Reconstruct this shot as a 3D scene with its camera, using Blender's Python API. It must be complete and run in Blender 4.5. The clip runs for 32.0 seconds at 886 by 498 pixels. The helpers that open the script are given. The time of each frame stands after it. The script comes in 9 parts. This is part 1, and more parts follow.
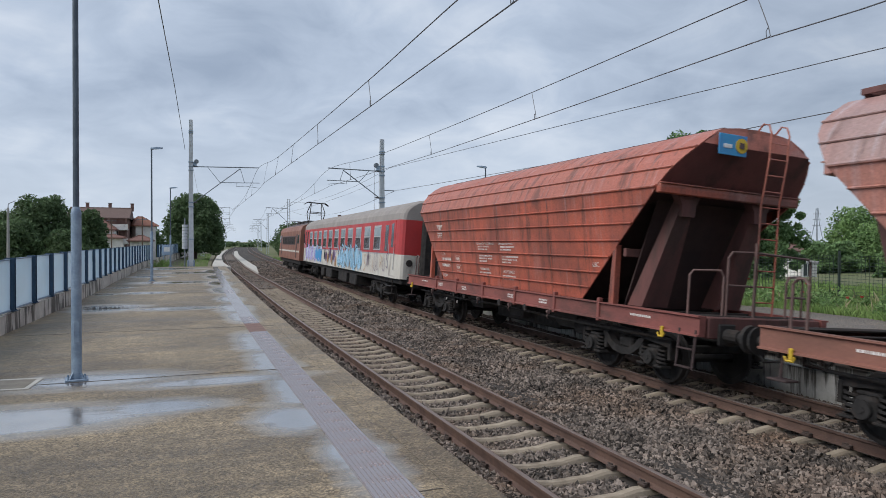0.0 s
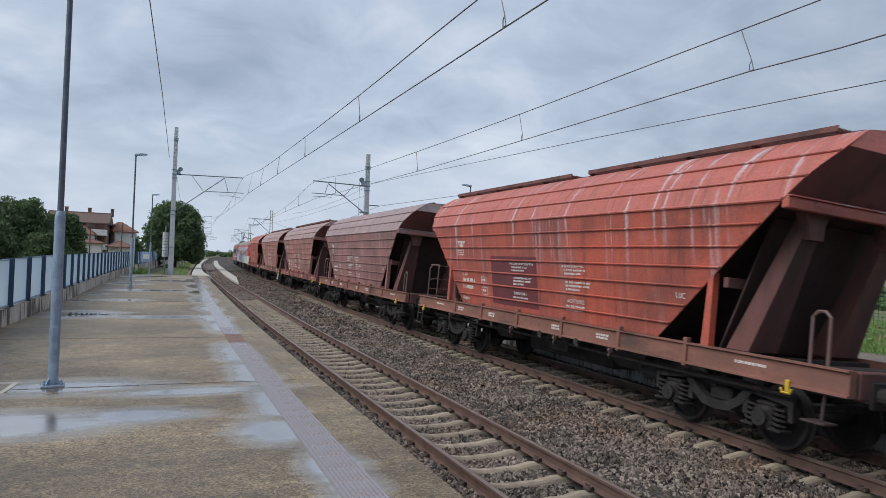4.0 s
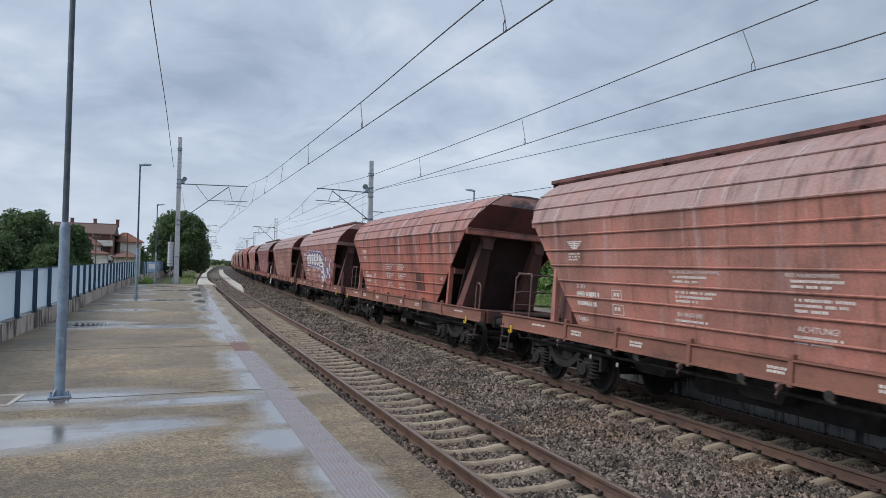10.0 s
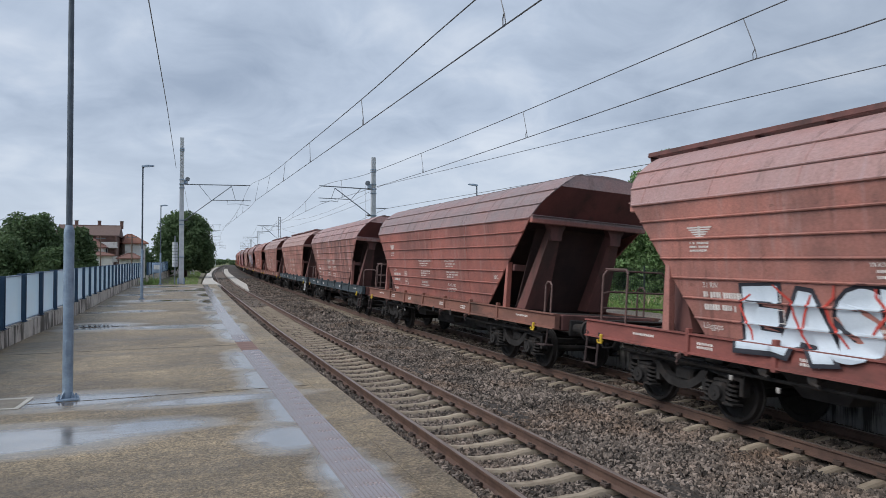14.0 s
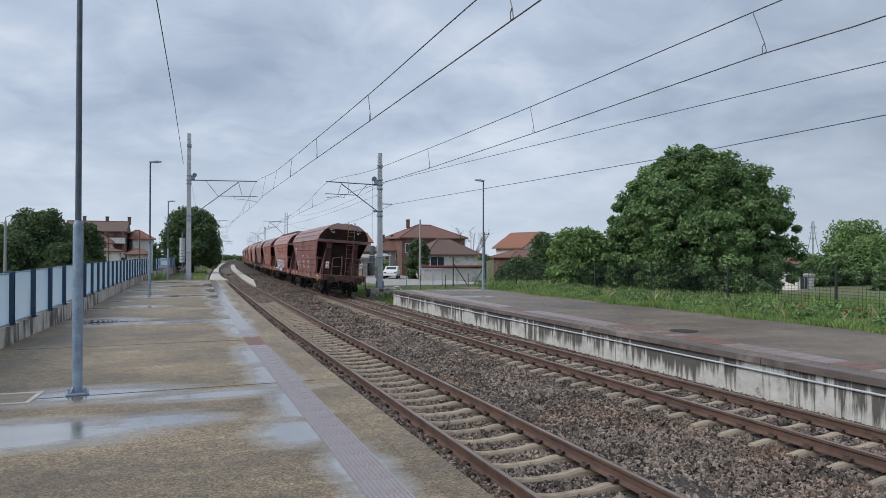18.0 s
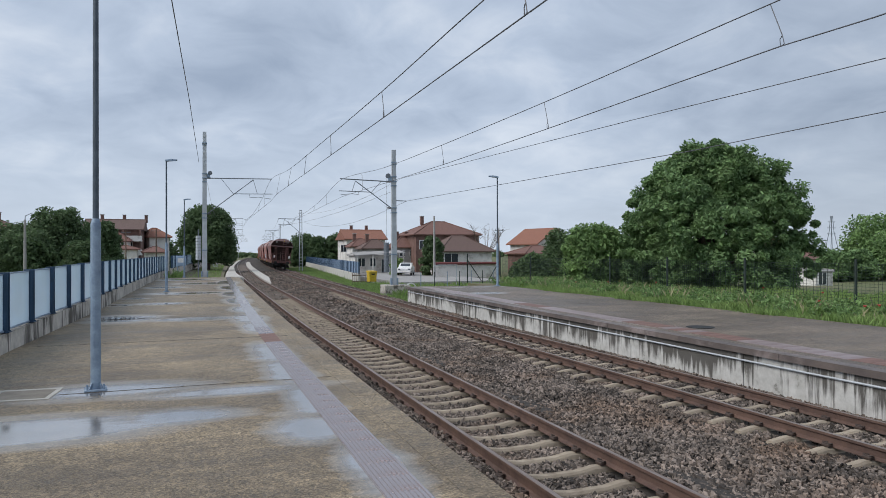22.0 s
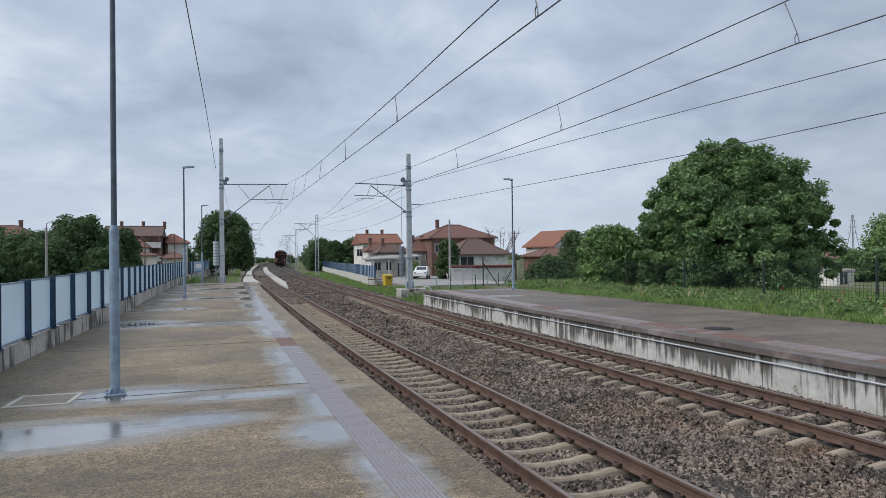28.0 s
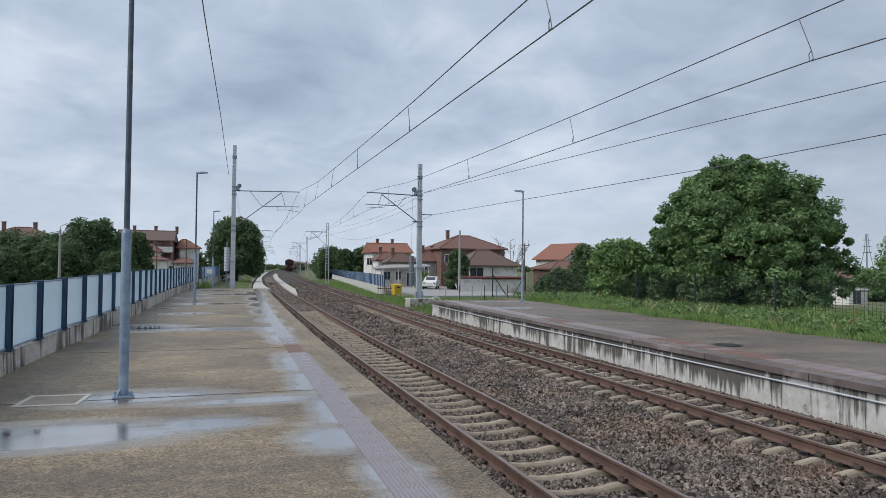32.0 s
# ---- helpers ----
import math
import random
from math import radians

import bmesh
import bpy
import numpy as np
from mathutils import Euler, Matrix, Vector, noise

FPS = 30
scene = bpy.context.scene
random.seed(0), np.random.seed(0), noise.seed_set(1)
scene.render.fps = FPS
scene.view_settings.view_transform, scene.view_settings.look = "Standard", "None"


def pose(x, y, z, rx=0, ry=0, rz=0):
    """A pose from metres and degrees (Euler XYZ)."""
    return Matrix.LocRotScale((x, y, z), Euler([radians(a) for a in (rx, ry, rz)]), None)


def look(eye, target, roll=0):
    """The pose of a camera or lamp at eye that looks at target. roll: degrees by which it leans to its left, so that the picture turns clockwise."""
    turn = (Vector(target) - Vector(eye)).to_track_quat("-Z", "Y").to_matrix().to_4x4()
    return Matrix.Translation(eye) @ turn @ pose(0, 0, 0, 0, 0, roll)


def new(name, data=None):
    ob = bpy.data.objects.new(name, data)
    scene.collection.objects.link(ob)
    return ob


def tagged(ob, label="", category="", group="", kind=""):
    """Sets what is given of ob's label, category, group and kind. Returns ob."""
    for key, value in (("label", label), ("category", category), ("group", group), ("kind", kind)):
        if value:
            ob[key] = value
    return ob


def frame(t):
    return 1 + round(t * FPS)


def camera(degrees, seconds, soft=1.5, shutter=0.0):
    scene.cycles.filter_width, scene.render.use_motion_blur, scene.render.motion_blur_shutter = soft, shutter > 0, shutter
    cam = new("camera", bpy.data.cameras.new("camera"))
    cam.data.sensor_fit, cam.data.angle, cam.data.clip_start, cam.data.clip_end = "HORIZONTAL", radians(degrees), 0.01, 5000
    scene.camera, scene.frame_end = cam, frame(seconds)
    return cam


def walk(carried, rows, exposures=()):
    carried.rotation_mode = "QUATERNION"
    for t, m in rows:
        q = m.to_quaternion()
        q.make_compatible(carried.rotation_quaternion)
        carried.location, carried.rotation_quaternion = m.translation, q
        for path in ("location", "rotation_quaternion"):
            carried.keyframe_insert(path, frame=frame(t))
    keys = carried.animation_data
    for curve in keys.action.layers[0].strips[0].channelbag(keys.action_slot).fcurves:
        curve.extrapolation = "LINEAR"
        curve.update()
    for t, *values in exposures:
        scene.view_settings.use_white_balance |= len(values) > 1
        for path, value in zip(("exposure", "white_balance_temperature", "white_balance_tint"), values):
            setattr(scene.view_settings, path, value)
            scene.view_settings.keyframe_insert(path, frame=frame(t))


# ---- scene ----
# The path: seconds, eye x, y, z, turn to the left, tilt up, roll (degrees)
PATH = [
    (0.0, 0.065, 0.022, 2.643, -21.37, -0.61, 0.13),
    (0.5, 0.028, 0.003, 2.645, -21.98, -0.46, 0.47),
    (1.0, 0.022, 0.020, 2.640, -22.04, -0.29, 0.71),
    (1.5, 0.008, 0.010, 2.644, -23.01, -0.06, 0.94),
    (2.0, 0.001, -0.004, 2.643, -23.21, 0.18, 1.24),
    (2.5, -0.010, -0.025, 2.643, -23.13, 0.45, 1.48),
    (3.0, -0.003, -0.021, 2.644, -23.00, 0.58, 1.66),
    (3.5, -0.009, -0.025, 2.646, -22.94, 0.73, 1.90),
    (5.5, -0.006, -0.030, 2.646, -22.76, 1.21, 2.33),
    (6.0, -0.006, -0.026, 2.646, -22.70, 1.26, 2.27),
    (6.5, -0.009, -0.019, 2.644, -22.71, 1.27, 2.24),
    (7.0, -0.020, -0.028, 2.644, -22.64, 1.35, 2.28),
    (7.5, -0.015, -0.021, 2.645, -22.58, 1.35, 2.22),
    (8.0, -0.016, -0.015, 2.648, -22.56, 1.41, 2.17),
    (8.5, -0.016, -0.019, 2.648, -22.51, 1.46, 2.04),
    (9.0, -0.003, -0.024, 2.648, -22.45, 1.45, 1.65),
    (9.5, -0.001, -0.017, 2.645, -22.49, 1.36, 1.41),
    (10.0, 0.004, -0.018, 2.643, -22.48, 1.32, 1.20),
    (10.5, -0.004, -0.016, 2.647, -22.49, 1.20, 1.01),
    (11.0, -0.005, -0.016, 2.649, -22.47, 1.07, 0.87),
    (11.5, -0.009, -0.017, 2.650, -22.44, 1.08, 0.84),
    (12.0, -0.004, -0.023, 2.653, -22.40, 1.03, 0.76),
    (12.5, -0.002, -0.018, 2.652, -22.34, 1.00, 0.64),
    (13.0, 0.005, -0.022, 2.648, -22.31, 0.91, 0.43),
    (13.5, 0.008, -0.021, 2.655, -22.30, 0.89, 0.27),
    (14.0, 0.010, -0.018, 2.653, -22.15, 0.89, 0.08),
    (14.5, 0.008, -0.017, 2.649, -22.03, 0.88, -0.01),
    (16.5, 0.008, 0.004, 2.649, -21.63, 0.80, -0.25),
    (17.0, 0.011, 0.015, 2.648, -21.67, 0.70, -0.23),
    (17.5, -0.000, 0.003, 2.650, -21.61, 0.61, -0.04),
    (18.0, -0.005, -0.005, 2.645, -21.62, 0.53, 0.10),
    (18.5, -0.003, -0.007, 2.654, -21.53, 0.46, 0.10),
    (19.0, -0.009, -0.011, 2.646, -21.49, 0.46, 0.09),
    (19.5, -0.003, -0.015, 2.645, -21.43, 0.40, 0.17),
    (20.0, -0.003, -0.008, 2.641, -21.28, 0.39, 0.22),
    (20.5, 0.005, -0.005, 2.650, -21.13, 0.38, 0.17),
    (21.0, 0.005, -0.007, 2.641, -20.99, 0.39, 0.13),
    (21.5, 0.002, 0.006, 2.643, -20.78, 0.33, 0.07),
    (22.0, -0.001, 0.011, 2.641, -20.41, 0.24, -0.12),
    (22.5, -0.003, -0.000, 2.641, -20.07, 0.20, -0.23),
    (23.0, 0.000, 0.000, 2.650, -19.73, 0.27, -0.29),
    (23.5, -0.000, -0.014, 2.647, -19.63, 0.36, -0.40),
    (24.0, 0.002, -0.013, 2.649, -19.53, 0.42, -0.39),
    (24.5, 0.005, -0.013, 2.645, -19.47, 0.52, -0.39),
    (25.0, 0.011, -0.003, 2.641, -19.38, 0.56, -0.47),
    (25.5, 0.020, -0.001, 2.640, -19.31, 0.56, -0.52),
    (27.5, 0.022, -0.025, 2.640, -19.19, 0.53, -0.57),
    (28.0, 0.023, -0.020, 2.637, -19.05, 0.54, -0.68),
    (28.5, 0.003, -0.025, 2.645, -18.94, 0.53, -0.80),
    (29.0, 0.002, -0.026, 2.641, -18.63, 0.46, -0.99),
    (29.5, 0.004, -0.016, 2.635, -18.03, 0.46, -1.20),
    (30.0, 0.013, -0.010, 2.635, -17.61, 0.46, -1.22),
    (30.5, 0.017, -0.011, 2.635, -17.57, 0.48, -0.77),
    (31.0, 0.011, -0.020, 2.635, -17.73, 0.71, -0.33),
    (31.5, 0.015, -0.034, 2.631, -17.83, 1.32, 0.33),
    (32.0, 0.028, -0.042, 2.624, -18.19, 1.45, 0.54),]


def aim(x, y, z, turn, tilt, roll):
    return pose(x, y, z, 0, 0, turn) @ pose(0, 0, 0, 90 + tilt, 0, 0) @ pose(0, 0, 0, 0, 0, roll)


cam = camera(67.2, 32.0, soft=0.6, shutter=0.08)
walk(cam, [(r[0], aim(*r[1:])) for r in PATH])

# ---- sky, sun ----
world = bpy.data.worlds.new("overcast")
scene.world = world
world.use_nodes = True
wt = world.node_tree
wt.nodes.clear()


def wnode(kind, **kw):
    n = wt.nodes.new(kind)
    for k, v in kw.items():
        n.inputs[k].default_value = v
    return n


def build_sky():
    co = wnode("ShaderNodeTexCoord")
    sep = wnode("ShaderNodeSeparateXYZ")
    wt.links.new(co.outputs["Generated"], sep.inputs[0])
    up = wt.nodes.new("ShaderNodeMath"); up.operation = "MAXIMUM"; up.inputs[1].default_value = 0.0
    wt.links.new(sep.outputs["Z"], up.inputs[0])
    den = wt.nodes.new("ShaderNodeMath"); den.operation = "ADD"; den.inputs[1].default_value = 0.30
    wt.links.new(up.outputs[0], den.inputs[0])
    dv = wt.nodes.new("ShaderNodeVectorMath"); dv.operation = "DIVIDE"
    cb = wt.nodes.new("ShaderNodeCombineXYZ")
    for k in range(3):
        wt.links.new(den.outputs[0], cb.inputs[k])
    wt.links.new(co.outputs["Generated"], dv.inputs[0])
    wt.links.new(cb.outputs[0], dv.inputs[1])
    big = wnode("ShaderNodeTexNoise", Scale=1.5, Detail=6.0, Roughness=0.52, Distortion=0.5)
    fine = wnode("ShaderNodeTexNoise", Scale=4.6, Detail=6.0, Roughness=0.55, Distortion=0.6)
    wt.links.new(dv.outputs[0], big.inputs["Vector"])
    wt.links.new(dv.outputs[0], fine.inputs["Vector"])
    mix = wt.nodes.new("ShaderNodeMix"); mix.data_type = "FLOAT"; mix.inputs[0].default_value = 0.36
    wt.links.new(big.outputs["Fac"], mix.inputs[2])
    wt.links.new(fine.outputs["Fac"], mix.inputs[3])
    ramp = wt.nodes.new("ShaderNodeValToRGB")
    e = ramp.color_ramp.elements
    e[0].position, e[0].color = 0.32, (0.32, 0.395, 0.52, 1)
    e[1].position, e[1].color = 0.68, (0.69, 0.755, 0.855, 1)
    m = ramp.color_ramp.elements.new(0.5); m.color = (0.475, 0.56, 0.695, 1)
    wt.links.new(mix.outputs[0], ramp.inputs[0])
    # pale haze near the horizon
    hz = wt.nodes.new("ShaderNodeMapRange")
    hz.inputs[1].default_value, hz.inputs[2].default_value, hz.inputs[3].default_value, hz.inputs[4].default_value = 0.0, 0.2, 0.75, 0.0
    wt.links.new(sep.outputs["Z"], hz.inputs[0])
    hm = wt.nodes.new("ShaderNodeMix"); hm.data_type = "RGBA"
    hm.inputs[7].default_value = (0.60, 0.68, 0.79, 1)
    wt.links.new(hz.outputs[0], hm.inputs[0])
    wt.links.new(ramp.outputs[0], hm.inputs[6])
    sky = wt.nodes.new("ShaderNodeTexSky")
    sky.sky_type, sky.sun_disc = "NISHITA", False
    sky.sun_elevation, sky.sun_rotation = radians(46), radians(266)
    bg1 = wnode("ShaderNodeBackground", Strength=0.06)
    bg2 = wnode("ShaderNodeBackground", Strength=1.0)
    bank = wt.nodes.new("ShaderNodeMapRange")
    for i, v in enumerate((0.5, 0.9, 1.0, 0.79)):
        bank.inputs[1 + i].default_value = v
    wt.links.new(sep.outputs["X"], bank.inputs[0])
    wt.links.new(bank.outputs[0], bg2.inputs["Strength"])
    wt.links.new(sky.outputs[0], bg1.inputs[0])
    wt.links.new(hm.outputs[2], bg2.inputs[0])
    ms = wt.nodes.new("ShaderNodeMixShader"); ms.inputs[0].default_value = 0.93
    out = wt.nodes.new("ShaderNodeOutputWorld")
    wt.links.new(bg1.outputs[0], ms.inputs[1])
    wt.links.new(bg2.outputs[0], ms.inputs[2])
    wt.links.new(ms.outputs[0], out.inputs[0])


build_sky()
sun_data = bpy.data.lights.new("sun", "SUN")
sun_data.energy, sun_data.angle, sun_data.color = 2.3, radians(40), (1.0, 0.97, 0.93)
sun = new("sun", sun_data)
# high cloud-veiled sun behind the camera, to its left
sun.matrix_world = look((-58, -4, 60), (0, 0, 0))
scene.view_settings.exposure = 0.1


# ---- materials ----
MATS = {}


def node(nt, kind, **kw):
    n = nt.nodes.new(kind)
    for k, v in kw.items():
        n.inputs[k].default_value = v
    return n


def rgb(c):
    return (c[0], c[1], c[2], 1.0)


def mat(name, c1, c2=None, scale=6.0, rough=0.75, bump=0.25, metal=0.0, grain=60.0, stretch=(1, 1, 1), stain=None, stain_scale=1.2,
        stain_cut=(0.52, 0.66), rough2=None, vary=0.0, island=0.0, coat=0.0, spec=0.5):
    """Two-scale procedural surface: broad patches, fine grain with relief, and stains."""
    if name in MATS:
        return MATS[name]
    m = bpy.data.materials.new(name)
    m.use_nodes = True
    nt = m.node_tree
    bs = nt.nodes["Principled BSDF"]
    c2 = c2 or tuple(v * 0.78 for v in c1)
    co = node(nt, "ShaderNodeTexCoord")
    mp = node(nt, "ShaderNodeMapping", Scale=stretch)
    nt.links.new(co.outputs["Object"], mp.inputs[0])
    n1 = node(nt, "ShaderNodeTexNoise", Scale=scale, Detail=6.0, Roughness=0.6)
    n2 = node(nt, "ShaderNodeTexNoise", Scale=grain, Detail=3.0, Roughness=0.6)
    for n in (n1, n2):
        nt.links.new(mp.outputs[0], n.inputs["Vector"])
    r1 = node(nt, "ShaderNodeMapRange"); r1.inputs[1].default_value, r1.inputs[2].default_value = 0.35, 0.65
    nt.links.new(n1.outputs["Fac"], r1.inputs[0])
    mx = nt.nodes.new("ShaderNodeMix"); mx.data_type = "RGBA"
    mx.inputs[6].default_value, mx.inputs[7].default_value = rgb(c1), rgb(c2)
    nt.links.new(r1.outputs[0], mx.inputs[0])
    last = mx.outputs[2]
    if stain:
        n3 = node(nt, "ShaderNodeTexNoise", Scale=stain_scale, Detail=8.0, Roughness=0.65)
        nt.links.new(mp.outputs[0], n3.inputs["Vector"])
        r3 = node(nt, "ShaderNodeMapRange"); r3.inputs[1].default_value, r3.inputs[2].default_value = stain_cut
        r3.inputs[4].default_value = 0.85
        nt.links.new(n3.outputs["Fac"], r3.inputs[0])
        m3 = nt.nodes.new("ShaderNodeMix"); m3.data_type = "RGBA"
        m3.inputs[7].default_value = rgb(stain)
        nt.links.new(r3.outputs[0], m3.inputs[0])
        nt.links.new(last, m3.inputs[6])
        last = m3.outputs[2]
    g = node(nt, "ShaderNodeMapRange"); g.inputs[3].default_value, g.inputs[4].default_value = 0.82, 1.18
    nt.links.new(n2.outputs["Fac"], g.inputs[0])
    mul = nt.nodes.new("ShaderNodeMix"); mul.data_type = "RGBA"; mul.blend_type = "MULTIPLY"; mul.inputs[0].default_value = 1.0
    cg = node(nt, "ShaderNodeCombineXYZ")
    fac = g.outputs[0]
    if vary or island:
        src = node(nt, "ShaderNodeObjectInfo").outputs["Random"] if vary else node(nt, "ShaderNodeNewGeometry").outputs["Random Per Island"]
        amt = vary or island
        v = node(nt, "ShaderNodeMapRange"); v.inputs[3].default_value, v.inputs[4].default_value = 1 - amt, 1 + amt
        nt.links.new(src, v.inputs[0])
        mm = nt.nodes.new("ShaderNodeMath"); mm.operation = "MULTIPLY"
        nt.links.new(fac, mm.inputs[0]); nt.links.new(v.outputs[0], mm.inputs[1])
        fac = mm.outputs[0]
    for k in range(3):
        nt.links.new(fac, cg.inputs[k])
    nt.links.new(last, mul.inputs[6]); nt.links.new(cg.outputs[0], mul.inputs[7])
    nt.links.new(mul.outputs[2], bs.inputs["Base Color"])
    rr = node(nt, "ShaderNodeMapRange")
    rr.inputs[3].default_value, rr.inputs[4].default_value = rough, rough2 if rough2 is not None else min(1, rough + 0.12)
    nt.links.new(r1.outputs[0], rr.inputs[0])
    nt.links.new(rr.outputs[0], bs.inputs["Roughness"])
    bs.inputs["Metallic"].default_value = metal
    bs.inputs["Specular IOR Level"].default_value = spec
    if coat:
        bs.inputs["Coat Weight"].default_value = coat
    if bump:
        b = node(nt, "ShaderNodeBump", Strength=bump, Distance=0.01)
        nt.links.new(n2.outputs["Fac"], b.inputs["Height"])
        nt.links.new(b.outputs[0], bs.inputs["Normal"])
    MATS[name] = m
    return m


# ---- mesh tools ----
class M:
    """Collects vertices and faces of one mesh."""

    def __init__(self):
        self.v, self.f = [], []

    def add(self, verts, faces):
        o = len(self.v)
        self.v.extend(tuple(p) for p in verts)
        self.f.extend([tuple(i + o for i in q) for q in faces])
        return self

    def box(self, c, s, b=0.0, m=None):
        """Box round c of size s, with chamfered edges b."""
        hx, hy, hz = s[0] / 2, s[1] / 2, s[2] / 2
        m = m or Matrix()
        if b <= 0:
            v = [(x * hx, y * hy, z * hz) for z in (-1, 1) for y in (-1, 1) for x in (-1, 1)]
            f = [(0, 2, 3, 1), (4, 5, 7, 6), (0, 1, 5, 4), (2, 6, 7, 3), (0, 4, 6, 2), (1, 3, 7, 5)]
        else:
            b = min(b, hx * 0.9, hy * 0.9, hz * 0.9)
            rings = []
            for z, i in ((-hz, b), (-hz + b, 0), (hz - b, 0), (hz, b)):
                x, y = hx - i, hy - i
                k = b if i == 0 else b * 0.6
                rings.append([(x - k, -y, z), (x, -y + k, z), (x, y - k, z), (x - k, y, z), (-x + k, y, z), (-x, y - k, z), (-x, -y + k, z), (-x + k, -y, z)])
            v = [p for r in rings for p in r]
            f = [tuple(range(7, -1, -1)), tuple(range(24, 32))]
            for r in range(3):
                for k in range(8):
                    a, n = r * 8 + k, r * 8 + (k + 1) % 8
                    f.append((a, n, n + 8, a + 8))
        return self.add([m @ Vector(p) + Vector(c) for p in v], f)

    def cyl(self, p0, p1, r, n=10, r1=None, caps=True):
        p0, p1 = Vector(p0), Vector(p1)
        d = (p1 - p0)
        q = d.to_track_quat("Z", "Y")
        r1 = r if r1 is None else r1
        v = []
        for p, rad in ((p0, r), (p1, r1)):
            for k in range(n):
                a = 2 * math.pi * k / n
                v.append(p + q @ Vector((rad * math.cos(a), rad * math.sin(a), 0)))
        f = [(k, (k + 1) % n, n + (k + 1) % n, n + k) for k in range(n)]
        if caps:
            f += [tuple(range(n - 1, -1, -1)), tuple(range(n, 2 * n))]
        return self.add(v, f)

    def tube(self, pts, r, n=6):
        """Round bar along points."""
        pts = [Vector(p) for p in pts]
        v, f = [], []
        for i, p in enumerate(pts):
            d = (pts[min(i + 1, len(pts) - 1)] - pts[max(i - 1, 0)])
            q = d.to_track_quat("Z", "Y")
            rr = r[i] if isinstance(r, (list, tuple)) else r
            for k in range(n):
                a = 2 * math.pi * k / n
                v.append(p + q @ Vector((rr * math.cos(a), rr * math.sin(a), 0)))
        # keep rings in step
        for i in range(len(pts) - 1):
            base, nxt = i * n, (i + 1) * n
            off = min(range(n), key=lambda s: (Vector(v[base]) - Vector(v[nxt + s]) - (pts[i] - pts[i + 1])).length)
            for k in range(n):
                f.append((base + k, base + (k + 1) % n, nxt + (k + 1 + off) % n, nxt + (k + off) % n))
        f += [tuple(range(n - 1, -1, -1)), tuple(range((len(pts) - 1) * n, len(pts) * n))]
        return self.add(v, f)

    def loft(self, rings, closed=True, caps=True):
        """Skin through rings of equal length."""
        n = len(rings[0])
        v = [p for r in rings for p in r]
        f = []
        for i in range(len(rings) - 1):
            for k in range(n if closed else n - 1):
                a, b = i * n + k, i * n + (k + 1) % n
                f.append((a, b, b + n, a + n))
        if caps and closed:
            f += [tuple(range(n - 1, -1, -1)), tuple(range((len(rings) - 1) * n, len(rings) * n))]
        return self.add(v, f)

    def prism(self, outline, h0, h1, axis=2):
        """Flat outline pushed along an axis from h0 to h1."""
        def at(p, h):
            return (h, p[0], p[1]) if axis == 0 else (p[0], h, p[1]) if axis == 1 else (p[0], p[1], h)
        n = len(outline)
        v = [at(p, h0) for p in outline] + [at(p, h1) for p in outline]
        f = [(k, (k + 1) % n, n + (k + 1) % n, n + k) for k in range(n)] + [tuple(range(n - 1, -1, -1)), tuple(range(n, 2 * n))]
        return self.add(v, f)

    def data(self, name, material=None, smooth=False):
        me = bpy.data.meshes.new(name)
        me.from_pydata(self.v, [], self.f)
        bm = bmesh.new()
        bm.from_mesh(me)
        bmesh.ops.recalc_face_normals(bm, faces=bm.faces)
        bm.to_mesh(me)
        bm.free()
        if smooth:
            me.polygons.foreach_set("use_smooth", [True] * len(me.polygons))
        if material:
            me.materials.append(material)
        return me


def thing(name, label, category, group="", kind="", m=None, data=None):
    ob = new(name, data)
    if m is not None:
        ob.matrix_basis = m
    return tagged(ob, label, category, group, kind)


def part(name, geo, material, parent, label="", at=None, smooth=False):
    """One mesh object under a thing or part. geo: an M, or mesh data that is shared."""
    me = geo.data(name, material, smooth) if isinstance(geo, M) else geo
    ob = new(name, me)
    ob.parent = parent
    if at is not None:
        ob.matrix_basis = at if isinstance(at, Matrix) else Matrix.Translation(at)
    if not isinstance(geo, M) and material and me.materials and me.materials[0] != material:
        ob.material_slots[0].link = "OBJECT"
        ob.material_slots[0].material = material
    return tagged(ob, label)


def structure(name, geo, material, label, category, smooth=False):
    return tagged(new(name, geo.data(name, material, smooth)), label, category, "", "structure")


def glide(knots):
    """A smooth curve x(y) through knots."""
    ys, xs = [k[0] for k in knots], [k[1] for k in knots]
    sl = [0.0] * len(knots)
    for i in range(1, len(knots) - 1):
        sl[i] = (xs[i + 1] - xs[i - 1]) / (ys[i + 1] - ys[i - 1])
    sl[-1] = (xs[-1] - xs[-2]) / (ys[-1] - ys[-2])

    def at(y):
        i = max(0, min(len(ys) - 2, sum(1 for q in ys if q <= y) - 1))
        h = ys[i + 1] - ys[i]
        u = (y - ys[i]) / h
        if u < 0:
            return xs[0]
        if u > 1:
            return xs[-1] + sl[-1] * (y - ys[-1])
        return ((1 + 2 * u) * (1 - u) ** 2 * xs[i] + u * (1 - u) ** 2 * h * sl[i] + u * u * (3 - 2 * u) * xs[i + 1] + u * u * (u - 1) * h * sl[i + 1])
    return at


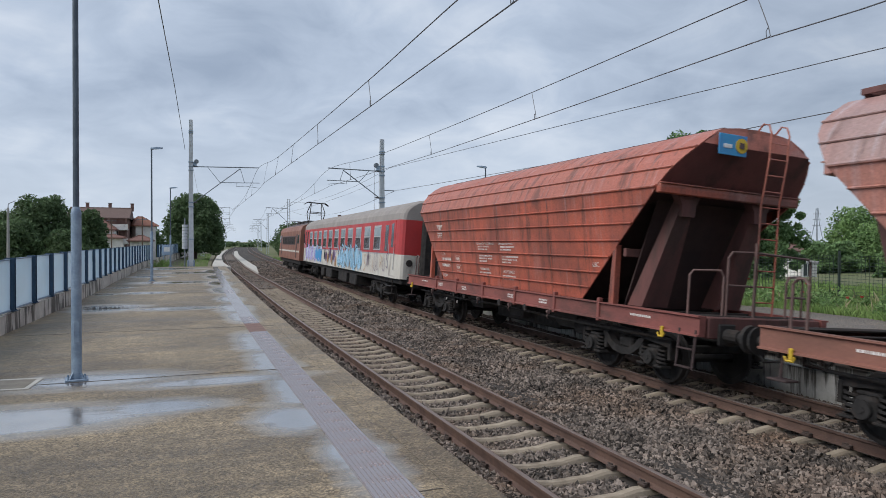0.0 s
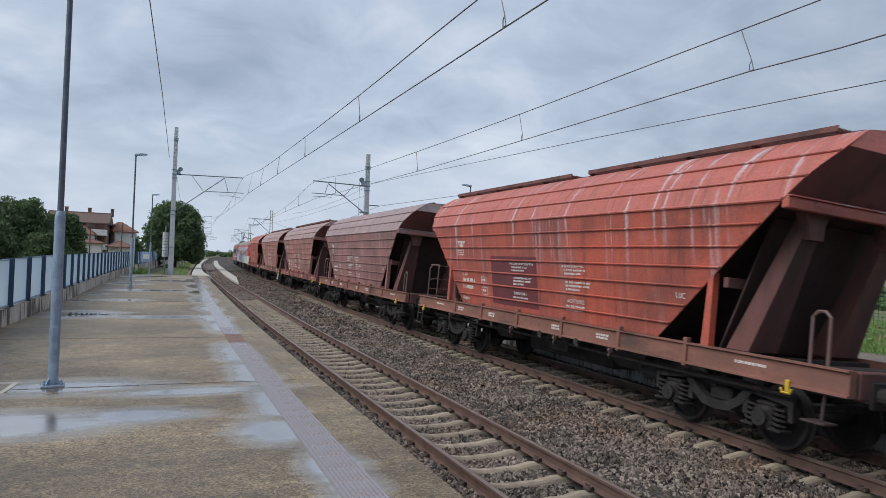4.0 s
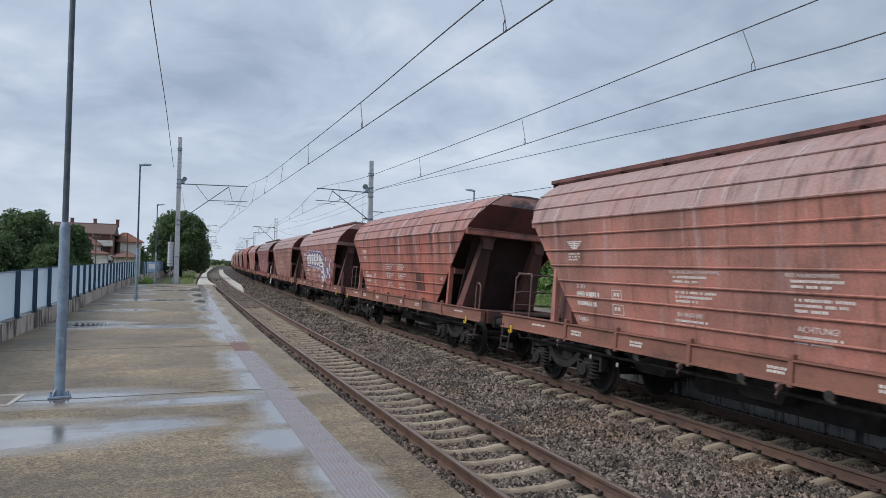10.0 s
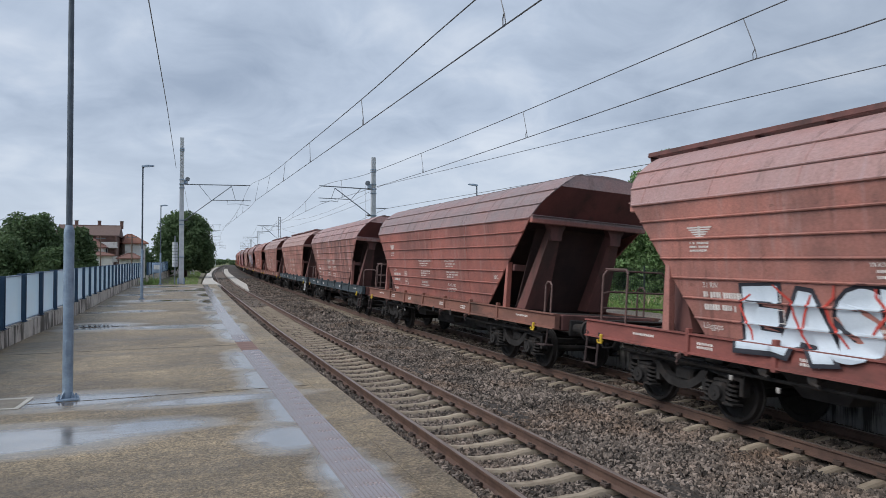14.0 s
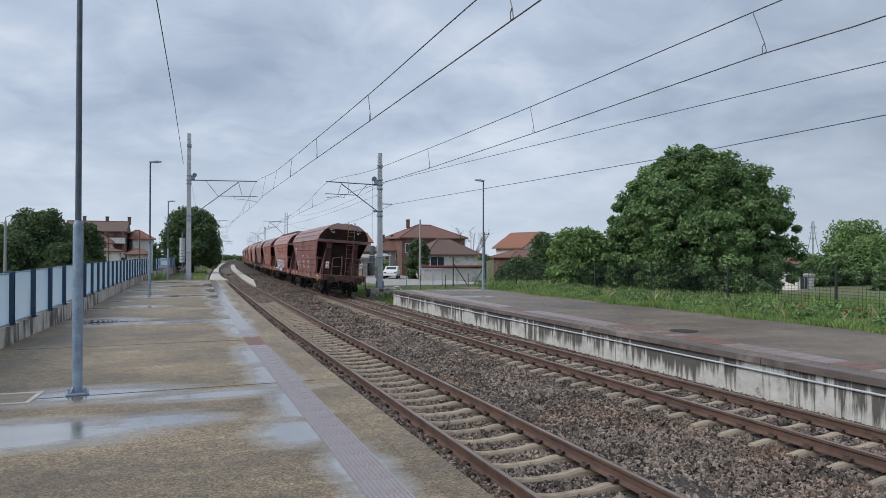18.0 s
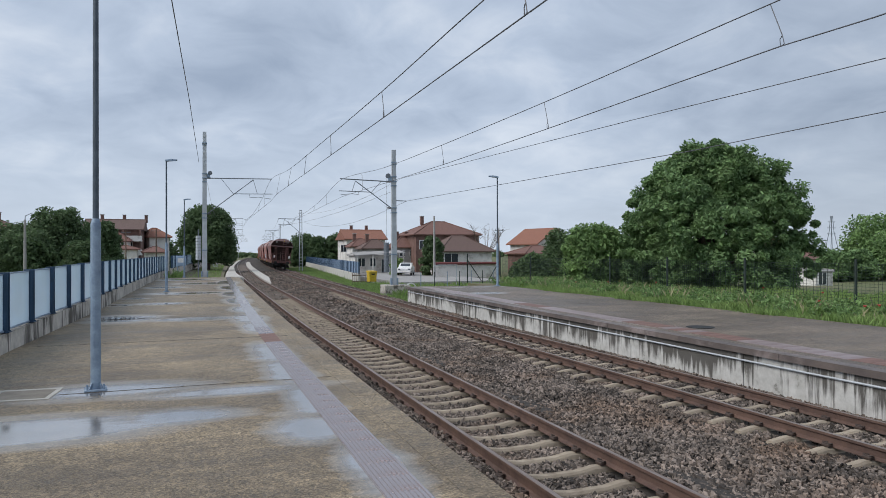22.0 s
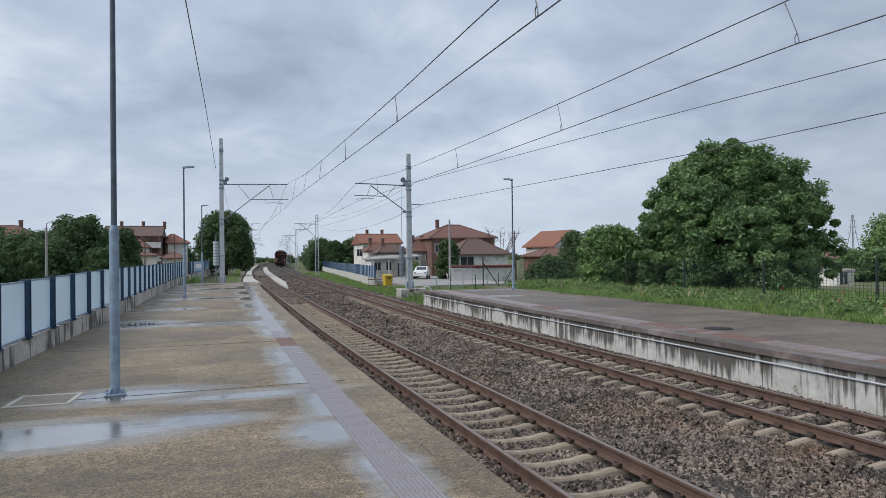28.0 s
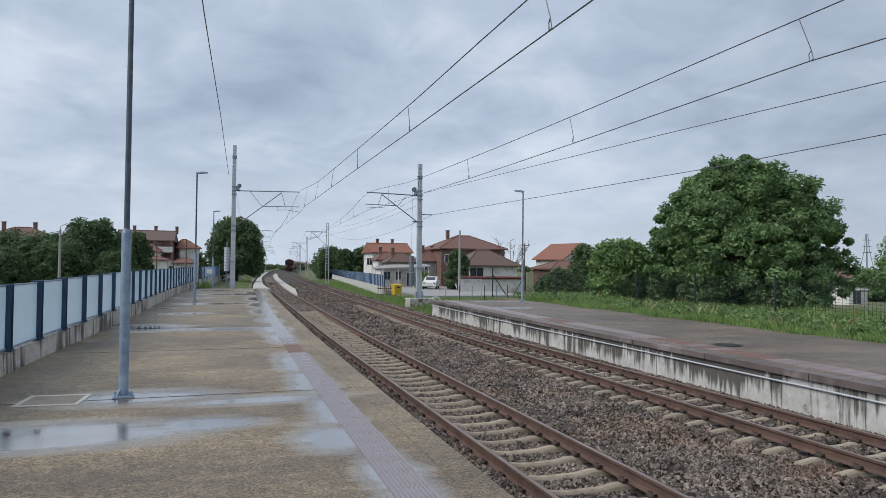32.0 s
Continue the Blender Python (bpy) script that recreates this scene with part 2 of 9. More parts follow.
# ---- plan: z = 0 is the rail head, y runs along the tracks ----
PLAT = 0.62
track_1 = glide([(-320, 4.36), (-20, 4.38), (8, 4.40), (15, 4.42), (24, 4.47), (30, 4.56), (36, 4.68), (45, 4.85), (52, 4.97), (62, 5.17), (72, 5.46), (82, 5.83),
                 (104, 6.85), (128, 8.05), (150, 9.4), (176, 11.25), (216, 14.3), (274, 19.2), (330, 24.5), (413, 33.3), (700, 70)])
track_2 = glide([(-320, 9.3), (-40, 9.3), (0, 9.3), (14, 9.28), (28, 9.3), (42, 9.72), (55, 10.12), (72, 10.7), (90, 11.5), (110, 12.6), (138, 14.2),
                 (175, 16.7), (238, 21.8), (304, 28.0), (420, 42), (700, 90)])
edge_1 = glide([(-40, 2.455), (0, 2.455), (10, 2.46), (16.6, 2.50), (24, 2.60), (30, 2.72), (38, 2.90), (46, 3.09), (52, 3.24), (57, 3.37), (80, 4.1)])
barrier = glide([(55, 14.6), (65.6, 15.32), (92, 17.9), (125, 20.9), (158, 24.2), (230, 32.5)])
edge_2 = glide([(-60, 10.72), (8, 10.72), (14, 10.84), (23, 11.0), (30, 11.22), (37, 11.5)])
fence_1 = glide([(-40, -3.72), (0, -3.70), (14.4, -3.55), (21.8, -3.28), (26.7, -3.1), (38, -2.95), (57, -2.5), (80, -1.4), (110, 0.5), (150, 3.2), (230, 9.5)])


def way(f, y):
    """Heading of a curve, in degrees to the left of +y."""
    return -math.degrees(math.atan((f(y + 0.5) - f(y - 0.5))))


def steps(a, b, d):
    n = max(1, int(round((b - a) / d)))
    return [a + (b - a) * i / n for i in range(n + 1)]

# ---- materials of the place ----
# bed far darker than the stones: shade of their gaps in its colour
m_ballast = mat("ballast", (0.052, 0.044, 0.038), (0.032, 0.028, 0.025), 2.2, 0.9, 1.0, grain=26, stain=(0.15, 0.115, 0.085), stain_scale=0.35)
m_stone = mat("stone", (0.215, 0.175, 0.148), (0.085, 0.070, 0.060), 1.2, 0.85, 0.3, grain=30, island=0.8, stain=(0.17, 0.108, 0.072), stain_scale=0.45, stain_cut=(0.5, 0.72))
m_sleeper = mat("sleeper_concrete", (0.36, 0.30, 0.23), (0.27, 0.22, 0.165), 5, 0.9, 0.3, grain=50, vary=0.12, stain=(0.16, 0.12, 0.09), stain_scale=3, stain_cut=(0.55, 0.72))
m_rail = mat("rusty_rail", (0.135, 0.080, 0.060), (0.085, 0.051, 0.041), 3, 0.7, 0.4, grain=40)
m_railtop = mat("rail_head", (0.30, 0.25, 0.225), (0.2, 0.155, 0.13), 2, 0.42, 0.1, metal=0.55, grain=60, stretch=(6, 0.5, 1))
m_clip = mat("rail_clip", (0.06, 0.040, 0.032), None, 8, 0.7, 0.2, grain=50)
m_soil = mat("soil", (0.16, 0.14, 0.09), (0.10, 0.095, 0.055), 0.5, 0.95, 0.6, grain=8)
m_field = mat("meadow", (0.085, 0.115, 0.035), (0.13, 0.13, 0.06), 0.12, 0.95, 0.6, grain=6, stain=(0.16, 0.13, 0.085), stain_scale=0.08)
m_wall = mat("stained_concrete", (0.50, 0.495, 0.475), (0.33, 0.325, 0.305), 2.2, 0.85, 0.3, grain=30, stretch=(1, 1, 0.08), stain=(0.085, 0.078, 0.065), stain_scale=1.5, stain_cut=(0.48, 0.58))
m_curb = mat("kerb_concrete", (0.50, 0.47, 0.42), (0.36, 0.335, 0.295), 2.5, 0.88, 0.5, grain=30, stretch=(1, 0.6, 0.8), stain=(0.075, 0.062, 0.048), stain_scale=2.6, stain_cut=(0.50, 0.60))
m_pale = mat("pale_concrete", (0.50, 0.475, 0.43), (0.42, 0.395, 0.355), 1.5, 0.85, 0.25, grain=30)
m_galv = mat("galvanised_steel", (0.29, 0.37, 0.46), (0.19, 0.25, 0.33), 5, 0.5, 0.2, metal=0.35, grain=36)
m_mast = mat("mast_paint", (0.52, 0.55, 0.58), (0.43, 0.455, 0.485), 3, 0.6, 0.15, metal=0.2, grain=40)
m_bluepost = mat("dark_blue_paint", (0.022, 0.060, 0.115), (0.016, 0.046, 0.09), 4, 0.45, 0.1, grain=60)
m_wire = mat("dark_wire", (0.13, 0.135, 0.15), None, 20, 0.5, 0.0, metal=0.2)
m_insul = mat("insulator", (0.09, 0.075, 0.07), None, 20, 0.35, 0.0)


def glass_mat(name, tint, alpha_rough, trans=0.6):
    m = bpy.data.materials.new(name)
    m.use_nodes = True
    nt = m.node_tree
    bs = nt.nodes["Principled BSDF"]
    co = node(nt, "ShaderNodeTexCoord")
    n = node(nt, "ShaderNodeTexNoise", Scale=1.4, Detail=5.0)
    nt.links.new(co.outputs["Object"], n.inputs["Vector"])
    mx = nt.nodes.new("ShaderNodeMix"); mx.data_type = "RGBA"
    mx.inputs[6].default_value = rgb(tint)
    mx.inputs[7].default_value = rgb(tuple(v * 0.9 for v in tint))
    nt.links.new(n.outputs["Fac"], mx.inputs[0])
    nt.links.new(mx.outputs[2], bs.inputs["Base Color"])
    bs.inputs["Roughness"].default_value = alpha_rough
    bs.inputs["Transmission Weight"].default_value = trans
    bs.inputs["IOR"].default_value = 1.5
    bs.inputs["Specular IOR Level"].default_value = 0.9
    # frosted: part of the daylight comes through from behind
    tl = node(nt, "ShaderNodeBsdfTranslucent")
    nt.links.new(mx.outputs[2], tl.inputs["Color"])
    ms = node(nt, "ShaderNodeMixShader"); ms.inputs[0].default_value = 0.5
    out = [q for q in nt.nodes if q.type == "OUTPUT_MATERIAL"][0]
    nt.links.new(bs.outputs[0], ms.inputs[1]); nt.links.new(tl.outputs[0], ms.inputs[2])
    nt.links.new(ms.outputs[0], out.inputs[0])
    MATS[name] = m
    return m


m_panel = glass_mat("frosted_panel", (0.72, 0.83, 0.92), 0.12, 0.05)


def platform_mat(name, base, dark, wet_spots, wet_line=None):
    """Weathered concrete with thin pools of rain that lie where the slab dips."""
    m = bpy.data.materials.new(name)
    m.use_nodes = True
    nt = m.node_tree
    bs = nt.nodes["Principled BSDF"]
    co = node(nt, "ShaderNodeTexCoord")
    sep = node(nt, "ShaderNodeSeparateXYZ")
    nt.links.new(co.outputs["Object"], sep.inputs[0])
    n1 = node(nt, "ShaderNodeTexNoise", Scale=0.55, Detail=8.0, Roughness=0.62)
    n2 = node(nt, "ShaderNodeTexNoise", Scale=70.0, Detail=3.0, Roughness=0.7)
    n3 = node(nt, "ShaderNodeTexNoise", Scale=0.9, Detail=5.0, Roughness=0.6)
    n4 = node(nt, "ShaderNodeTexNoise", Scale=7.0, Detail=7.0, Roughness=0.7)
    mp = node(nt, "ShaderNodeMapping", Scale=(0.22, 1.9, 1))
    nt.links.new(co.outputs["Object"], mp.inputs[0])
    nt.links.new(mp.outputs[0], n3.inputs["Vector"])
    for n in (n1, n2, n4):
        nt.links.new(co.outputs["Object"], n.inputs["Vector"])
    r1 = node(nt, "ShaderNodeMapRange"); r1.inputs[1].default_value, r1.inputs[2].default_value = 0.36, 0.66
    nt.links.new(n1.outputs["Fac"], r1.inputs[0])
    mx = nt.nodes.new("ShaderNodeMix"); mx.data_type = "RGBA"
    mx.inputs[6].default_value, mx.inputs[7].default_value = rgb(base), rgb(dark)
    nt.links.new(r1.outputs[0], mx.inputs[0])
    # pebbly grain
    g = node(nt, "ShaderNodeMapRange"); g.inputs[1].default_value, g.inputs[2].default_value, g.inputs[3].default_value, g.inputs[4].default_value = 0.3, 0.7, 0.52, 1.5
    nt.links.new(n2.outputs["Fac"], g.inputs[0])
    g4 = node(nt, "ShaderNodeMapRange"); g4.inputs[1].default_value, g4.inputs[2].default_value, g4.inputs[3].default_value, g4.inputs[4].default_value = 0.3, 0.7, 0.68, 1.32
    nt.links.new(n4.outputs["Fac"], g4.inputs[0])
    gm = nt.nodes.new("ShaderNodeMath"); gm.operation = "MULTIPLY"
    nt.links.new(g.outputs[0], gm.inputs[0]); nt.links.new(g4.outputs[0], gm.inputs[1])
    cg = node(nt, "ShaderNodeCombineXYZ")
    for k in range(3):
        nt.links.new(gm.outputs[0], cg.inputs[k])
    mul = nt.nodes.new("ShaderNodeMix"); mul.data_type = "RGBA"; mul.blend_type = "MULTIPLY"; mul.inputs[0].default_value = 1.0
    nt.links.new(mx.outputs[2], mul.inputs[6]); nt.links.new(cg.outputs[0], mul.inputs[7])
    # exposed aggregate
    vo = node(nt, "ShaderNodeTexVoronoi", Scale=54.0)
    nt.links.new(co.outputs["Object"], vo.inputs["Vector"])
    vs = node(nt, "ShaderNodeSeparateColor")
    nt.links.new(vo.outputs["Color"], vs.inputs[0])
    vr = node(nt, "ShaderNodeMapRange"); vr.inputs[1].default_value, vr.inputs[2].default_value, vr.inputs[3].default_value, vr.inputs[4].default_value = 0.0, 1.0, 0.48, 1.62
    nt.links.new(vs.outputs[0], vr.inputs[0])
    vc = node(nt, "ShaderNodeCombineXYZ")
    for k in range(3):
        nt.links.new(vr.outputs[0], vc.inputs[k])
    mul2 = nt.nodes.new("ShaderNodeMix"); mul2.data_type = "RGBA"; mul2.blend_type = "MULTIPLY"; mul2.inputs[0].default_value = 1.0
    nt.links.new(mul.outputs[2], mul2.inputs[6]); nt.links.new(vc.outputs[0], mul2.inputs[7])
    mul = mul2
    # pools: ellipses with ragged rims
    wet = None

    def math_node(op, a, b):
        q = nt.nodes.new("ShaderNodeMath"); q.operation = op
        for i, s in enumerate((a, b)):
            if isinstance(s, (int, float)):
                q.inputs[i].default_value = s
            else:
                nt.links.new(s, q.inputs[i])
        return q.outputs[0]
    wob = math_node("ADD", math_node("MULTIPLY", math_node("SUBTRACT", n3.outputs["Fac"], 0.5), 1.5), math_node("MULTIPLY", math_node("SUBTRACT", n4.outputs["Fac"], 0.5), 0.9))
    for x, y, sx, sy in wet_spots:
        dx = math_node("DIVIDE", math_node("SUBTRACT", sep.outputs["X"], x), sx)
        dy = math_node("DIVIDE", math_node("SUBTRACT", sep.outputs["Y"], y), sy)
        d = math_node("SQRT", math_node("ADD", math_node("MULTIPLY", dx, dx), math_node("MULTIPLY", dy, dy)), 0)
        d = math_node("ADD", d, wob)
        r = node(nt, "ShaderNodeMapRange"); r.inputs[1].default_value, r.inputs[2].default_value, r.inputs[3].default_value, r.inputs[4].default_value = 0.25, 1.25, 1.0, 0.0
        nt.links.new(d, r.inputs[0])
        wet = r.outputs[0] if wet is None else math_node("MAXIMUM", wet, r.outputs[0])
    # grit stands out of the film of water near the rims
    gr = node(nt, "ShaderNodeMapRange"); gr.inputs[1].default_value, gr.inputs[2].default_value, gr.inputs[3].default_value, gr.inputs[4].default_value = 0.35, 0.65, -0.28, 0.22
    nt.links.new(n4.outputs["Fac"], gr.inputs[0])
    pool = node(nt, "ShaderNodeMapRange"); pool.inputs[1].default_value, pool.inputs[2].default_value = 0.12, 0.80
    nt.links.new(math_node("ADD", wet, math_node("MULTIPLY", gr.outputs[0], math_node("MULTIPLY", wet, math_node("SUBTRACT", 1.6, wet)))), pool.inputs[0])
    wet = pool.outputs[0]
    damp = node(nt, "ShaderNodeMapRange"); damp.inputs[1].default_value, damp.inputs[2].default_value, damp.inputs[3].default_value, damp.inputs[4].default_value = 0.42, 0.66, 0.0, 0.9
    nt.links.new(n3.outputs["Fac"], damp.inputs[0])
    soak = math_node("MAXIMUM", wet, damp.outputs[0])
    dk = nt.nodes.new("ShaderNodeMix"); dk.data_type = "RGBA"; dk.blend_type = "MULTIPLY"
    dk.inputs[7].default_value = (0.55, 0.53, 0.50, 1)
    nt.links.new(soak, dk.inputs[0])
    nt.links.new(mul.outputs[2], dk.inputs[6])
    nt.links.new(dk.outputs[2], bs.inputs["Base Color"])
    ro = math_node("SUBTRACT", math_node("SUBTRACT", 0.58, math_node("MULTIPLY", damp.outputs[0], 0.18)), math_node("MULTIPLY", wet, 0.39))
    nt.links.new(math_node("MAXIMUM", ro, 0.04), bs.inputs["Roughness"])
    sp = node(nt, "ShaderNodeMapRange"); sp.inputs[3].default_value, sp.inputs[4].default_value = 0.6, 1.0
    nt.links.new(wet, sp.inputs[0])
    nt.links.new(sp.outputs[0], bs.inputs["Specular IOR Level"])
    io = node(nt, "ShaderNodeMapRange"); io.inputs[3].default_value, io.inputs[4].default_value = 1.42, 3.5
    nt.links.new(wet, io.inputs[0])
    nt.links.new(io.outputs[0], bs.inputs["IOR"])
    bstr = node(nt, "ShaderNodeMapRange"); bstr.inputs[3].default_value, bstr.inputs[4].default_value = 0.9, 0.01
    nt.links.new(wet, bstr.inputs[0])
    b = node(nt, "ShaderNodeBump", Distance=0.008)
    nt.links.new(bstr.outputs[0], b.inputs["Strength"])
    nt.links.new(n2.outputs["Fac"], b.inputs["Height"])
    nt.links.new(b.outputs[0], bs.inputs["Normal"])
    MATS[name] = m
    return m


def drip_mat(name, base, dark, grime, amount=0.16):
    """Cast concrete with dark runs that start under the coping and thin out downward."""
    m = bpy.data.materials.new(name)
    m.use_nodes = True
    nt = m.node_tree
    bs = nt.nodes["Principled BSDF"]
    co = node(nt, "ShaderNodeTexCoord")
    sep = node(nt, "ShaderNodeSeparateXYZ")
    nt.links.new(co.outputs["Object"], sep.inputs[0])
    mp = node(nt, "ShaderNodeMapping", Scale=(1, 1, 0.07))
    nt.links.new(co.outputs["Object"], mp.inputs[0])
    runs = node(nt, "ShaderNodeTexNoise", Scale=4.2, Detail=6.0, Roughness=0.7)
    nt.links.new(mp.outputs[0], runs.inputs["Vector"])
    broad = node(nt, "ShaderNodeTexNoise", Scale=0.45, Detail=3.0, Roughness=0.6)
    blot = node(nt, "ShaderNodeTexNoise", Scale=3.0, Detail=7.0, Roughness=0.65)
    fine = node(nt, "ShaderNodeTexNoise", Scale=45.0, Detail=4.0, Roughness=0.6)
    for n in (broad, blot, fine):
        nt.links.new(co.outputs["Object"], n.inputs["Vector"])

    def rng(src, a, b, lo=0.0, hi=1.0):
        r = node(nt, "ShaderNodeMapRange")
        for i, v in enumerate((a, b, lo, hi)):
            r.inputs[1 + i].default_value = v
        nt.links.new(src, r.inputs[0])
        return r.outputs[0]

    def add(a, b):
        q = nt.nodes.new("ShaderNodeMath"); q.operation = "ADD"
        nt.links.new(a, q.inputs[0]); nt.links.new(b, q.inputs[1])
        return q.outputs[0]

    def mixc(fac, a, b):
        x = nt.nodes.new("ShaderNodeMix"); x.data_type = "RGBA"
        for i, v in ((6, a), (7, b)):
            if isinstance(v, tuple):
                x.inputs[i].default_value = rgb(v)
            else:
                nt.links.new(v, x.inputs[i])
        nt.links.new(fac, x.inputs[0])
        return x.outputs[2]
    col = mixc(rng(blot.outputs["Fac"], 0.35, 0.65), base, dark)
    sum_ = add(add(runs.outputs["Fac"], rng(sep.outputs["Z"], -0.5, 0.5, -0.10, amount)), rng(broad.outputs["Fac"], 0.3, 0.7, -0.14, 0.14))
    col = mixc(rng(sum_, 0.54, 0.64, 0.0, 0.9), col, grime)
    col = mixc(rng(add(blot.outputs["Fac"], rng(sep.outputs["Z"], -0.6, -0.1, 0.16, 0.0)), 0.62, 0.72, 0.0, 0.8), col, tuple(1.3 * v for v in grime))
    nt.links.new(col, bs.inputs["Base Color"])
    bs.inputs["Roughness"].default_value = 0.85
    b = node(nt, "ShaderNodeBump", Strength=0.35, Distance=0.01)
    nt.links.new(fine.outputs["Fac"], b.inputs["Height"])
    nt.links.new(b.outputs[0], bs.inputs["Normal"])
    MATS[name] = m
    return m


m_dripwall = drip_mat("run_stained_concrete", (0.60, 0.59, 0.565), (0.40, 0.39, 0.365), (0.055, 0.048, 0.04), 0.2)
m_kerbrun = drip_mat("run_stained_kerb", (0.62, 0.58, 0.52), (0.40, 0.37, 0.33), (0.06, 0.05, 0.04), 0.03)
m_slab = platform_mat("platform_concrete", (0.275, 0.213, 0.135), (0.150, 0.115, 0.075),
                      [(-1.9, 8.75, 2.1, 0.85), (-0.2, 8.9, 0.9, 0.5), (-1.2, 10.85, 1.5, 0.75), (0.5, 10.2, 1.6, 0.42), (-2.0, 22.5, 1.3, 1.5), (0.0, 21.6, 1.6, 0.7), (-2.85, 28.2, 0.7, 0.6), (-1.2, 28.5, 1.1, 0.8),
                       (-0.2, 35.3, 2.4, 1.3), (-1.6, 41.5, 1.4, 1.2), (0.6, 46, 2.2, 1.8), (-0.8, 53, 2.6, 2.0), (-2.6, 32, 0.8, 0.6)]
                      + [(edge_1(y) - x, y, w, ln) for y, x, w, ln in ((6.3, 0.85, 0.42, 1.3), (7.7, 1.2, 0.55, 0.9), (9.3, 1.0, 0.40, 1.3), (11.6, 1.0, 0.45, 1.6), (14.0, 1.05, 0.50, 1.8), (18.6, 1.0, 0.48, 1.6), (21.2, 1.05, 0.62, 1.8), (24.6, 1.0, 0.55, 2.0), (29, 1.05, 0.62, 2.4), (34, 1.1, 0.7, 2.8), (40, 1.1, 0.75, 3.2), (47, 1.1, 0.8, 4.0))])
m_slab2 = platform_mat("platform_concrete_far", (0.190, 0.150, 0.112), (0.108, 0.085, 0.066),
                       [(11.75, 10.5, 0.35, 2.4), (11.8, 16.0, 0.35, 2.2), (11.95, 23, 0.4, 3.4), (12.2, 31, 0.5, 3.0), (13.5, 30, 1.0, 0.8), (15.5, 35.5, 2.0, 0.5)])
m_tactile = mat("tactile_paver", (0.205, 0.165, 0.165), (0.15, 0.11, 0.105), 0.35, 0.06, 0.2, grain=40, stain=(0.22, 0.125, 0.10), stain_scale=0.5, stain_cut=(0.52, 0.66), rough2=0.36, spec=0.9)
m_tactile.node_tree.nodes["Principled BSDF"].inputs["IOR"].default_value = 2.5
m_wetpaver = mat("wet_paver", (0.24, 0.20, 0.19), (0.17, 0.14, 0.13), 0.4, 0.05, 0.1, grain=40, rough2=0.3, spec=1.0)
m_wetpaver.node_tree.nodes["Principled BSDF"].inputs["IOR"].default_value = 3.0
m_redpave = mat("red_paver", (0.20, 0.105, 0.08), (0.15, 0.085, 0.068), 2, 0.55, 0.3, grain=40)

# ---- ground ----
def strip(f0, f1, ys, z0, z1, skirt=0.0, skirt1=None):
    """A sheet between two curves, with side skirts down."""
    v, f = [], []
    for y in ys:
        a, b = f0(y), f1(y)
        v += [(a, y, z0 - skirt), (a, y, z0), (b, y, z1), (b, y, z1 - (skirt if skirt1 is None else skirt1))]
    for i in range(len(ys) - 1):
        for k in range(3):
            q = i * 4 + k
            f.append((q, q + 1, q + 5, q + 4))
    n = len(v)
    f += [(0, 1, 2, 3), (n - 1, n - 2, n - 3, n - 4)]
    return M().add(v, f)


def build_ground():
    g = M()
    xs = [-2500, -600, -150, -60, -20, -6, 0, 6, 12, 20, 34, 60, 150, 600, 2500]
    ys = [-2500, -600, -200, -80, -30, 0, 20, 40, 60, 80, 110, 150, 220, 350, 700, 1400, 3000]
    v = []
    for y in ys:
        for x in xs:
            v.append((x, y, -0.75 if -700 < x < 700 else -1.0))
    n = len(xs)
    f = [(j * n + i, j * n + i + 1, (j + 1) * n + i + 1, (j + 1) * n + i) for j in range(len(ys) - 1) for i in range(n - 1)]
    structure("ground", g.add(v, f), m_field, "flat green and brown ground reaching the horizon", "ground")
    ys = steps(-30, 60, 3) + steps(64, 340, 6)
    # ballast bed between the platforms and on along the line
    bed = M()
    v, f = [], []
    for y in ys:
        a, b = track_1(y), track_2(y)
        prof = [(a - 3.0, -0.7), (a - 1.75, -0.22), (a - 0.86, -0.172), (a - 0.82, -0.262 if y < 40 else -0.21), (a + 0.82, -0.262 if y < 40 else -0.21), (a + 0.86, -0.172), (a + 1.6, -0.22), ((a + b) / 2, -0.27), (b - 1.6, -0.24), (b - 1.1, -0.24), (b + 1.1, -0.24), (b + 1.8, -0.3), (b + 3.2, -0.7)]
        v += [(x, y, z) for x, z in prof]
    k = 13
    f = [(j * k + i, j * k + i + 1, (j + 1) * k + i + 1, (j + 1) * k + i) for j in range(len(ys) - 1) for i in range(k - 1)]
    structure("ballast_bed", bed.add(v, f), m_ballast, "grey-brown crushed stone ballast bed under two tracks", "ballast")


build_ground()


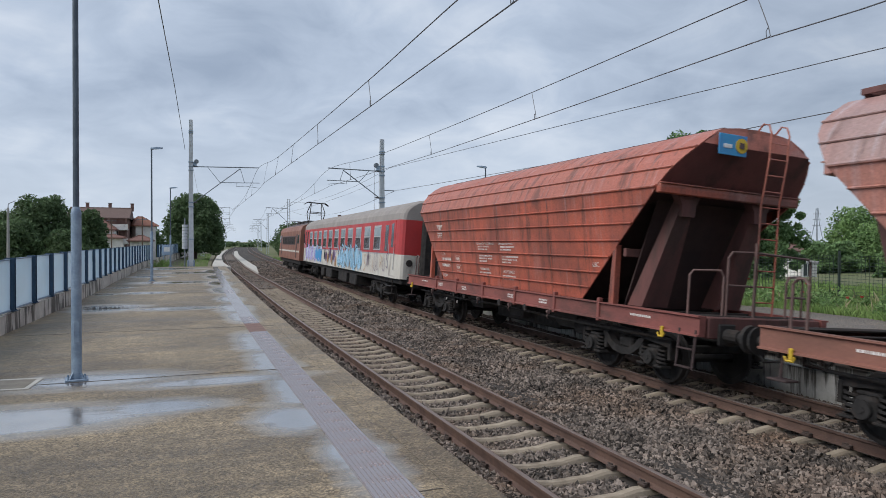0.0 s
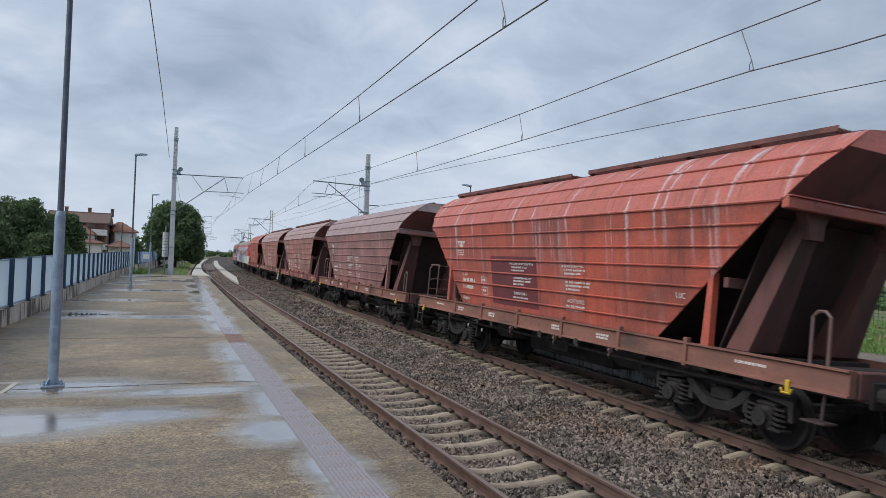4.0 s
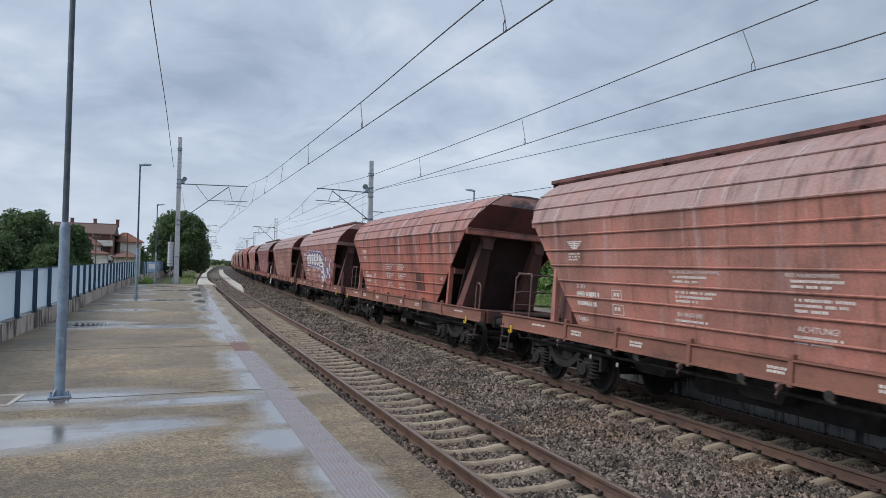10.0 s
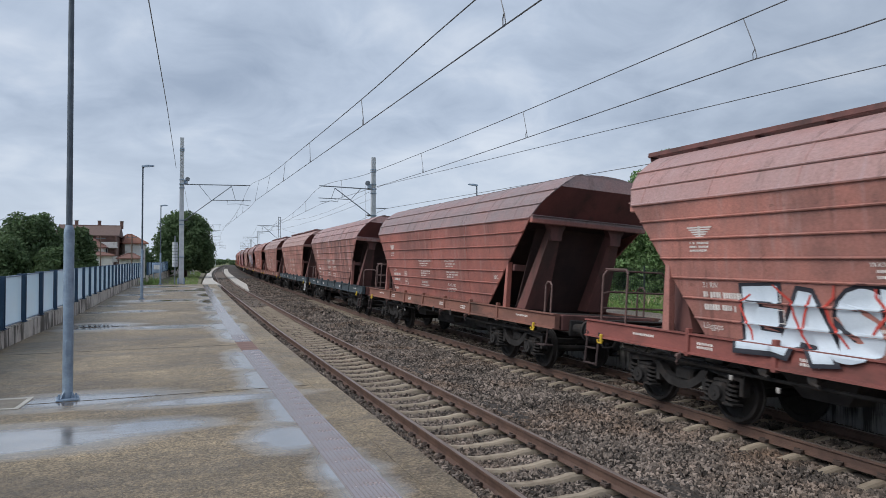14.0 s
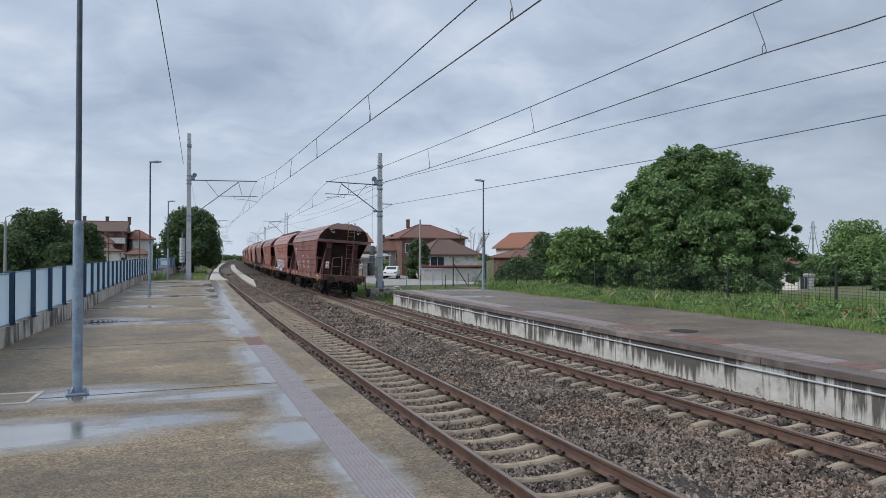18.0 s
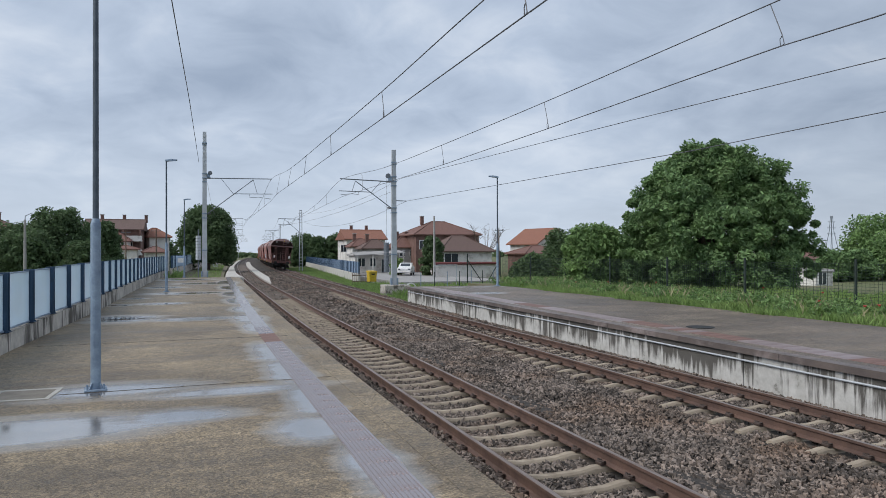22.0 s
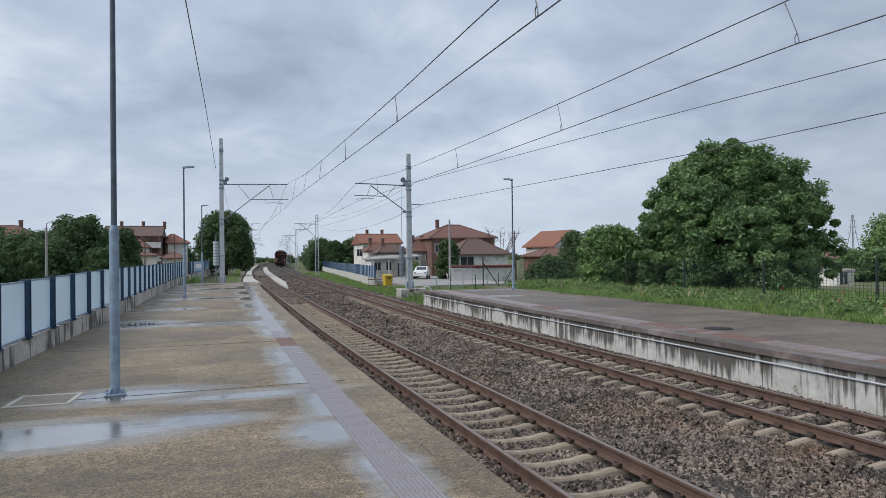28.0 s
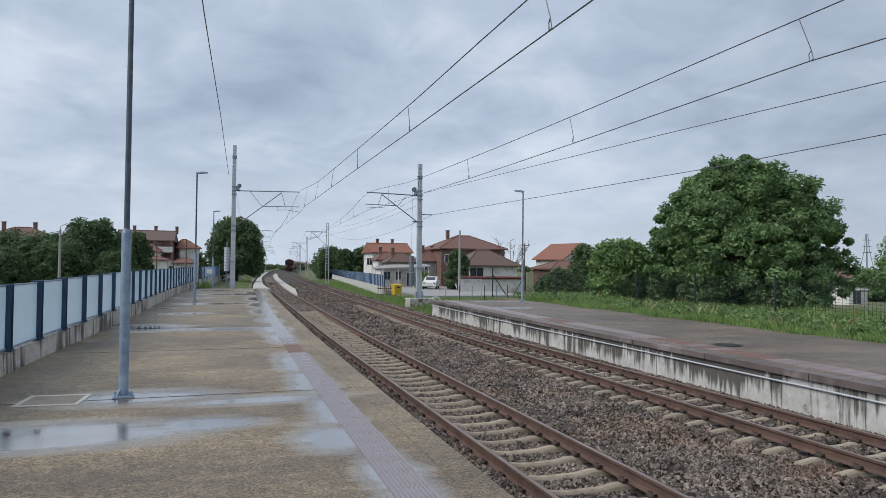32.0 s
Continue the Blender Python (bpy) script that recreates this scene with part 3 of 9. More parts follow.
def stones(name, n, ylo, yhi, size, seed, xlo=None, xhi=None, dens=None):
    """Loose ballast stones, one joined mesh."""
    rng = np.random.default_rng(seed)
    base = np.array([(1, 0, 0), (-1, 0, 0), (0, 1, 0), (0, -1, 0), (0, 0, 1), (0, 0, -1)], float)
    tri = np.array([(0, 2, 4), (2, 1, 4), (1, 3, 4), (3, 0, 4), (2, 0, 5), (1, 2, 5), (3, 1, 5), (0, 3, 5)])
    y = ylo + (yhi - ylo) * rng.random(n) ** 1.35
    t1 = np.array([track_1(q) for q in np.linspace(ylo, yhi, 60)])
    t2 = np.array([track_2(q) for q in np.linspace(ylo, yhi, 60)])
    c1 = np.interp(y, np.linspace(ylo, yhi, 60), t1)
    c2 = np.interp(y, np.linspace(ylo, yhi, 60), t2)
    x = c1 - 1.7 + (c2 + 1.9 - c1 + 1.7) * rng.random(n)
    mid = (c1 + c2) / 2
    bump = 0.05 * np.sin(x * 1.9 + 0.6 * np.sin(y * 0.7)) * np.cos(y * 1.1) + 0.03 * np.sin(y * 2.7 + x)
    between = (np.abs(x - mid) < (c2 - c1) / 2 - 1.25)
    z = np.where(between, -0.225 + np.maximum(bump, -0.02), np.where(x > mid, np.where(np.abs(x - c2) < 1.0, -0.238, -0.226), np.where(np.abs(x - c1) > 0.82, -0.178, np.where(y > 41, -0.215, -0.266 if size < 0.05 else -0.285)))) + 0.022 * rng.random(n)
    seat1 = (np.abs((y - 6.94 + 0.309) % 0.618 - 0.309) < 0.105) & (np.abs(x - c1) < 0.8)
    seat2 = (np.abs((y - 7.65 + 0.309) % 0.618 - 0.309) < 0.105) & (np.abs(x - c2) < 1.28)
    keep = ~((seat1 & (y < 42)) | seat2) & (np.abs(np.abs(x - c1) - 0.73) > 0.1) & (np.abs(np.abs(x - c2) - 0.73) > 0.1)
    x, y, z = x[keep], y[keep], z[keep]
    n = len(x)
    ax = rng.normal(size=(n, 3, 3))
    q, _ = np.linalg.qr(ax)
    s = size * (0.55 + 0.9 * rng.random((n, 1))) * np.array([1.0, 0.8, 0.6])[None] * (0.8 + 0.4 * rng.random((n, 3)))
    jit = base[None] * (0.75 + 0.5 * rng.random((n, 6, 1))) + 0.22 * rng.normal(size=(n, 6, 3))
    p = np.einsum("nij,nkj->nki", q, jit * s[:, None, :]) + np.stack([x, y, z], 1)[:, None, :]
    verts = p.reshape(-1, 3)
    faces = (tri[None] + 6 * np.arange(n)[:, None, None]).reshape(-1, 3)
    me = bpy.data.meshes.new(name)
    me.from_pydata(verts.tolist(), [], faces.tolist())
    me.materials.append(m_stone)
    return tagged(new(name, me), "loose crushed grey and brown ballast stones round the tracks", "ballast", "", "stuff")


stones("ballast_stones", 95000, 3.0, 22.0, 0.036, 3)
stones("ballast_stones", 40000, 19.0, 52.0, 0.055, 4)
stones("ballast_stones", 15000, 48.0, 100.0, 0.085, 5)

# ---- tracks ----
def rail_profile(s):
    """Half-open outline of a rail, head at z = 0."""
    h = [(0.036, 0.0), (0.036, -0.035), (0.010, -0.05), (0.009, -0.135), (0.07, -0.158), (0.072, -0.172)]
    return h + [(-x, z) for x, z in reversed(h)]


def build_track(f, name, label, y0, y1, first, pitch, hide_after, cant=0.0):
    tr = thing(name, label, "railway track", "railway tracks", "structure")
    for side in (-0.73, 0.73):
        rings, tops = [], []
        for y in steps(y0, 70, 3) + steps(75, y1, 5):
            a = radians(way(f, y))
            c, s = math.cos(a), math.sin(a)
            x = f(y)
            rings.append([(x + (side + px) * c, y + (side + px) * s, pz - math.copysign(cant, side)) for px, pz in rail_profile(1)])
            tops.append([(x + (side + px) * c, y + (side + px) * s, pz - math.copysign(cant, side)) for px, pz in ((-0.030, 0.0), (-0.022, 0.004), (0.022, 0.004), (0.030, 0.0))])
        rail = part("rail", M().loft(rings), m_rail, tr, "rusty brown steel rail")
        part("railhead", M().loft(tops, closed=False, caps=False), m_railtop, rail, "worn metallic running surface")
    # sleepers: raised rail seats, lower middle
    sl = M()
    prof = [(-1.25, -0.226), (-0.95, -0.18), (-0.5, -0.175), (-0.25, -0.212), (0.25, -0.212), (0.5, -0.175), (0.95, -0.18), (1.25, -0.226)]
    rings = []
    for x, z in prof:
        rings.append([(x, -0.10, -0.36), (x, -0.066, z - 0.028), (x, -0.044, z), (x, 0.044, z), (x, 0.066, z - 0.028), (x, 0.10, -0.36)])
    sl.loft(rings)
    sl_me = sl.data("sleeper", m_sleeper)
    cl = M()
    for sx in (-0.105, 0.105):
        cl.box((sx, 0, -0.15), (0.09, 0.13, 0.045), 0.01).cyl((sx, 0, -0.14), (sx, 0, -0.1), 0.018, 6).tube([(sx * 0.6, -0.05, -0.13), (sx, -0.07, -0.115), (sx * 1.25, 0, -0.125), (sx, 0.07, -0.115), (sx * 0.6, 0.05, -0.13)], 0.012, 4)
    cl_me = cl.data("rail_clip", m_clip)
    far = M()
    n = 0
    y = first - pitch * int((first - y0) / pitch)
    while y < hide_after:
        m = pose(f(y), y, 0, 0, 0, way(f, y)) @ pose(0, 0, 0, 0, math.degrees(cant / 0.73), 0)
        if 2.5 < y < 46:
            s = part("sleeper", sl_me, m_sleeper, tr, at=m)
            if y < 26:
                for side in (-0.73, 0.73):
                    part("rail_clip", cl_me, m_clip, s, at=(side, 0, 0))
        else:
            far.add([m @ Vector(p) for r in rings for p in r], [q for q in sl.f])
        y += pitch
        n += 1
    part("sleepers_far", far, m_sleeper, tr, "distant pale concrete sleepers")
    return tr


build_track(track_1, "track_1", "single track with rusty rails on pale concrete sleepers", -30, 340, 6.94, 0.618, 43)
build_track(track_2, "track_2", "track with brown rails on concrete sleepers carrying the train", -30, 340, 7.65, 0.618, 46, 0.022)

# ---- left platform ----
def build_platform_left():
    ys = steps(-30, 57, 1.5)
    slab = structure("platform_left", strip(lambda y: fence_1(y) - 0.1, lambda y: edge_1(y) - 0.35, ys, PLAT, PLAT, 1.5), m_slab, "wet weathered concrete platform with puddles", "platform")
    # edge coping in lengths
    y = -30.0
    while y < 57:
        e = min(y + 5.6, 57) - 0.012
        yy = steps(y, e, 1.4)
        part("coping", strip(lambda q: edge_1(q) - 0.348, edge_1, yy, PLAT + 0.002, PLAT + 0.002, 0.12, 0.16), m_slab, slab)
        y += 5.6
    wall = structure("platform_wall_left", strip(lambda q: edge_1(q) - 0.30, lambda q: edge_1(q) - 0.06, ys, PLAT - 0.165, PLAT - 0.165, 1.2), m_wall, "concrete retaining wall under the platform edge", "wall")
    # tactile paving: rows of grooved pavers
    pav = M().box((0, 0, 0), (0.38, 0.4, 0.02))
    for k in range(-4, 5):
        pav.box((k * 0.042, 0, 0.012), (0.022, 0.4, 0.009))
    pav_me = pav.data("tactile_paver", m_tactile)
    flat_me = M().box((0, 0, 0), (0.38, 0.398, 0.02), 0.003).data("paver", m_tactile)
    y = 1.2
    k = 0
    while y < 56:
        x = edge_1(y) - float(np.interp(y, [4, 18], [0.795, 0.845]))
        if 15.55 < y < 17.1:
            part("paver", flat_me, m_redpave, slab, at=pose(x, y, PLAT - 0.003, 0, 0, way(edge_1, y)))
        elif y < 18.5:
            part("tactile_paver", pav_me, m_tactile, slab, at=pose(x, y, PLAT - 0.004, 0, 0, way(edge_1, y)))
        else:
            part("paver", flat_me, m_wetpaver if not 27.0 < y < 29.5 else m_tactile, slab, at=pose(x, y, PLAT - 0.004, 0, 0, way(edge_1, y)))
        y += 0.4
        k += 1
    # expansion joints, filled dark
    for y in (-0.6, 5.1, 10.8, 16.5, 22.2, 27.9, 33.6, 39.3, 45, 50.7):
        a, b = fence_1(y) + 0.3, edge_1(y) - 0.40
        part("joint", M().box(((a + b) / 2, y, PLAT + 0.001), (b - a, 0.014, 0.005)), m_joint, slab)
    # service cover with a pale concrete frame beside the lamp post
    cv = thing("service_cover", "square concrete service cover with a pale frame set in the platform", "cover", kind="structure", m=pose(-2.28, 10.95, PLAT, 0, 0, -4))
    for c, s in (((0, 0.37, 0.004), (0.84, 0.07, 0.012)), ((0, -0.37, 0.004), (0.84, 0.07, 0.012)), ((-0.385, 0, 0.004), (0.07, 0.67, 0.012)), ((0.385, 0, 0.004), (0.07, 0.67, 0.012))):
        part("frame", M().box(c, s, 0.003), m_pale, cv)
    part("lid", M().box((0, 0, 0.002), (0.69, 0.66, 0.008), 0.003), m_joint2, cv)
    # channel drain with slots
    dr = thing("drain_grate", "dark slotted drain in a puddle on the platform", "drain", kind="structure", m=pose(-1.95, 22.3, PLAT))
    for k in range(4):
        part("slot", M().box((-0.42 + k * 0.28, 0, 0.002), (0.2, 0.1, 0.008), 0.002), m_black, dr)
    return slab


m_joint = mat("joint_filler", (0.075, 0.062, 0.05), None, 4, 0.7, 0.1)
m_joint2 = mat("cover_lid", (0.24, 0.21, 0.17), None, 4, 0.7, 0.2)
m_black = mat("black_iron", (0.015, 0.015, 0.016), None, 8, 0.6, 0.1)
build_platform_left()

# ---- noise fence along the left platform ----
def build_fence():
    n = 0
    y = 15.85 - 1.92 * 12
    posts = []
    while y < 150:
        posts.append(y)
        y += 1.92
    post = M().box((0, -0.07, 0.61), (0.19, 0.016, 1.22), 0.003).box((0, 0.07, 0.61), (0.19, 0.016, 1.22), 0.003).box((0, 0, 0.61), (0.016, 0.14, 1.22))
    post.box((0, 0, 0.008), (0.26, 0.24, 0.016), 0.003)
    for sx in (-0.1, 0.1):
        for sy in (-0.09, 0.09):
            post.cyl((sx, sy, 0.01), (sx, sy, 0.04), 0.014, 6)
    post_me = post.data("post", m_bluepost)
    pan = M().box((0, 0.96, 0.615), (0.02, 1.76, 1.15), 0.004).data("panel", m_panel)
    rail_me = M().box((0, 0.96, 0.045), (0.07, 1.76, 0.04), 0.006).data("frame_rail", m_galv)
    top_me = M().box((0, 0.96, 1.195), (0.045, 1.76, 0.03), 0.006).data("frame_rail", m_galv)
    fence = None
    for i, y in enumerate(posts):
        if 62 < y < 68:
            continue
        x = fence_1(y)
        if i % 6 == 0 or fence is None:
            fence = thing("noise_fence", "blue-posted fence of frosted glass panels on a concrete kerb", "fence", "noise fence lengths along the platform")
            z = 0.0
        top = float(np.interp(y, [14, 24], [1.0, 1.10]))
        m = pose(x - 0.14, y, top, 0, 0, way(fence_1, y + 1))
        part("post", post_me, m_bluepost, fence, at=m)
        part("panel", pan, m_panel, fence, "hazy bluish glass pane", at=m)
        part("frame_rail", rail_me, m_galv, fence, at=m)
        part("frame_rail", top_me, m_galv, fence, at=m)
        # kerb under the fence, in cast lengths
        yy = [y + 1.905 * k / 2 for k in range(3)]
        kerb = M()
        v = []
        for q in yy:
            c = fence_1(q)
            v.append([(c - 0.33, q, top - 1.2), (c - 0.33, q, top - 0.02), (c - 0.30, q, top), (c - 0.05, q, top), (c - 0.06, q, top - 0.03), (c - 0.05, q, top - 0.36), (c - 0.05, q, top - 1.2)])
        part("kerb", kerb.loft(v), m_kerbrun, fence)


build_fence()

# ---- lamp posts ----
def lamp_post(x, y, z, h, turn, group="platform lamp posts", seed=0):
    lp = thing("lamp_post", "tall galvanised stepped lamp post with a flat lamp head", "lamp post", group, m=pose(x, y, z, 0, 0, turn))
    part("base_plate", M().box((0, 0, 0.012), (0.3, 0.3, 0.024), 0.004), m_galv, lp)
    flare = M()
    for k in range(4):
        flare.prism([(0.06, 0.02), (0.135, 0.02), (0.066, 0.13)], -0.006, 0.006, axis=1)
        flare.v[-6:] = [tuple(pose(0, 0, 0, 0, 0, 45 + 90 * k) @ Vector(p)) for p in flare.v[-6:]]
    part("gusset", flare, m_galv, lp)
    for sx in (-0.11, 0.11):
        for sy in (-0.11, 0.11):
            part("bolt", M().cyl((sx, sy, 0.02), (sx, sy, 0.06), 0.014, 6), m_galv, lp)
    part("lower_shaft", M().cyl((0, 0, 0.02), (0, 0, 2.45), 0.069, 18), m_galv, lp, smooth=False)
    part("collar", M().cyl((0, 0, 2.42), (0, 0, 2.52), 0.072, 18, r1=0.05), m_galv, lp)
    part("upper_shaft", M().cyl((0, 0, 2.5), (0, 0, h), 0.042, 16, r1=0.036), m_dkgalv, lp)
    part("door", M().box((0.0, -0.066, 0.7), (0.07, 0.012, 0.3), 0.004), m_galv, lp)
    arm = part("arm", M().tube([(0, 0, h - 0.04), (0.0, 0, h + 0.02), (0.12, 0, h + 0.07)], 0.03, 8), m_dkgalv, lp)
    part("lamp_head", M().loft([[(-0.05, -0.09, h + 0.03), (-0.05, 0.09, h + 0.03), (-0.05, 0.08, h + 0.11), (-0.05, -0.08, h + 0.11)],
                               [(0.25, -0.13, h + 0.06), (0.25, 0.13, h + 0.06), (0.25, 0.10, h + 0.16), (0.25, -0.10, h + 0.16)],
                               [(0.52, -0.10, h + 0.1), (0.52, 0.10, h + 0.1), (0.52, 0.08, h + 0.15), (0.52, -0.08, h + 0.15)]]), m_galv, lp)
    return lp


m_dkgalv = mat("dark_galvanised", (0.10, 0.125, 0.155), (0.07, 0.09, 0.115), 5, 0.5, 0.15, metal=0.35, grain=36)
lamp_post(-1.37, 11.0, PLAT, 6.7, 8)
lamp_post(-1.36, 36.7, PLAT, 6.62, 8)
lamp_post(-0.80, 57.6, PLAT, 6.2, 8)
lamp_post(16.75, 35.8, PLAT, 6.35, 172)
lamp_post(15.6, 6.0, PLAT, 6.35, 172)

# ---- catenary masts, arms and wires ----
def wire(parent, pts, r=0.007, name="wire", sag=0.0, n=1):
    out = []
    for a, b in zip(pts[:-1], pts[1:]):
        a, b = Vector(a), Vector(b)
        k = max(1, n)
        for i in range(k):
            u = i / k
            p = a.lerp(b, u)
            p.z -= 4 * sag * u * (1 - u)
            out.append(p)
    out.append(Vector(pts[-1]))
    return part(name, M().tube(out, r, 5), m_wire, parent)


def soften(pts, n=5):
    """A smooth hanging curve through the given places."""
    out = []
    p = [Vector(q) for q in pts]
    for i in range(len(p) - 1):
        a, b = p[max(i - 1, 0)], p[min(i + 2, len(p) - 1)]
        for k in range(n):
            u = k / n
            t0, t1 = (p[i + 1] - a) * 0.5, (b - p[i]) * 0.5
            d = (p[i + 1] - p[i]).length
            t0, t1 = t0 * min(1, d / max(t0.length, 0.1)), t1 * min(1, d / max(t1.length, 0.1))
            out.append((2 * u ** 3 - 3 * u * u + 1) * p[i] + (u ** 3 - 2 * u * u + u) * t0 + (3 * u * u - 2 * u ** 3) * p[i + 1] + (u ** 3 - u * u) * t1)
    return out + [p[-1]]


def clamp_band(ms, z, r):
    part("band", M().box((0, 0, z), (2 * r + 0.06, 2 * r + 0.06, 0.08), 0.01), m_galv, ms)


def arm_set(ms, d, z0, reach, lo, steady, reg):
    """Cantilever: top tube, brace and register arm, reaching to side d."""
    a = d
    part("top_tube", M().tube([(a * 0.2, 0, z0), (a * reach, 0, z0 + 0.1)], 0.04, 7), m_arm, ms)
    part("brace", M().tube([(a * 0.2, 0, z0 - lo), (a * (reach * 0.72), 0, z0 - 0.02)], 0.035, 7), m_arm, ms)
    part("strut", M().tube([(a * reach * 0.24, 0, z0), (a * reach * 0.42, 0, z0 - lo * 0.42)], 0.02, 5), m_arm, ms)
    part("register_tube", M().tube([(a * reach * 0.42, 0, z0 - lo * 0.42), (a * (reach + 0.05), 0, z0 - lo * 0.40)], 0.03, 6), m_arm, ms)
    part("drop_bracket", M().tube([(a * reach * 0.72, 0, z0 - 0.02), (a * reach * 0.78, 0, z0 - lo * 0.4)], 0.02, 5), m_arm, ms)
    part("steady_arm", M().tube([(a * reach * 0.66, 0, z0 - lo * 0.42), (a * reach * 0.66, 0, z0 - lo * 0.52), (a * reach * 0.8, 0, z0 - lo * 0.5), (a * (reach - 0.05), 0, z0 - lo * 0.545)], 0.018, 5), m_arm, ms)
    for zz in (z0, z0 - lo):
        ins = M().cyl((a * 0.2, 0, zz), (a * 0.5, 0, zz), 0.03, 8)
        for k in range(4):
            ins.cyl((a * (0.22 + 0.07 * k), 0, zz), (a * (0.25 + 0.07 * k), 0, zz), 0.07, 10)
        part("insulator", ins, m_insul, ms, "dark ribbed insulator")


m_arm = mat("arm_steel", (0.20, 0.225, 0.255), (0.155, 0.175, 0.2), 4, 0.55, 0.1, metal=0.3)


def box_mast(x, y, z, h, d, z0, reach, lo, turn, label):
    ms = thing("catenary_mast", label, "catenary mast", "catenary masts", m=pose(x, y, z, 0, 0, turn))
    w = 0.2
    part("shaft", M().loft([[(-w, -w * 0.8, 0), (w, -w * 0.8, 0), (w, w * 0.8, 0), (-w, w * 0.8, 0)], [(-w * 0.72, -w * 0.6, h), (w * 0.72, -w * 0.6, h), (w * 0.72, w * 0.6, h), (-w * 0.72, w * 0.6, h)]]), m_mast, ms)
    for sx in (-0.17, 0.17):
        part("foot_clamp", M().box((sx * 1.3, -0.1, 0.25), (0.12, 0.3, 0.5), 0.02), m_galv, ms)
    for zz in (z0 + 0.35, z0, z0 - 0.3, z0 - lo, z0 - lo - 0.35, h - 0.9, h - 1.05, 2.2):
        clamp_band(ms, zz, w * (1 - 0.28 * zz / h))
    part("bracket", M().box((d * 0.28, 0, z0 + 0.2), (0.3, 0.2, 0.35), 0.04), m_galv, ms)
    part("pulley", M().cyl((d * 0.42, -0.1, z0 + 0.42), (d * 0.42, 0.1, z0 + 0.42), 0.17, 14), m_arm, ms, "dark tension wheel")
    # riveted batten face, seen from the platforms
    bt = M()
    zz = 0.5
    while zz < h - 0.2:
        k = 1 - 0.28 * zz / h
        bt.box((-w * 0.35 * k, -w * 0.8 * (1 - 0.25 * zz / h) - 0.012, zz), (w * 0.9 * k, 0.02, 0.1))
        zz += 0.32
    part("batten_face", bt, m_mast, ms, "riveted batten plates")
    arm_set(ms, d, z0, reach, lo, 0, 0)
    return ms


def lattice_mast(x, y, z, h, d, z0, reach, lo, turn, detail=True, label="grey lattice catenary mast beside the track"):
    ms = thing("catenary_mast", label, "catenary mast", "catenary masts", m=pose(x, y, z, 0, 0, turn))
    w = 0.26
    for sx in (-1, 1):
        part("chord", M().loft([[(sx * w - 0.05, -0.05, 0), (sx * w + 0.05, -0.05, 0), (sx * w + 0.05, 0.05, 0), (sx * w - 0.05, 0.05, 0)],
                               [(sx * w * 0.6 - 0.05, -0.05, h), (sx * w * 0.6 + 0.05, -0.05, h), (sx * w * 0.6 + 0.05, 0.05, h), (sx * w * 0.6 - 0.05, 0.05, h)]]), m_mast, ms)
    bars = M()
    k = 0
    zz = 0.2
    while zz < h - 0.1:
        ww = w * (1 - 0.4 * zz / h)
        bars.box((0, 0, zz), (2 * ww, 0.03, 0.07))
        zz += 0.5
    part("rungs", bars, m_mast, ms)
    arm_set(ms, d, z0, reach, lo, 0, 0)
    return ms


box_mast(0.74, 57.5, PLAT, 11.8, 1, 8.05, 5.3, 2.9, way(track_1, 57), "pale grey steel catenary mast with bracket arm at platform end")
box_mast(13.5, 46.5, 0.27, 9.75, -1, 7.45, 3.9, 1.9, way(track_2, 46), "pale grey catenary mast with bracket arm on a concrete block")
fnd = thing("mast_foundation", "square concrete block under the catenary mast", "foundation", m=pose(13.6, 46.5, -0.8, 0, 0, way(track_2, 46)))
part("block", M().box((0, 0, 0.53), (1.9, 1.5, 1.06), 0.03), m_curb, fnd)
# balance weights on the far side of the right mast
bw = thing("tension_weight", "stack of dark counterweights hanging beside the mast", "counterweight", m=pose(13.05, 46.9, 0, 0, 0, 0))
part("cable", M().tube([(0, 0, 8.0), (0, 0, 3.2)], 0.012, 5), m_wire, bw)
for k in range(9):
    part("weight", M().cyl((0, 0, 3.1 - 0.24 * k), (0, 0, 3.32 - 0.24 * k), 0.2, 12), m_arm, bw)
for wx, wy in ((0.28, 60.5),):
    bw2 = thing("tension_weight", "stack of pale counterweights hanging beside the mast", "counterweight", m=pose(wx, wy, 0, 0, 0, 0))
    part("frame", M().tube([(0, 0, -0.2), (0, 0, 4.6)], 0.05, 6), m_arm, bw2)
    for k in range(8):
        part("weight", M().cyl((0, 0, 2.0 + 0.26 * k), (0, 0, 2.23 + 0.26 * k), 0.22, 12), m_mast, bw2)
for yl in (118, 176.5, 237, 300):
    lattice_mast(track_1(yl) - 4.3, yl, -0.4, 10.2, 1, 8.7, 4.4, 2.1, way(track_1, yl))
for yl in (108, 167, 228, 290):
    lattice_mast(track_2(yl) + 3.4, yl, -0.4, 9.8, -1, 8.3, 3.5, 2.1, way(track_2, yl))

def hang(a, b, sag, n=6):
    """Places along a wire that sags between two masts, without the first."""
    a, b = Vector(a), Vector(b)
    out = []
    for k in range(1, n + 1):
        u = k / n
        p = a.lerp(b, u)
        p.z -= 4 * sag * u * (1 - u)
        out.append(tuple(p))
    return out


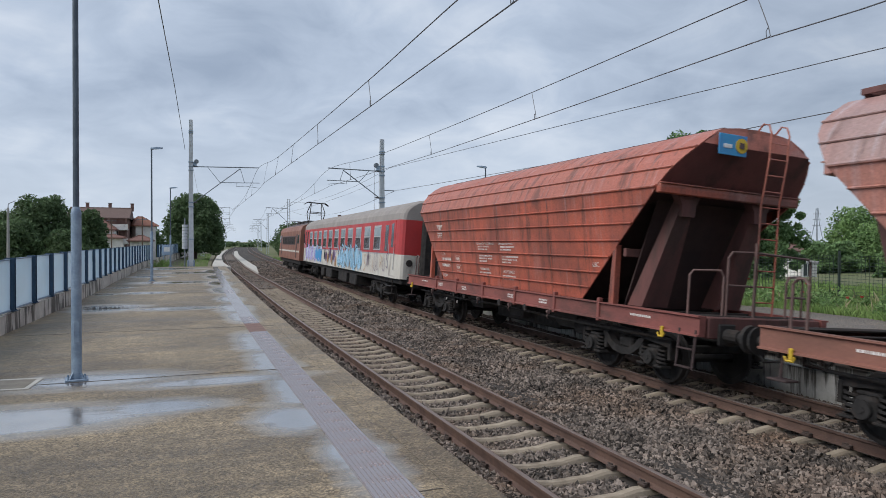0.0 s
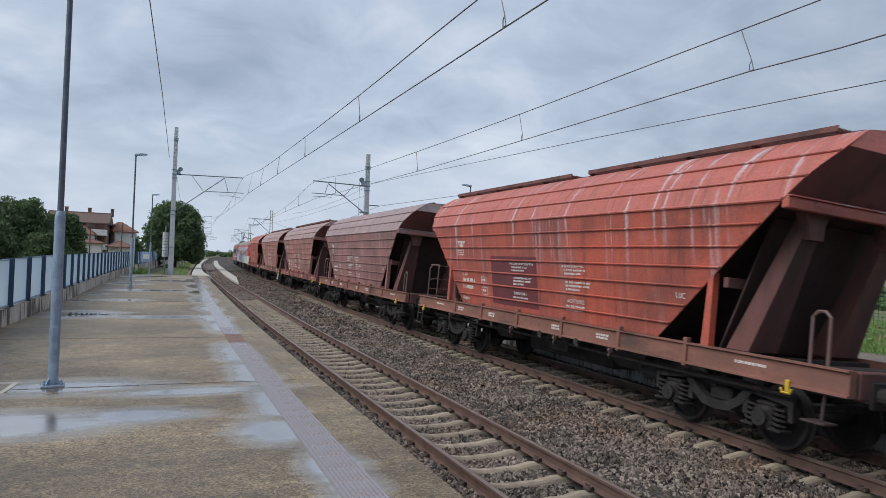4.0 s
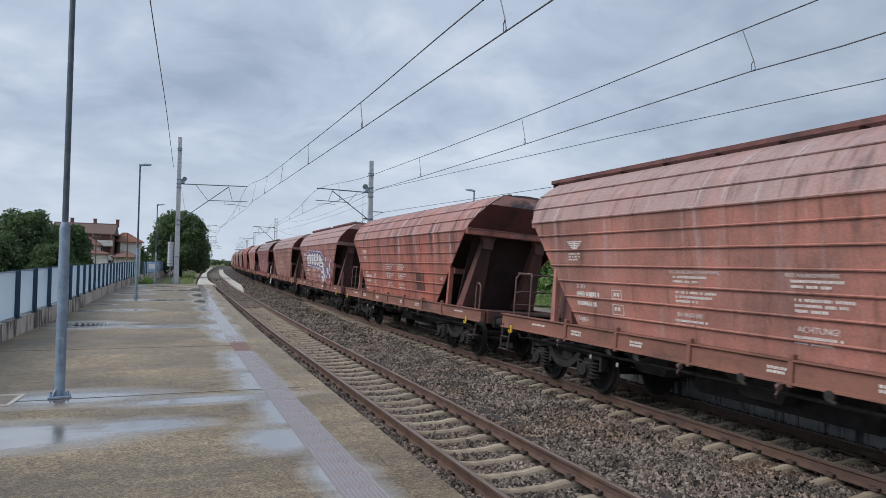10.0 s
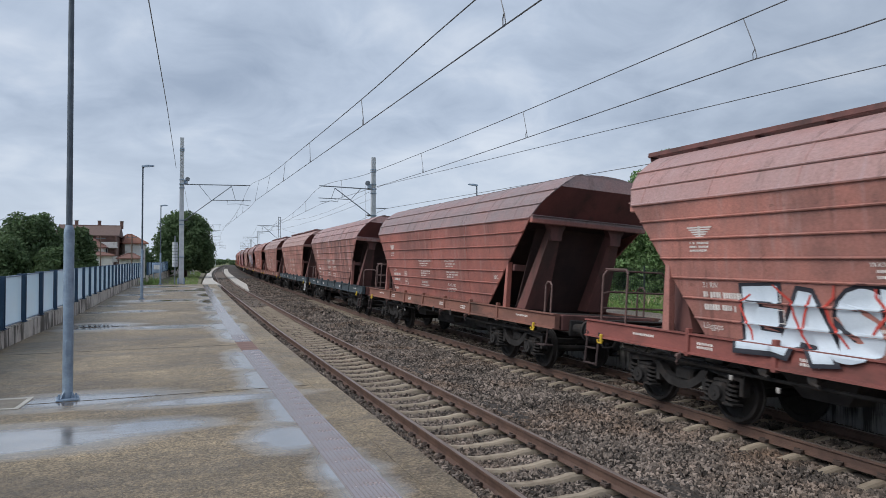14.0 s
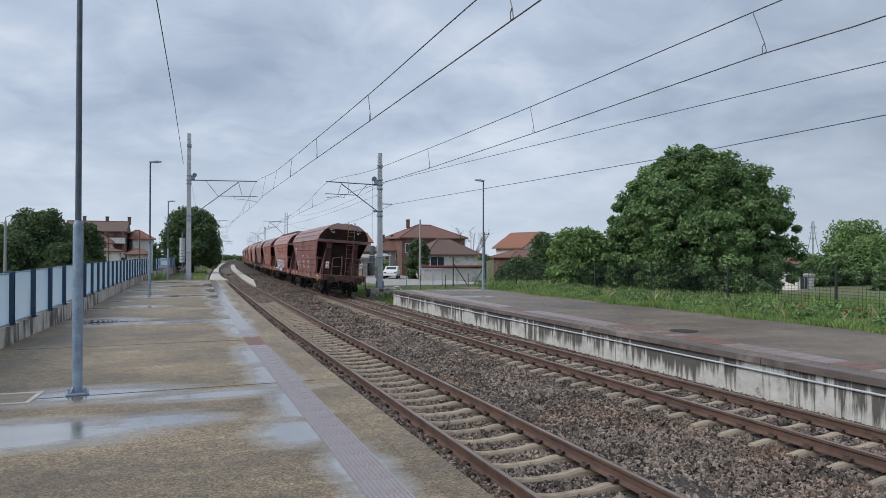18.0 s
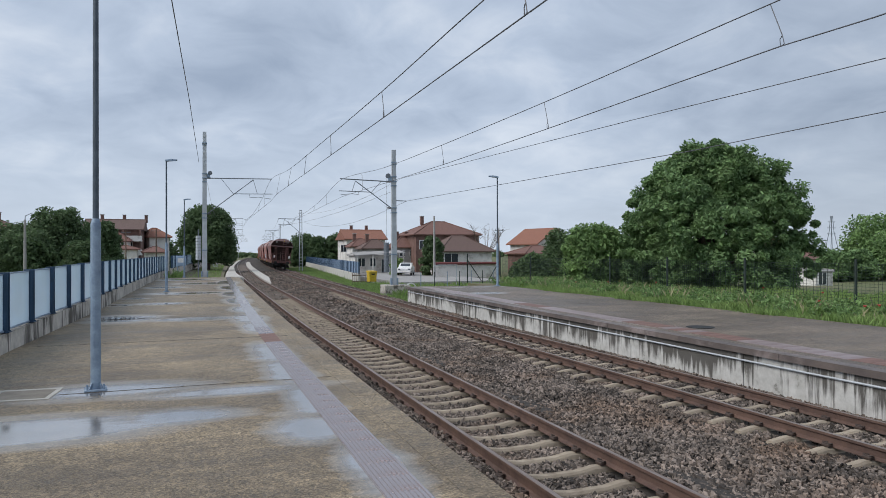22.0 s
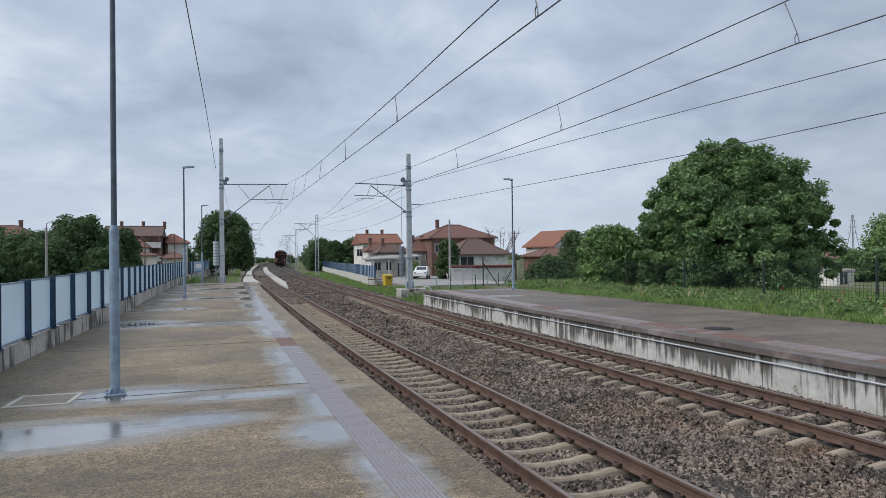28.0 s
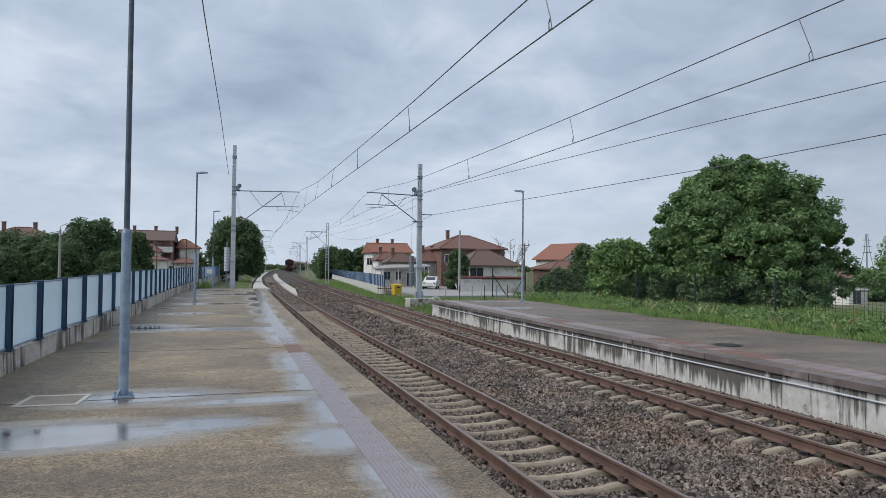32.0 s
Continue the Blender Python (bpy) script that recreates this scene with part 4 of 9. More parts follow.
line = thing("overhead_line", "dark contact and carrier wires hung over the nearer track", "overhead line")
c1 = [(4.4, -30, 6.0), (4.4, 8.5, 6.0), (4.5, 16.5, 6.06), (4.75, 26, 6.25), (5.4, 47.8, 6.73), (6.0, 57.5, 6.95), (track_1(88) + 0.2, 88, 6.75), (track_1(118), 118, 6.7), (track_1(176), 176.5, 6.6), (track_1(237), 237, 6.5), (track_1(300), 300, 6.4)]
m1 = [(4.4, -30, 6.75), (4.4, 9.9, 6.73), (4.5, 16.1, 6.76), (4.75, 25.2, 7.0), (5.45, 42, 7.75), (6.0, 57.5, 8.75)] + hang((6.0, 57.5, 8.75), (track_1(118), 118, 8.3), 1.2) + hang((track_1(118), 118, 8.3), (track_1(176.5), 176.5, 8.3), 1.2) + hang((track_1(176.5), 176.5, 8.3), (track_1(237), 237, 8.3), 1.2) + hang((track_1(237), 237, 8.3), (track_1(300), 300, 8.3), 1.2)
wire(line, c1, 0.012, "contact_wire")
wire(line, soften(m1), 0.012, "carrier_wire")
line2 = thing("overhead_line", "dark contact and carrier wires hung over the train's track", "overhead line")
c2 = [(9.3, -30, 6.05), (9.3, 6.9, 6.05), (9.3, 8.6, 6.11), (9.28, 16.65, 6.09), (9.4, 25.3, 6.16), (9.75, 46.5, 6.55), (track_2(78), 78, 6.4), (track_2(108), 108, 6.35), (track_2(167), 167, 6.3), (track_2(228), 228, 6.2), (track_2(290), 290, 6.2)]
m2 = [(9.3, -30, 6.95), (9.3, 8.7, 6.9), (9.3, 16.5, 6.88), (9.4, 25.1, 6.97), (9.6, 35, 7.2), (9.7, 46.5, 7.75)] + hang((9.7, 46.5, 7.75), (track_2(108), 108, 7.9), 1.1) + hang((track_2(108), 108, 7.9), (track_2(167), 167, 7.9), 1.1) + hang((track_2(167), 167, 7.9), (track_2(228), 228, 7.9), 1.1) + hang((track_2(228), 228, 7.9), (track_2(290), 290, 7.9), 1.1)
wire(line2, c2, 0.012, "contact_wire")
wire(line2, soften(m2), 0.012, "carrier_wire")


def along(pts, y):
    for a, b in zip(pts[:-1], pts[1:]):
        if a[1] <= y <= b[1]:
            return Vector(a).lerp(Vector(b), (y - a[1]) / (b[1] - a[1]))
    return Vector(pts[-1])


for ln, c, m, ys in ((line, c1, m1, (8.45, 16.4, 24.5, 32.3, 40, 48, 64, 71, 79, 88, 96, 104)), (line2, c2, m2, (8.55, 16.5, 25.2, 33, 40, 54, 62, 71, 80, 89, 98))):
    for y in ys:
        a, b = along(c, y), along(m, y + 0.25)
        part("dropper", M().tube([b, a + Vector((0, 0, 0.18)), a + Vector((0, 0.05, 0.12)), a + Vector((0, 0.04, 0.0)), a + Vector((0, -0.04, 0.02)), a + Vector((0, 0, 0.18))], 0.010, 4), m_wire, ln)
feed = thing("feeder_line", "thin dark feeder wires strung between the masts", "cable")
wire(feed, [(14.3, -30, 5.6), (14.36, 10, 6.9), (14.4, 19.5, 7.25), (14.1, 46.5, 8.0)], 0.013)
wire(feed, [(14.6, -30, 5.78), (14.6, 10.2, 5.78), (14.6, 16.85, 5.79), (14.5, 46.5, 6.35)] + hang((14.5, 46.5, 6.35), (track_2(108) + 4, 108, 7.4), 1.2), 0.013)
wire(feed, [(14.1, 46.5, 8.0)] + hang((14.1, 46.5, 8.0), (track_2(108) + 3.2, 108, 9.0), 1.0) + hang((track_2(108) + 3.2, 108, 9.0), (track_2(167) + 3.2, 167, 9.0), 1.0), 0.011)
wire(feed, [(13.6, 46.5, 7.1)] + hang((13.6, 46.5, 7.1), (track_2(108) + 0.8, 108, 7.0), 0.5), 0.011)
wire(feed, [(-1.6, -20, 10.0), (-0.64, 20.7, 10.0), (-0.25, 34.3, 10.0), (0.3, 57.5, 9.97)], 0.017)
wire(feed, [(0.9, 57.5, 8.6)] + hang((0.9, 57.5, 8.6), (track_1(118) - 3.9, 118, 9.0), 1.4), 0.009)
wire(feed, [(0.6, 57.5, 6.4)] + hang((0.6, 57.5, 6.4), (track_1(118) - 3.9, 118, 7.2), 0.9), 0.009)
part("bracket", M().box((13.95, 46.5, 6.35), (1.0, 0.06, 0.06), 0.01), m_arm, feed)

# ---- right platform ----
def build_platform_right():
    ys = steps(-30, 37, 1.5)
    slab = structure("platform_right", strip(lambda y: edge_2(y) + 0.3, lambda y: 17.4 + 0.0 * y, ys, PLAT, PLAT - 0.03, 1.4), m_slab2, "weathered concrete platform with damp patches opposite", "platform")
    # dark worn coping slabs
    y = -29.0
    while y < 37:
        e = min(y + 3.0, 37) - 0.015
        part("coping", strip(lambda q: edge_2(q), lambda q: edge_2(q) + 0.298, steps(y, e, 1.5), PLAT + 0.003, PLAT + 0.003, 0.13), m_coping2, slab)
        y += 3.0
    # pavers: violet damp band with red rows
    pv = M().box((0, 0, 0), (0.62, 0.395, 0.02), 0.004).data("paver", m_tactile)
    y = 4.0
    while y < 36.6:
        red = (12.0 < y < 16.4) or (21.4 < y < 23.6) or (8.2 < y < 9.0)
        part("paver", pv, m_redpave if red and int(y * 7) % 5 else m_paver2, slab, at=pose(edge_2(y) + 0.95, y, PLAT - 0.005, 0, 0, way(edge_2, y)))
        y += 0.4
    # face wall, cast panels with run stains
    y = -29.0
    k = 0
    while y < 37:
        e = min(y + 2.0, 37) - 0.012
        part("wall_panel", strip(lambda q: edge_2(q) + 0.07 + 0.012 * (k % 2), lambda q: edge_2(q) + 0.24, steps(y, e, 1.0), PLAT - 0.128, PLAT - 0.128, 1.1), m_dripwall, slab)
        y += 2.0
        k += 1
    # conduit along the face
    part("conduit", M().tube([(edge_2(q) + 0.045, q, PLAT - 0.27) for q in steps(-29, 36.8, 1.4)], 0.022, 6), m_mast, slab, "grey conduit pipe along the wall")
    m = thing("manhole_cover", "dark oval manhole cover set in the damp platform", "manhole cover", kind="structure", m=pose(12.64, 14.3, PLAT))
    part("lid", M().cyl((0, 0, -0.005), (0, 0, 0.008), 0.36, 20), m_black, m)
    return slab


m_paver2 = mat("violet_paver", (0.27, 0.205, 0.20), (0.19, 0.14, 0.135), 0.5, 0.3, 0.2, grain=40, rough2=0.5, vary=0.08)
m_coping2 = mat("worn_coping", (0.155, 0.125, 0.112), (0.10, 0.082, 0.076), 1.4, 0.45, 0.4, grain=50, vary=0.1, stain=(0.30, 0.25, 0.24), stain_scale=0.8)
build_platform_right()

# ---- the train ----
def wagon_paint(name, red, roof, rust=(0.085, 0.045, 0.036), streak=0.5, upper=3.5, seed=0.0, runs=0.25, soot=0.2):
    """Faded red paint, dust and painted-in sky sheen from the seam upward, vertical streaks of rust and soot."""
    m = bpy.data.materials.new(name)
    m.use_nodes = True
    nt = m.node_tree
    bs = nt.nodes["Principled BSDF"]
    co = node(nt, "ShaderNodeTexCoord")
    add = nt.nodes.new("ShaderNodeVectorMath"); add.operation = "ADD"; add.inputs[1].default_value = (seed, seed * 1.7, 0)
    nt.links.new(co.outputs["Object"], add.inputs[0])
    mp = node(nt, "ShaderNodeMapping", Scale=(1, 2.2, 0.22))
    nt.links.new(add.outputs[0], mp.inputs[0])
    streaks = node(nt, "ShaderNodeTexNoise", Scale=1.9, Detail=8.0, Roughness=0.68)
    nt.links.new(mp.outputs[0], streaks.inputs["Vector"])
    patch = node(nt, "ShaderNodeTexNoise", Scale=0.8, Detail=7.0, Roughness=0.65)
    grain = node(nt, "ShaderNodeTexNoise", Scale=28.0, Detail=4.0, Roughness=0.7)
    spot = node(nt, "ShaderNodeTexNoise", Scale=5.5, Detail=8.0, Roughness=0.75)
    for n in (patch, grain, spot):
        nt.links.new(add.outputs[0], n.inputs["Vector"])
    sep = node(nt, "ShaderNodeSeparateXYZ")
    nt.links.new(co.outputs["Object"], sep.inputs[0])

    def rng(src, a, b, lo=0.0, hi=1.0):
        r = node(nt, "ShaderNodeMapRange")
        for i, v in enumerate((a, b, lo, hi)):
            r.inputs[1 + i].default_value = v
        nt.links.new(src, r.inputs[0])
        return r.outputs[0]

    def mixc(fac, a, b, blend="MIX"):
        x = nt.nodes.new("ShaderNodeMix"); x.data_type = "RGBA"; x.blend_type = blend
        for i, v in ((6, a), (7, b)):
            if isinstance(v, tuple):
                x.inputs[i].default_value = rgb(v)
            else:
                nt.links.new(v, x.inputs[i])
        if isinstance(fac, float):
            x.inputs[0].default_value = fac
        else:
            nt.links.new(fac, x.inputs[0])
        return x.outputs[2]
    dull = tuple(0.52 * v + 0.022 for v in red)
    col = mixc(rng(patch.outputs["Fac"], 0.38, 0.62), red, dull)
    # roof tone above the seam: dust, with the sky's reflection put into the colour
    zf = rng(sep.outputs["Z"], upper, upper + 0.04)
    zr = nt.nodes.new("ShaderNodeMath"); zr.operation = "MULTIPLY"
    nt.links.new(zf, zr.inputs[0]); nt.links.new(rng(patch.outputs["Fac"], 0.25, 0.6, 0.55, 0.95), zr.inputs[1])
    col = mixc(zr.outputs[0], col, roof)
    st = rng(streaks.outputs["Fac"], 0.60 - 0.12 * streak, 0.69 - 0.11 * streak, 0.0, min(0.95, 0.3 + 0.6 * streak))
    col = mixc(st, col, rust)
    lt = rng(streaks.outputs["Fac"], 0.30, 0.44, 0.6, 0.0)
    col = mixc(lt, col, tuple(0.5 * v + 0.16 for v in red))
    col = mixc(rng(spot.outputs["Fac"], 0.60, 0.72, 0.0, 0.75), col, rust)
    # chalky runs and soot that the rain drew down from the roof hatches
    for sc, sd, strength, tint, lo in ((1.5, 3.1, runs, (0.50, 0.49, 0.53), 0.56), (1.2, 8.3, soot, (0.035, 0.036, 0.042), 0.55)):
        ad = nt.nodes.new("ShaderNodeVectorMath"); ad.operation = "ADD"; ad.inputs[1].default_value = (0, sd + seed, 0)
        nt.links.new(co.outputs["Object"], ad.inputs[0])
        m2 = node(nt, "ShaderNodeMapping", Scale=(0.4, 3.4, 0.16))
        nt.links.new(ad.outputs[0], m2.inputs[0])
        nz = node(nt, "ShaderNodeTexNoise", Scale=sc, Detail=6.0, Roughness=0.62)
        nt.links.new(m2.outputs[0], nz.inputs["Vector"])
        zz = nt.nodes.new("ShaderNodeMath"); zz.operation = "MULTIPLY"
        nt.links.new(rng(nz.outputs["Fac"], lo, lo + 0.09, 0.0, strength), zz.inputs[0])
        nt.links.new(rng(sep.outputs["Z"], 2.2, 3.6, 0.12, 1.0), zz.inputs[1])
        zc = nt.nodes.new("ShaderNodeMath"); zc.operation = "MULTIPLY"
        nt.links.new(zz.outputs[0], zc.inputs[0]); nt.links.new(rng(grain.outputs["Fac"], 0.25, 0.55, 0.5, 1.0), zc.inputs[1])
        col = mixc(zc.outputs[0], col, tint)
    gv = node(nt, "ShaderNodeCombineXYZ")
    gg = rng(grain.outputs["Fac"], 0.3, 0.7, 0.78, 1.22)
    for k in range(3):
        nt.links.new(gg, gv.inputs[k])
    col = mixc(1.0, col, gv.outputs[0], "MULTIPLY")
    nt.links.new(col, bs.inputs["Base Color"])
    nt.links.new(rng(patch.outputs["Fac"], 0.3, 0.7, 0.40, 0.60), bs.inputs["Roughness"])
    b = node(nt, "ShaderNodeBump", Strength=0.18, Distance=0.01)
    nt.links.new(spot.outputs["Fac"], b.inputs["Height"])
    nt.links.new(b.outputs[0], bs.inputs["Normal"])
    MATS[name] = m
    return m


m_black_frame = mat("bogie_grime", (0.036, 0.033, 0.032), (0.018, 0.017, 0.017), 5, 0.75, 0.3, grain=40, spec=0.3, stain=(0.05, 0.037, 0.03), stain_scale=3)
m_wheel = mat("wheel_steel", (0.026, 0.022, 0.020), (0.016, 0.014, 0.014), 5, 0.75, 0.2, metal=0.0, grain=40)
m_yellow = mat("yellow_paint", (0.62, 0.42, 0.03), (0.5, 0.33, 0.03), 8, 0.5, 0.1, grain=50)
m_white = mat("white_marking", (0.74, 0.70, 0.67), (0.58, 0.53, 0.50), 9, 0.7, 0.0, grain=60)
m_whitep = mat("white_paint", (0.75, 0.75, 0.74), (0.6, 0.6, 0.59), 9, 0.5, 0.0, grain=60)
m_dullw = mat("grimy_white_paint", (0.42, 0.40, 0.38), (0.26, 0.24, 0.22), 9, 0.6, 0.1, grain=60)
# end recess: its shade is put into this near-black maroon
m_inner = mat("hopper_underside_shade", (0.06, 0.030, 0.027), (0.035, 0.02, 0.019), 1.2, 0.75, 0.2, grain=30)
# these end sheets face downward; that shade is painted into the maroon
m_end_shaded = mat("end_maroon_shaded", (0.20, 0.062, 0.055), (0.13, 0.046, 0.043), 1.3, 0.6, 0.2, grain=30, stretch=(1, 1, 0.3), stain=(0.05, 0.028, 0.027), stain_scale=1.5)
# strut brown lowered to hold the shade under the overhang
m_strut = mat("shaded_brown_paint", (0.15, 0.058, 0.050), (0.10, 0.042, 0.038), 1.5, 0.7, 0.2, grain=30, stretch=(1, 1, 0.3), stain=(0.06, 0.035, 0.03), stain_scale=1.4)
# rear sheet of the last wagon: deeper shade put into the maroon
m_rear_shaded = mat("rear_maroon_shaded", (0.065, 0.026, 0.024), (0.04, 0.019, 0.018), 1.3, 0.7, 0.2, grain=30, stretch=(1, 1, 0.3))
m_slate = mat("dark_slate_paint", (0.045, 0.062, 0.072), (0.032, 0.045, 0.054), 3, 0.6, 0.2, grain=40)

m_walkway = mat("walkway_red_brown", (0.17, 0.065, 0.058), (0.09, 0.045, 0.042), 2.5, 0.7, 0.2, grain=40, stain=(0.05, 0.03, 0.028), stain_scale=2)
m_sill_brown = mat("grimy_brown_sill", (0.25, 0.108, 0.078), (0.17, 0.080, 0.060), 1.6, 0.7, 0.2, grain=30, stretch=(1, 0.4, 1), stain=(0.075, 0.045, 0.036), stain_scale=1.3)
m_sill_red = mat("dull_red_sill", (0.27, 0.085, 0.070), (0.19, 0.065, 0.056), 1.6, 0.65, 0.2, grain=30, stretch=(1, 0.4, 1), stain=(0.09, 0.045, 0.038), stain_scale=1.1)
m_rail_brown = mat("brown_grey_tube", (0.15, 0.085, 0.075), (0.11, 0.07, 0.064), 6, 0.6, 0.1, grain=40)
m_deck = mat("dirty_deck", (0.045, 0.036, 0.033), (0.03, 0.026, 0.025), 3, 0.85, 0.3, grain=30, spec=0.15)
m_chute = mat("sooty_grey_chute", (0.05, 0.047, 0.045), (0.028, 0.026, 0.026), 2, 0.7, 0.2, grain=30)
HALF = 7.38   # half length of the sill
SEC = [(1.36, 1.27), (1.5, 1.29), (2.5, 1.47), (3.5, 1.64), (3.56, 1.65), (3.8, 1.57), (4.0, 1.46), (4.2, 1.30), (4.38, 1.09), (4.52, 0.87), (4.56, 0.79)]


def hw(z):
    return float(np.interp(z, [s[0] for s in SEC], [s[1] for s in SEC]))


def ye(z):
    """Half length of the side sheet at a height."""
    return float(np.interp(z, [1.36, 3.5, 4.28, 4.56], [3.74, 6.36, 7.02, 6.95]))


BUILD = {"long": 0}   # some wagons overhang further at the front


def yf(z):
    """Half length of the side sheet towards the front, which overhangs less."""
    return float(np.interp(z, [1.36, 3.5, 4.1, 4.56], [4.30, 5.84, 6.14, 6.22] if not BUILD["long"] else [4.35, 6.26, 6.66, 6.70]))


def end_at(e, z):
    return yf(z) if e == 1 else ye(z)


SHARE = {}


def shared(key, make):
    if key not in SHARE:
        SHARE[key] = make()
    return SHARE[key]


def mesh_side():
    """Side sheet with thickness, on +x."""
    g = M()
    out, inn = [], []
    for z, h in SEC:
        out.append([(h, -ye(z) + (ye(z) + yf(z)) * k / 8, z) for k in range(9)])
        inn.append([(h - 0.03, -ye(z) + (ye(z) + yf(z)) * k / 8, z) for k in range(9)])
    g.loft(out, closed=False, caps=False)
    g.loft(inn, closed=False, caps=False)
    # edge returns
    for rows in ((0, 0), (8, 8)):
        v = []
        for o, i in zip(out, inn):
            v.append([o[rows[0]], i[rows[1]]])
        g.loft(v, closed=False, caps=False)
    g.loft([out[0], inn[0]], closed=False, caps=False)
    return g


def mesh_seam(low):
    """Lapped sheet seam up the platform side."""
    rings = []
    for z, h in SEC:
        if z >= low:
            rings.append([(-h + 0.004, -0.02, z), (-h - 0.009, -0.014, z), (-h - 0.009, 0.014, z), (-h + 0.004, 0.02, z)])
    return M().loft(rings)


def mesh_rib(z, size=0.03):
    g = M()
    h = hw(z)
    rings = []
    for yy in (-ye(z) + 0.01, yf(z) - 0.01):
        rings.append([(h - 0.01, yy, z - size), (h + 0.030, yy, z - size * 0.6), (h + 0.038, yy, z + size * 0.1), (h + 0.014, yy, z + size), (h - 0.01, yy, z + size)])
    return g.loft(rings)


def mesh_end(lip, e):
    """Upright strip at the head of an end wall."""
    g = M()
    prof = [(end_at(e, 4.56), 4.56), (end_at(e, lip), lip)]
    rows = []
    for y, z in prof:
        rows.append([(-hw(z) + 0.01, y, z), (-hw(z) * 0.5, y, z), (hw(z) * 0.5, y, z), (hw(z) - 0.01, y, z)])
    g.loft(rows, closed=False, caps=False)
    return g


def mesh_slope(lip, e):
    """Overhanging end sheet between the head strip and the cross bar."""
    g = M()
    low = end_at(e, 3.52) + 0.01
    prof = [(end_at(e, lip), lip), (low, 3.52)]
    rows = []
    for y, z in prof:
        w = hw(z) - 0.012
        rows.append([(-w, y, z), (-w * 0.5, y, z), (w * 0.5, y, z), (w, y, z)])
    zm = 0.5 * (lip + 3.52)
    if lip < 4.5:
        wm = hw(zm) - 0.012
        ym = 0.5 * (end_at(e, lip) + low)
        rows.insert(1, [(-wm, ym, zm), (-wm * 0.5, ym, zm), (wm * 0.5, ym, zm), (wm, ym, zm)])
    return g.loft(rows, closed=False, caps=False)


def mesh_under(e):
    g = M()
    prof = [(end_at(e, 3.46), 3.46), (end_at(e, 3.3) - 0.5, 3.30), (end_at(e, 1.36) - 0.3, 1.36)]
    rows = []
    for y, z in prof:
        w = hw(z) - 0.035
        rows.append([(-w, y, z), (-w * 0.4, y - 0.12, z), (w * 0.4, y - 0.12, z), (w, y, z)])
    g.loft(rows, closed=False, caps=False)
    return g


def mesh_roof():
    g = M()
    rings = []
    for y in (-6.95, yf(4.56)):
        rings.append([(-0.79, y, 4.56), (-0.38, y, 4.615), (0, y, 4.63), (0.38, y, 4.615), (0.79, y, 4.56), (0.79, y, 4.52), (-0.79, y, 4.52)])
    return g.loft(rings)


def mesh_sill():
    """Channel-shaped side sill on +x."""
    g = M()
    rings = []
    for y in (-HALF, HALF):
        rings.append([(1.30, y, 1.36), (1.47, y, 1.36), (1.47, y, 1.335), (1.425, y, 1.32), (1.425, y, 1.06), (1.47, y, 1.045), (1.47, y, 1.02), (1.30, y, 1.02)])
    return g.loft(rings)


def mesh_stake():
    """Short upright on the sill."""
    return M().box((0.0, 0, 0.16), (0.10, 0.085, 0.46), 0.012)


def wheel_mesh():
    g = M()
    n = 28
    for s in (-1, 1):
        rings = []
        for r, x in ((0.10, 0.70), (0.16, 0.68), (0.38, 0.705), (0.40, 0.675), (0.495, 0.675), (0.495, 0.705), (0.462, 0.712), (0.455, 0.80), (0.40, 0.805), (0.38, 0.745), (0.17, 0.735), (0.10, 0.80)):
            rings.append([(s * x, r * math.cos(2 * math.pi * k / n), r * math.sin(2 * math.pi * k / n)) for k in range(n)])
        g.loft(rings, caps=False)
    g.cyl((-0.98, 0, 0), (0.98, 0, 0), 0.075, 12)
    # webs and balance holes make the turning visible
    for s in (-1, 1):
        for k in range(4):
            a = math.pi / 2 * k
            g.cyl((s * 0.72, 0.27 * math.cos(a), 0.27 * math.sin(a)), (s * 0.752, 0.27 * math.cos(a), 0.27 * math.sin(a)), 0.035, 8)
    return g


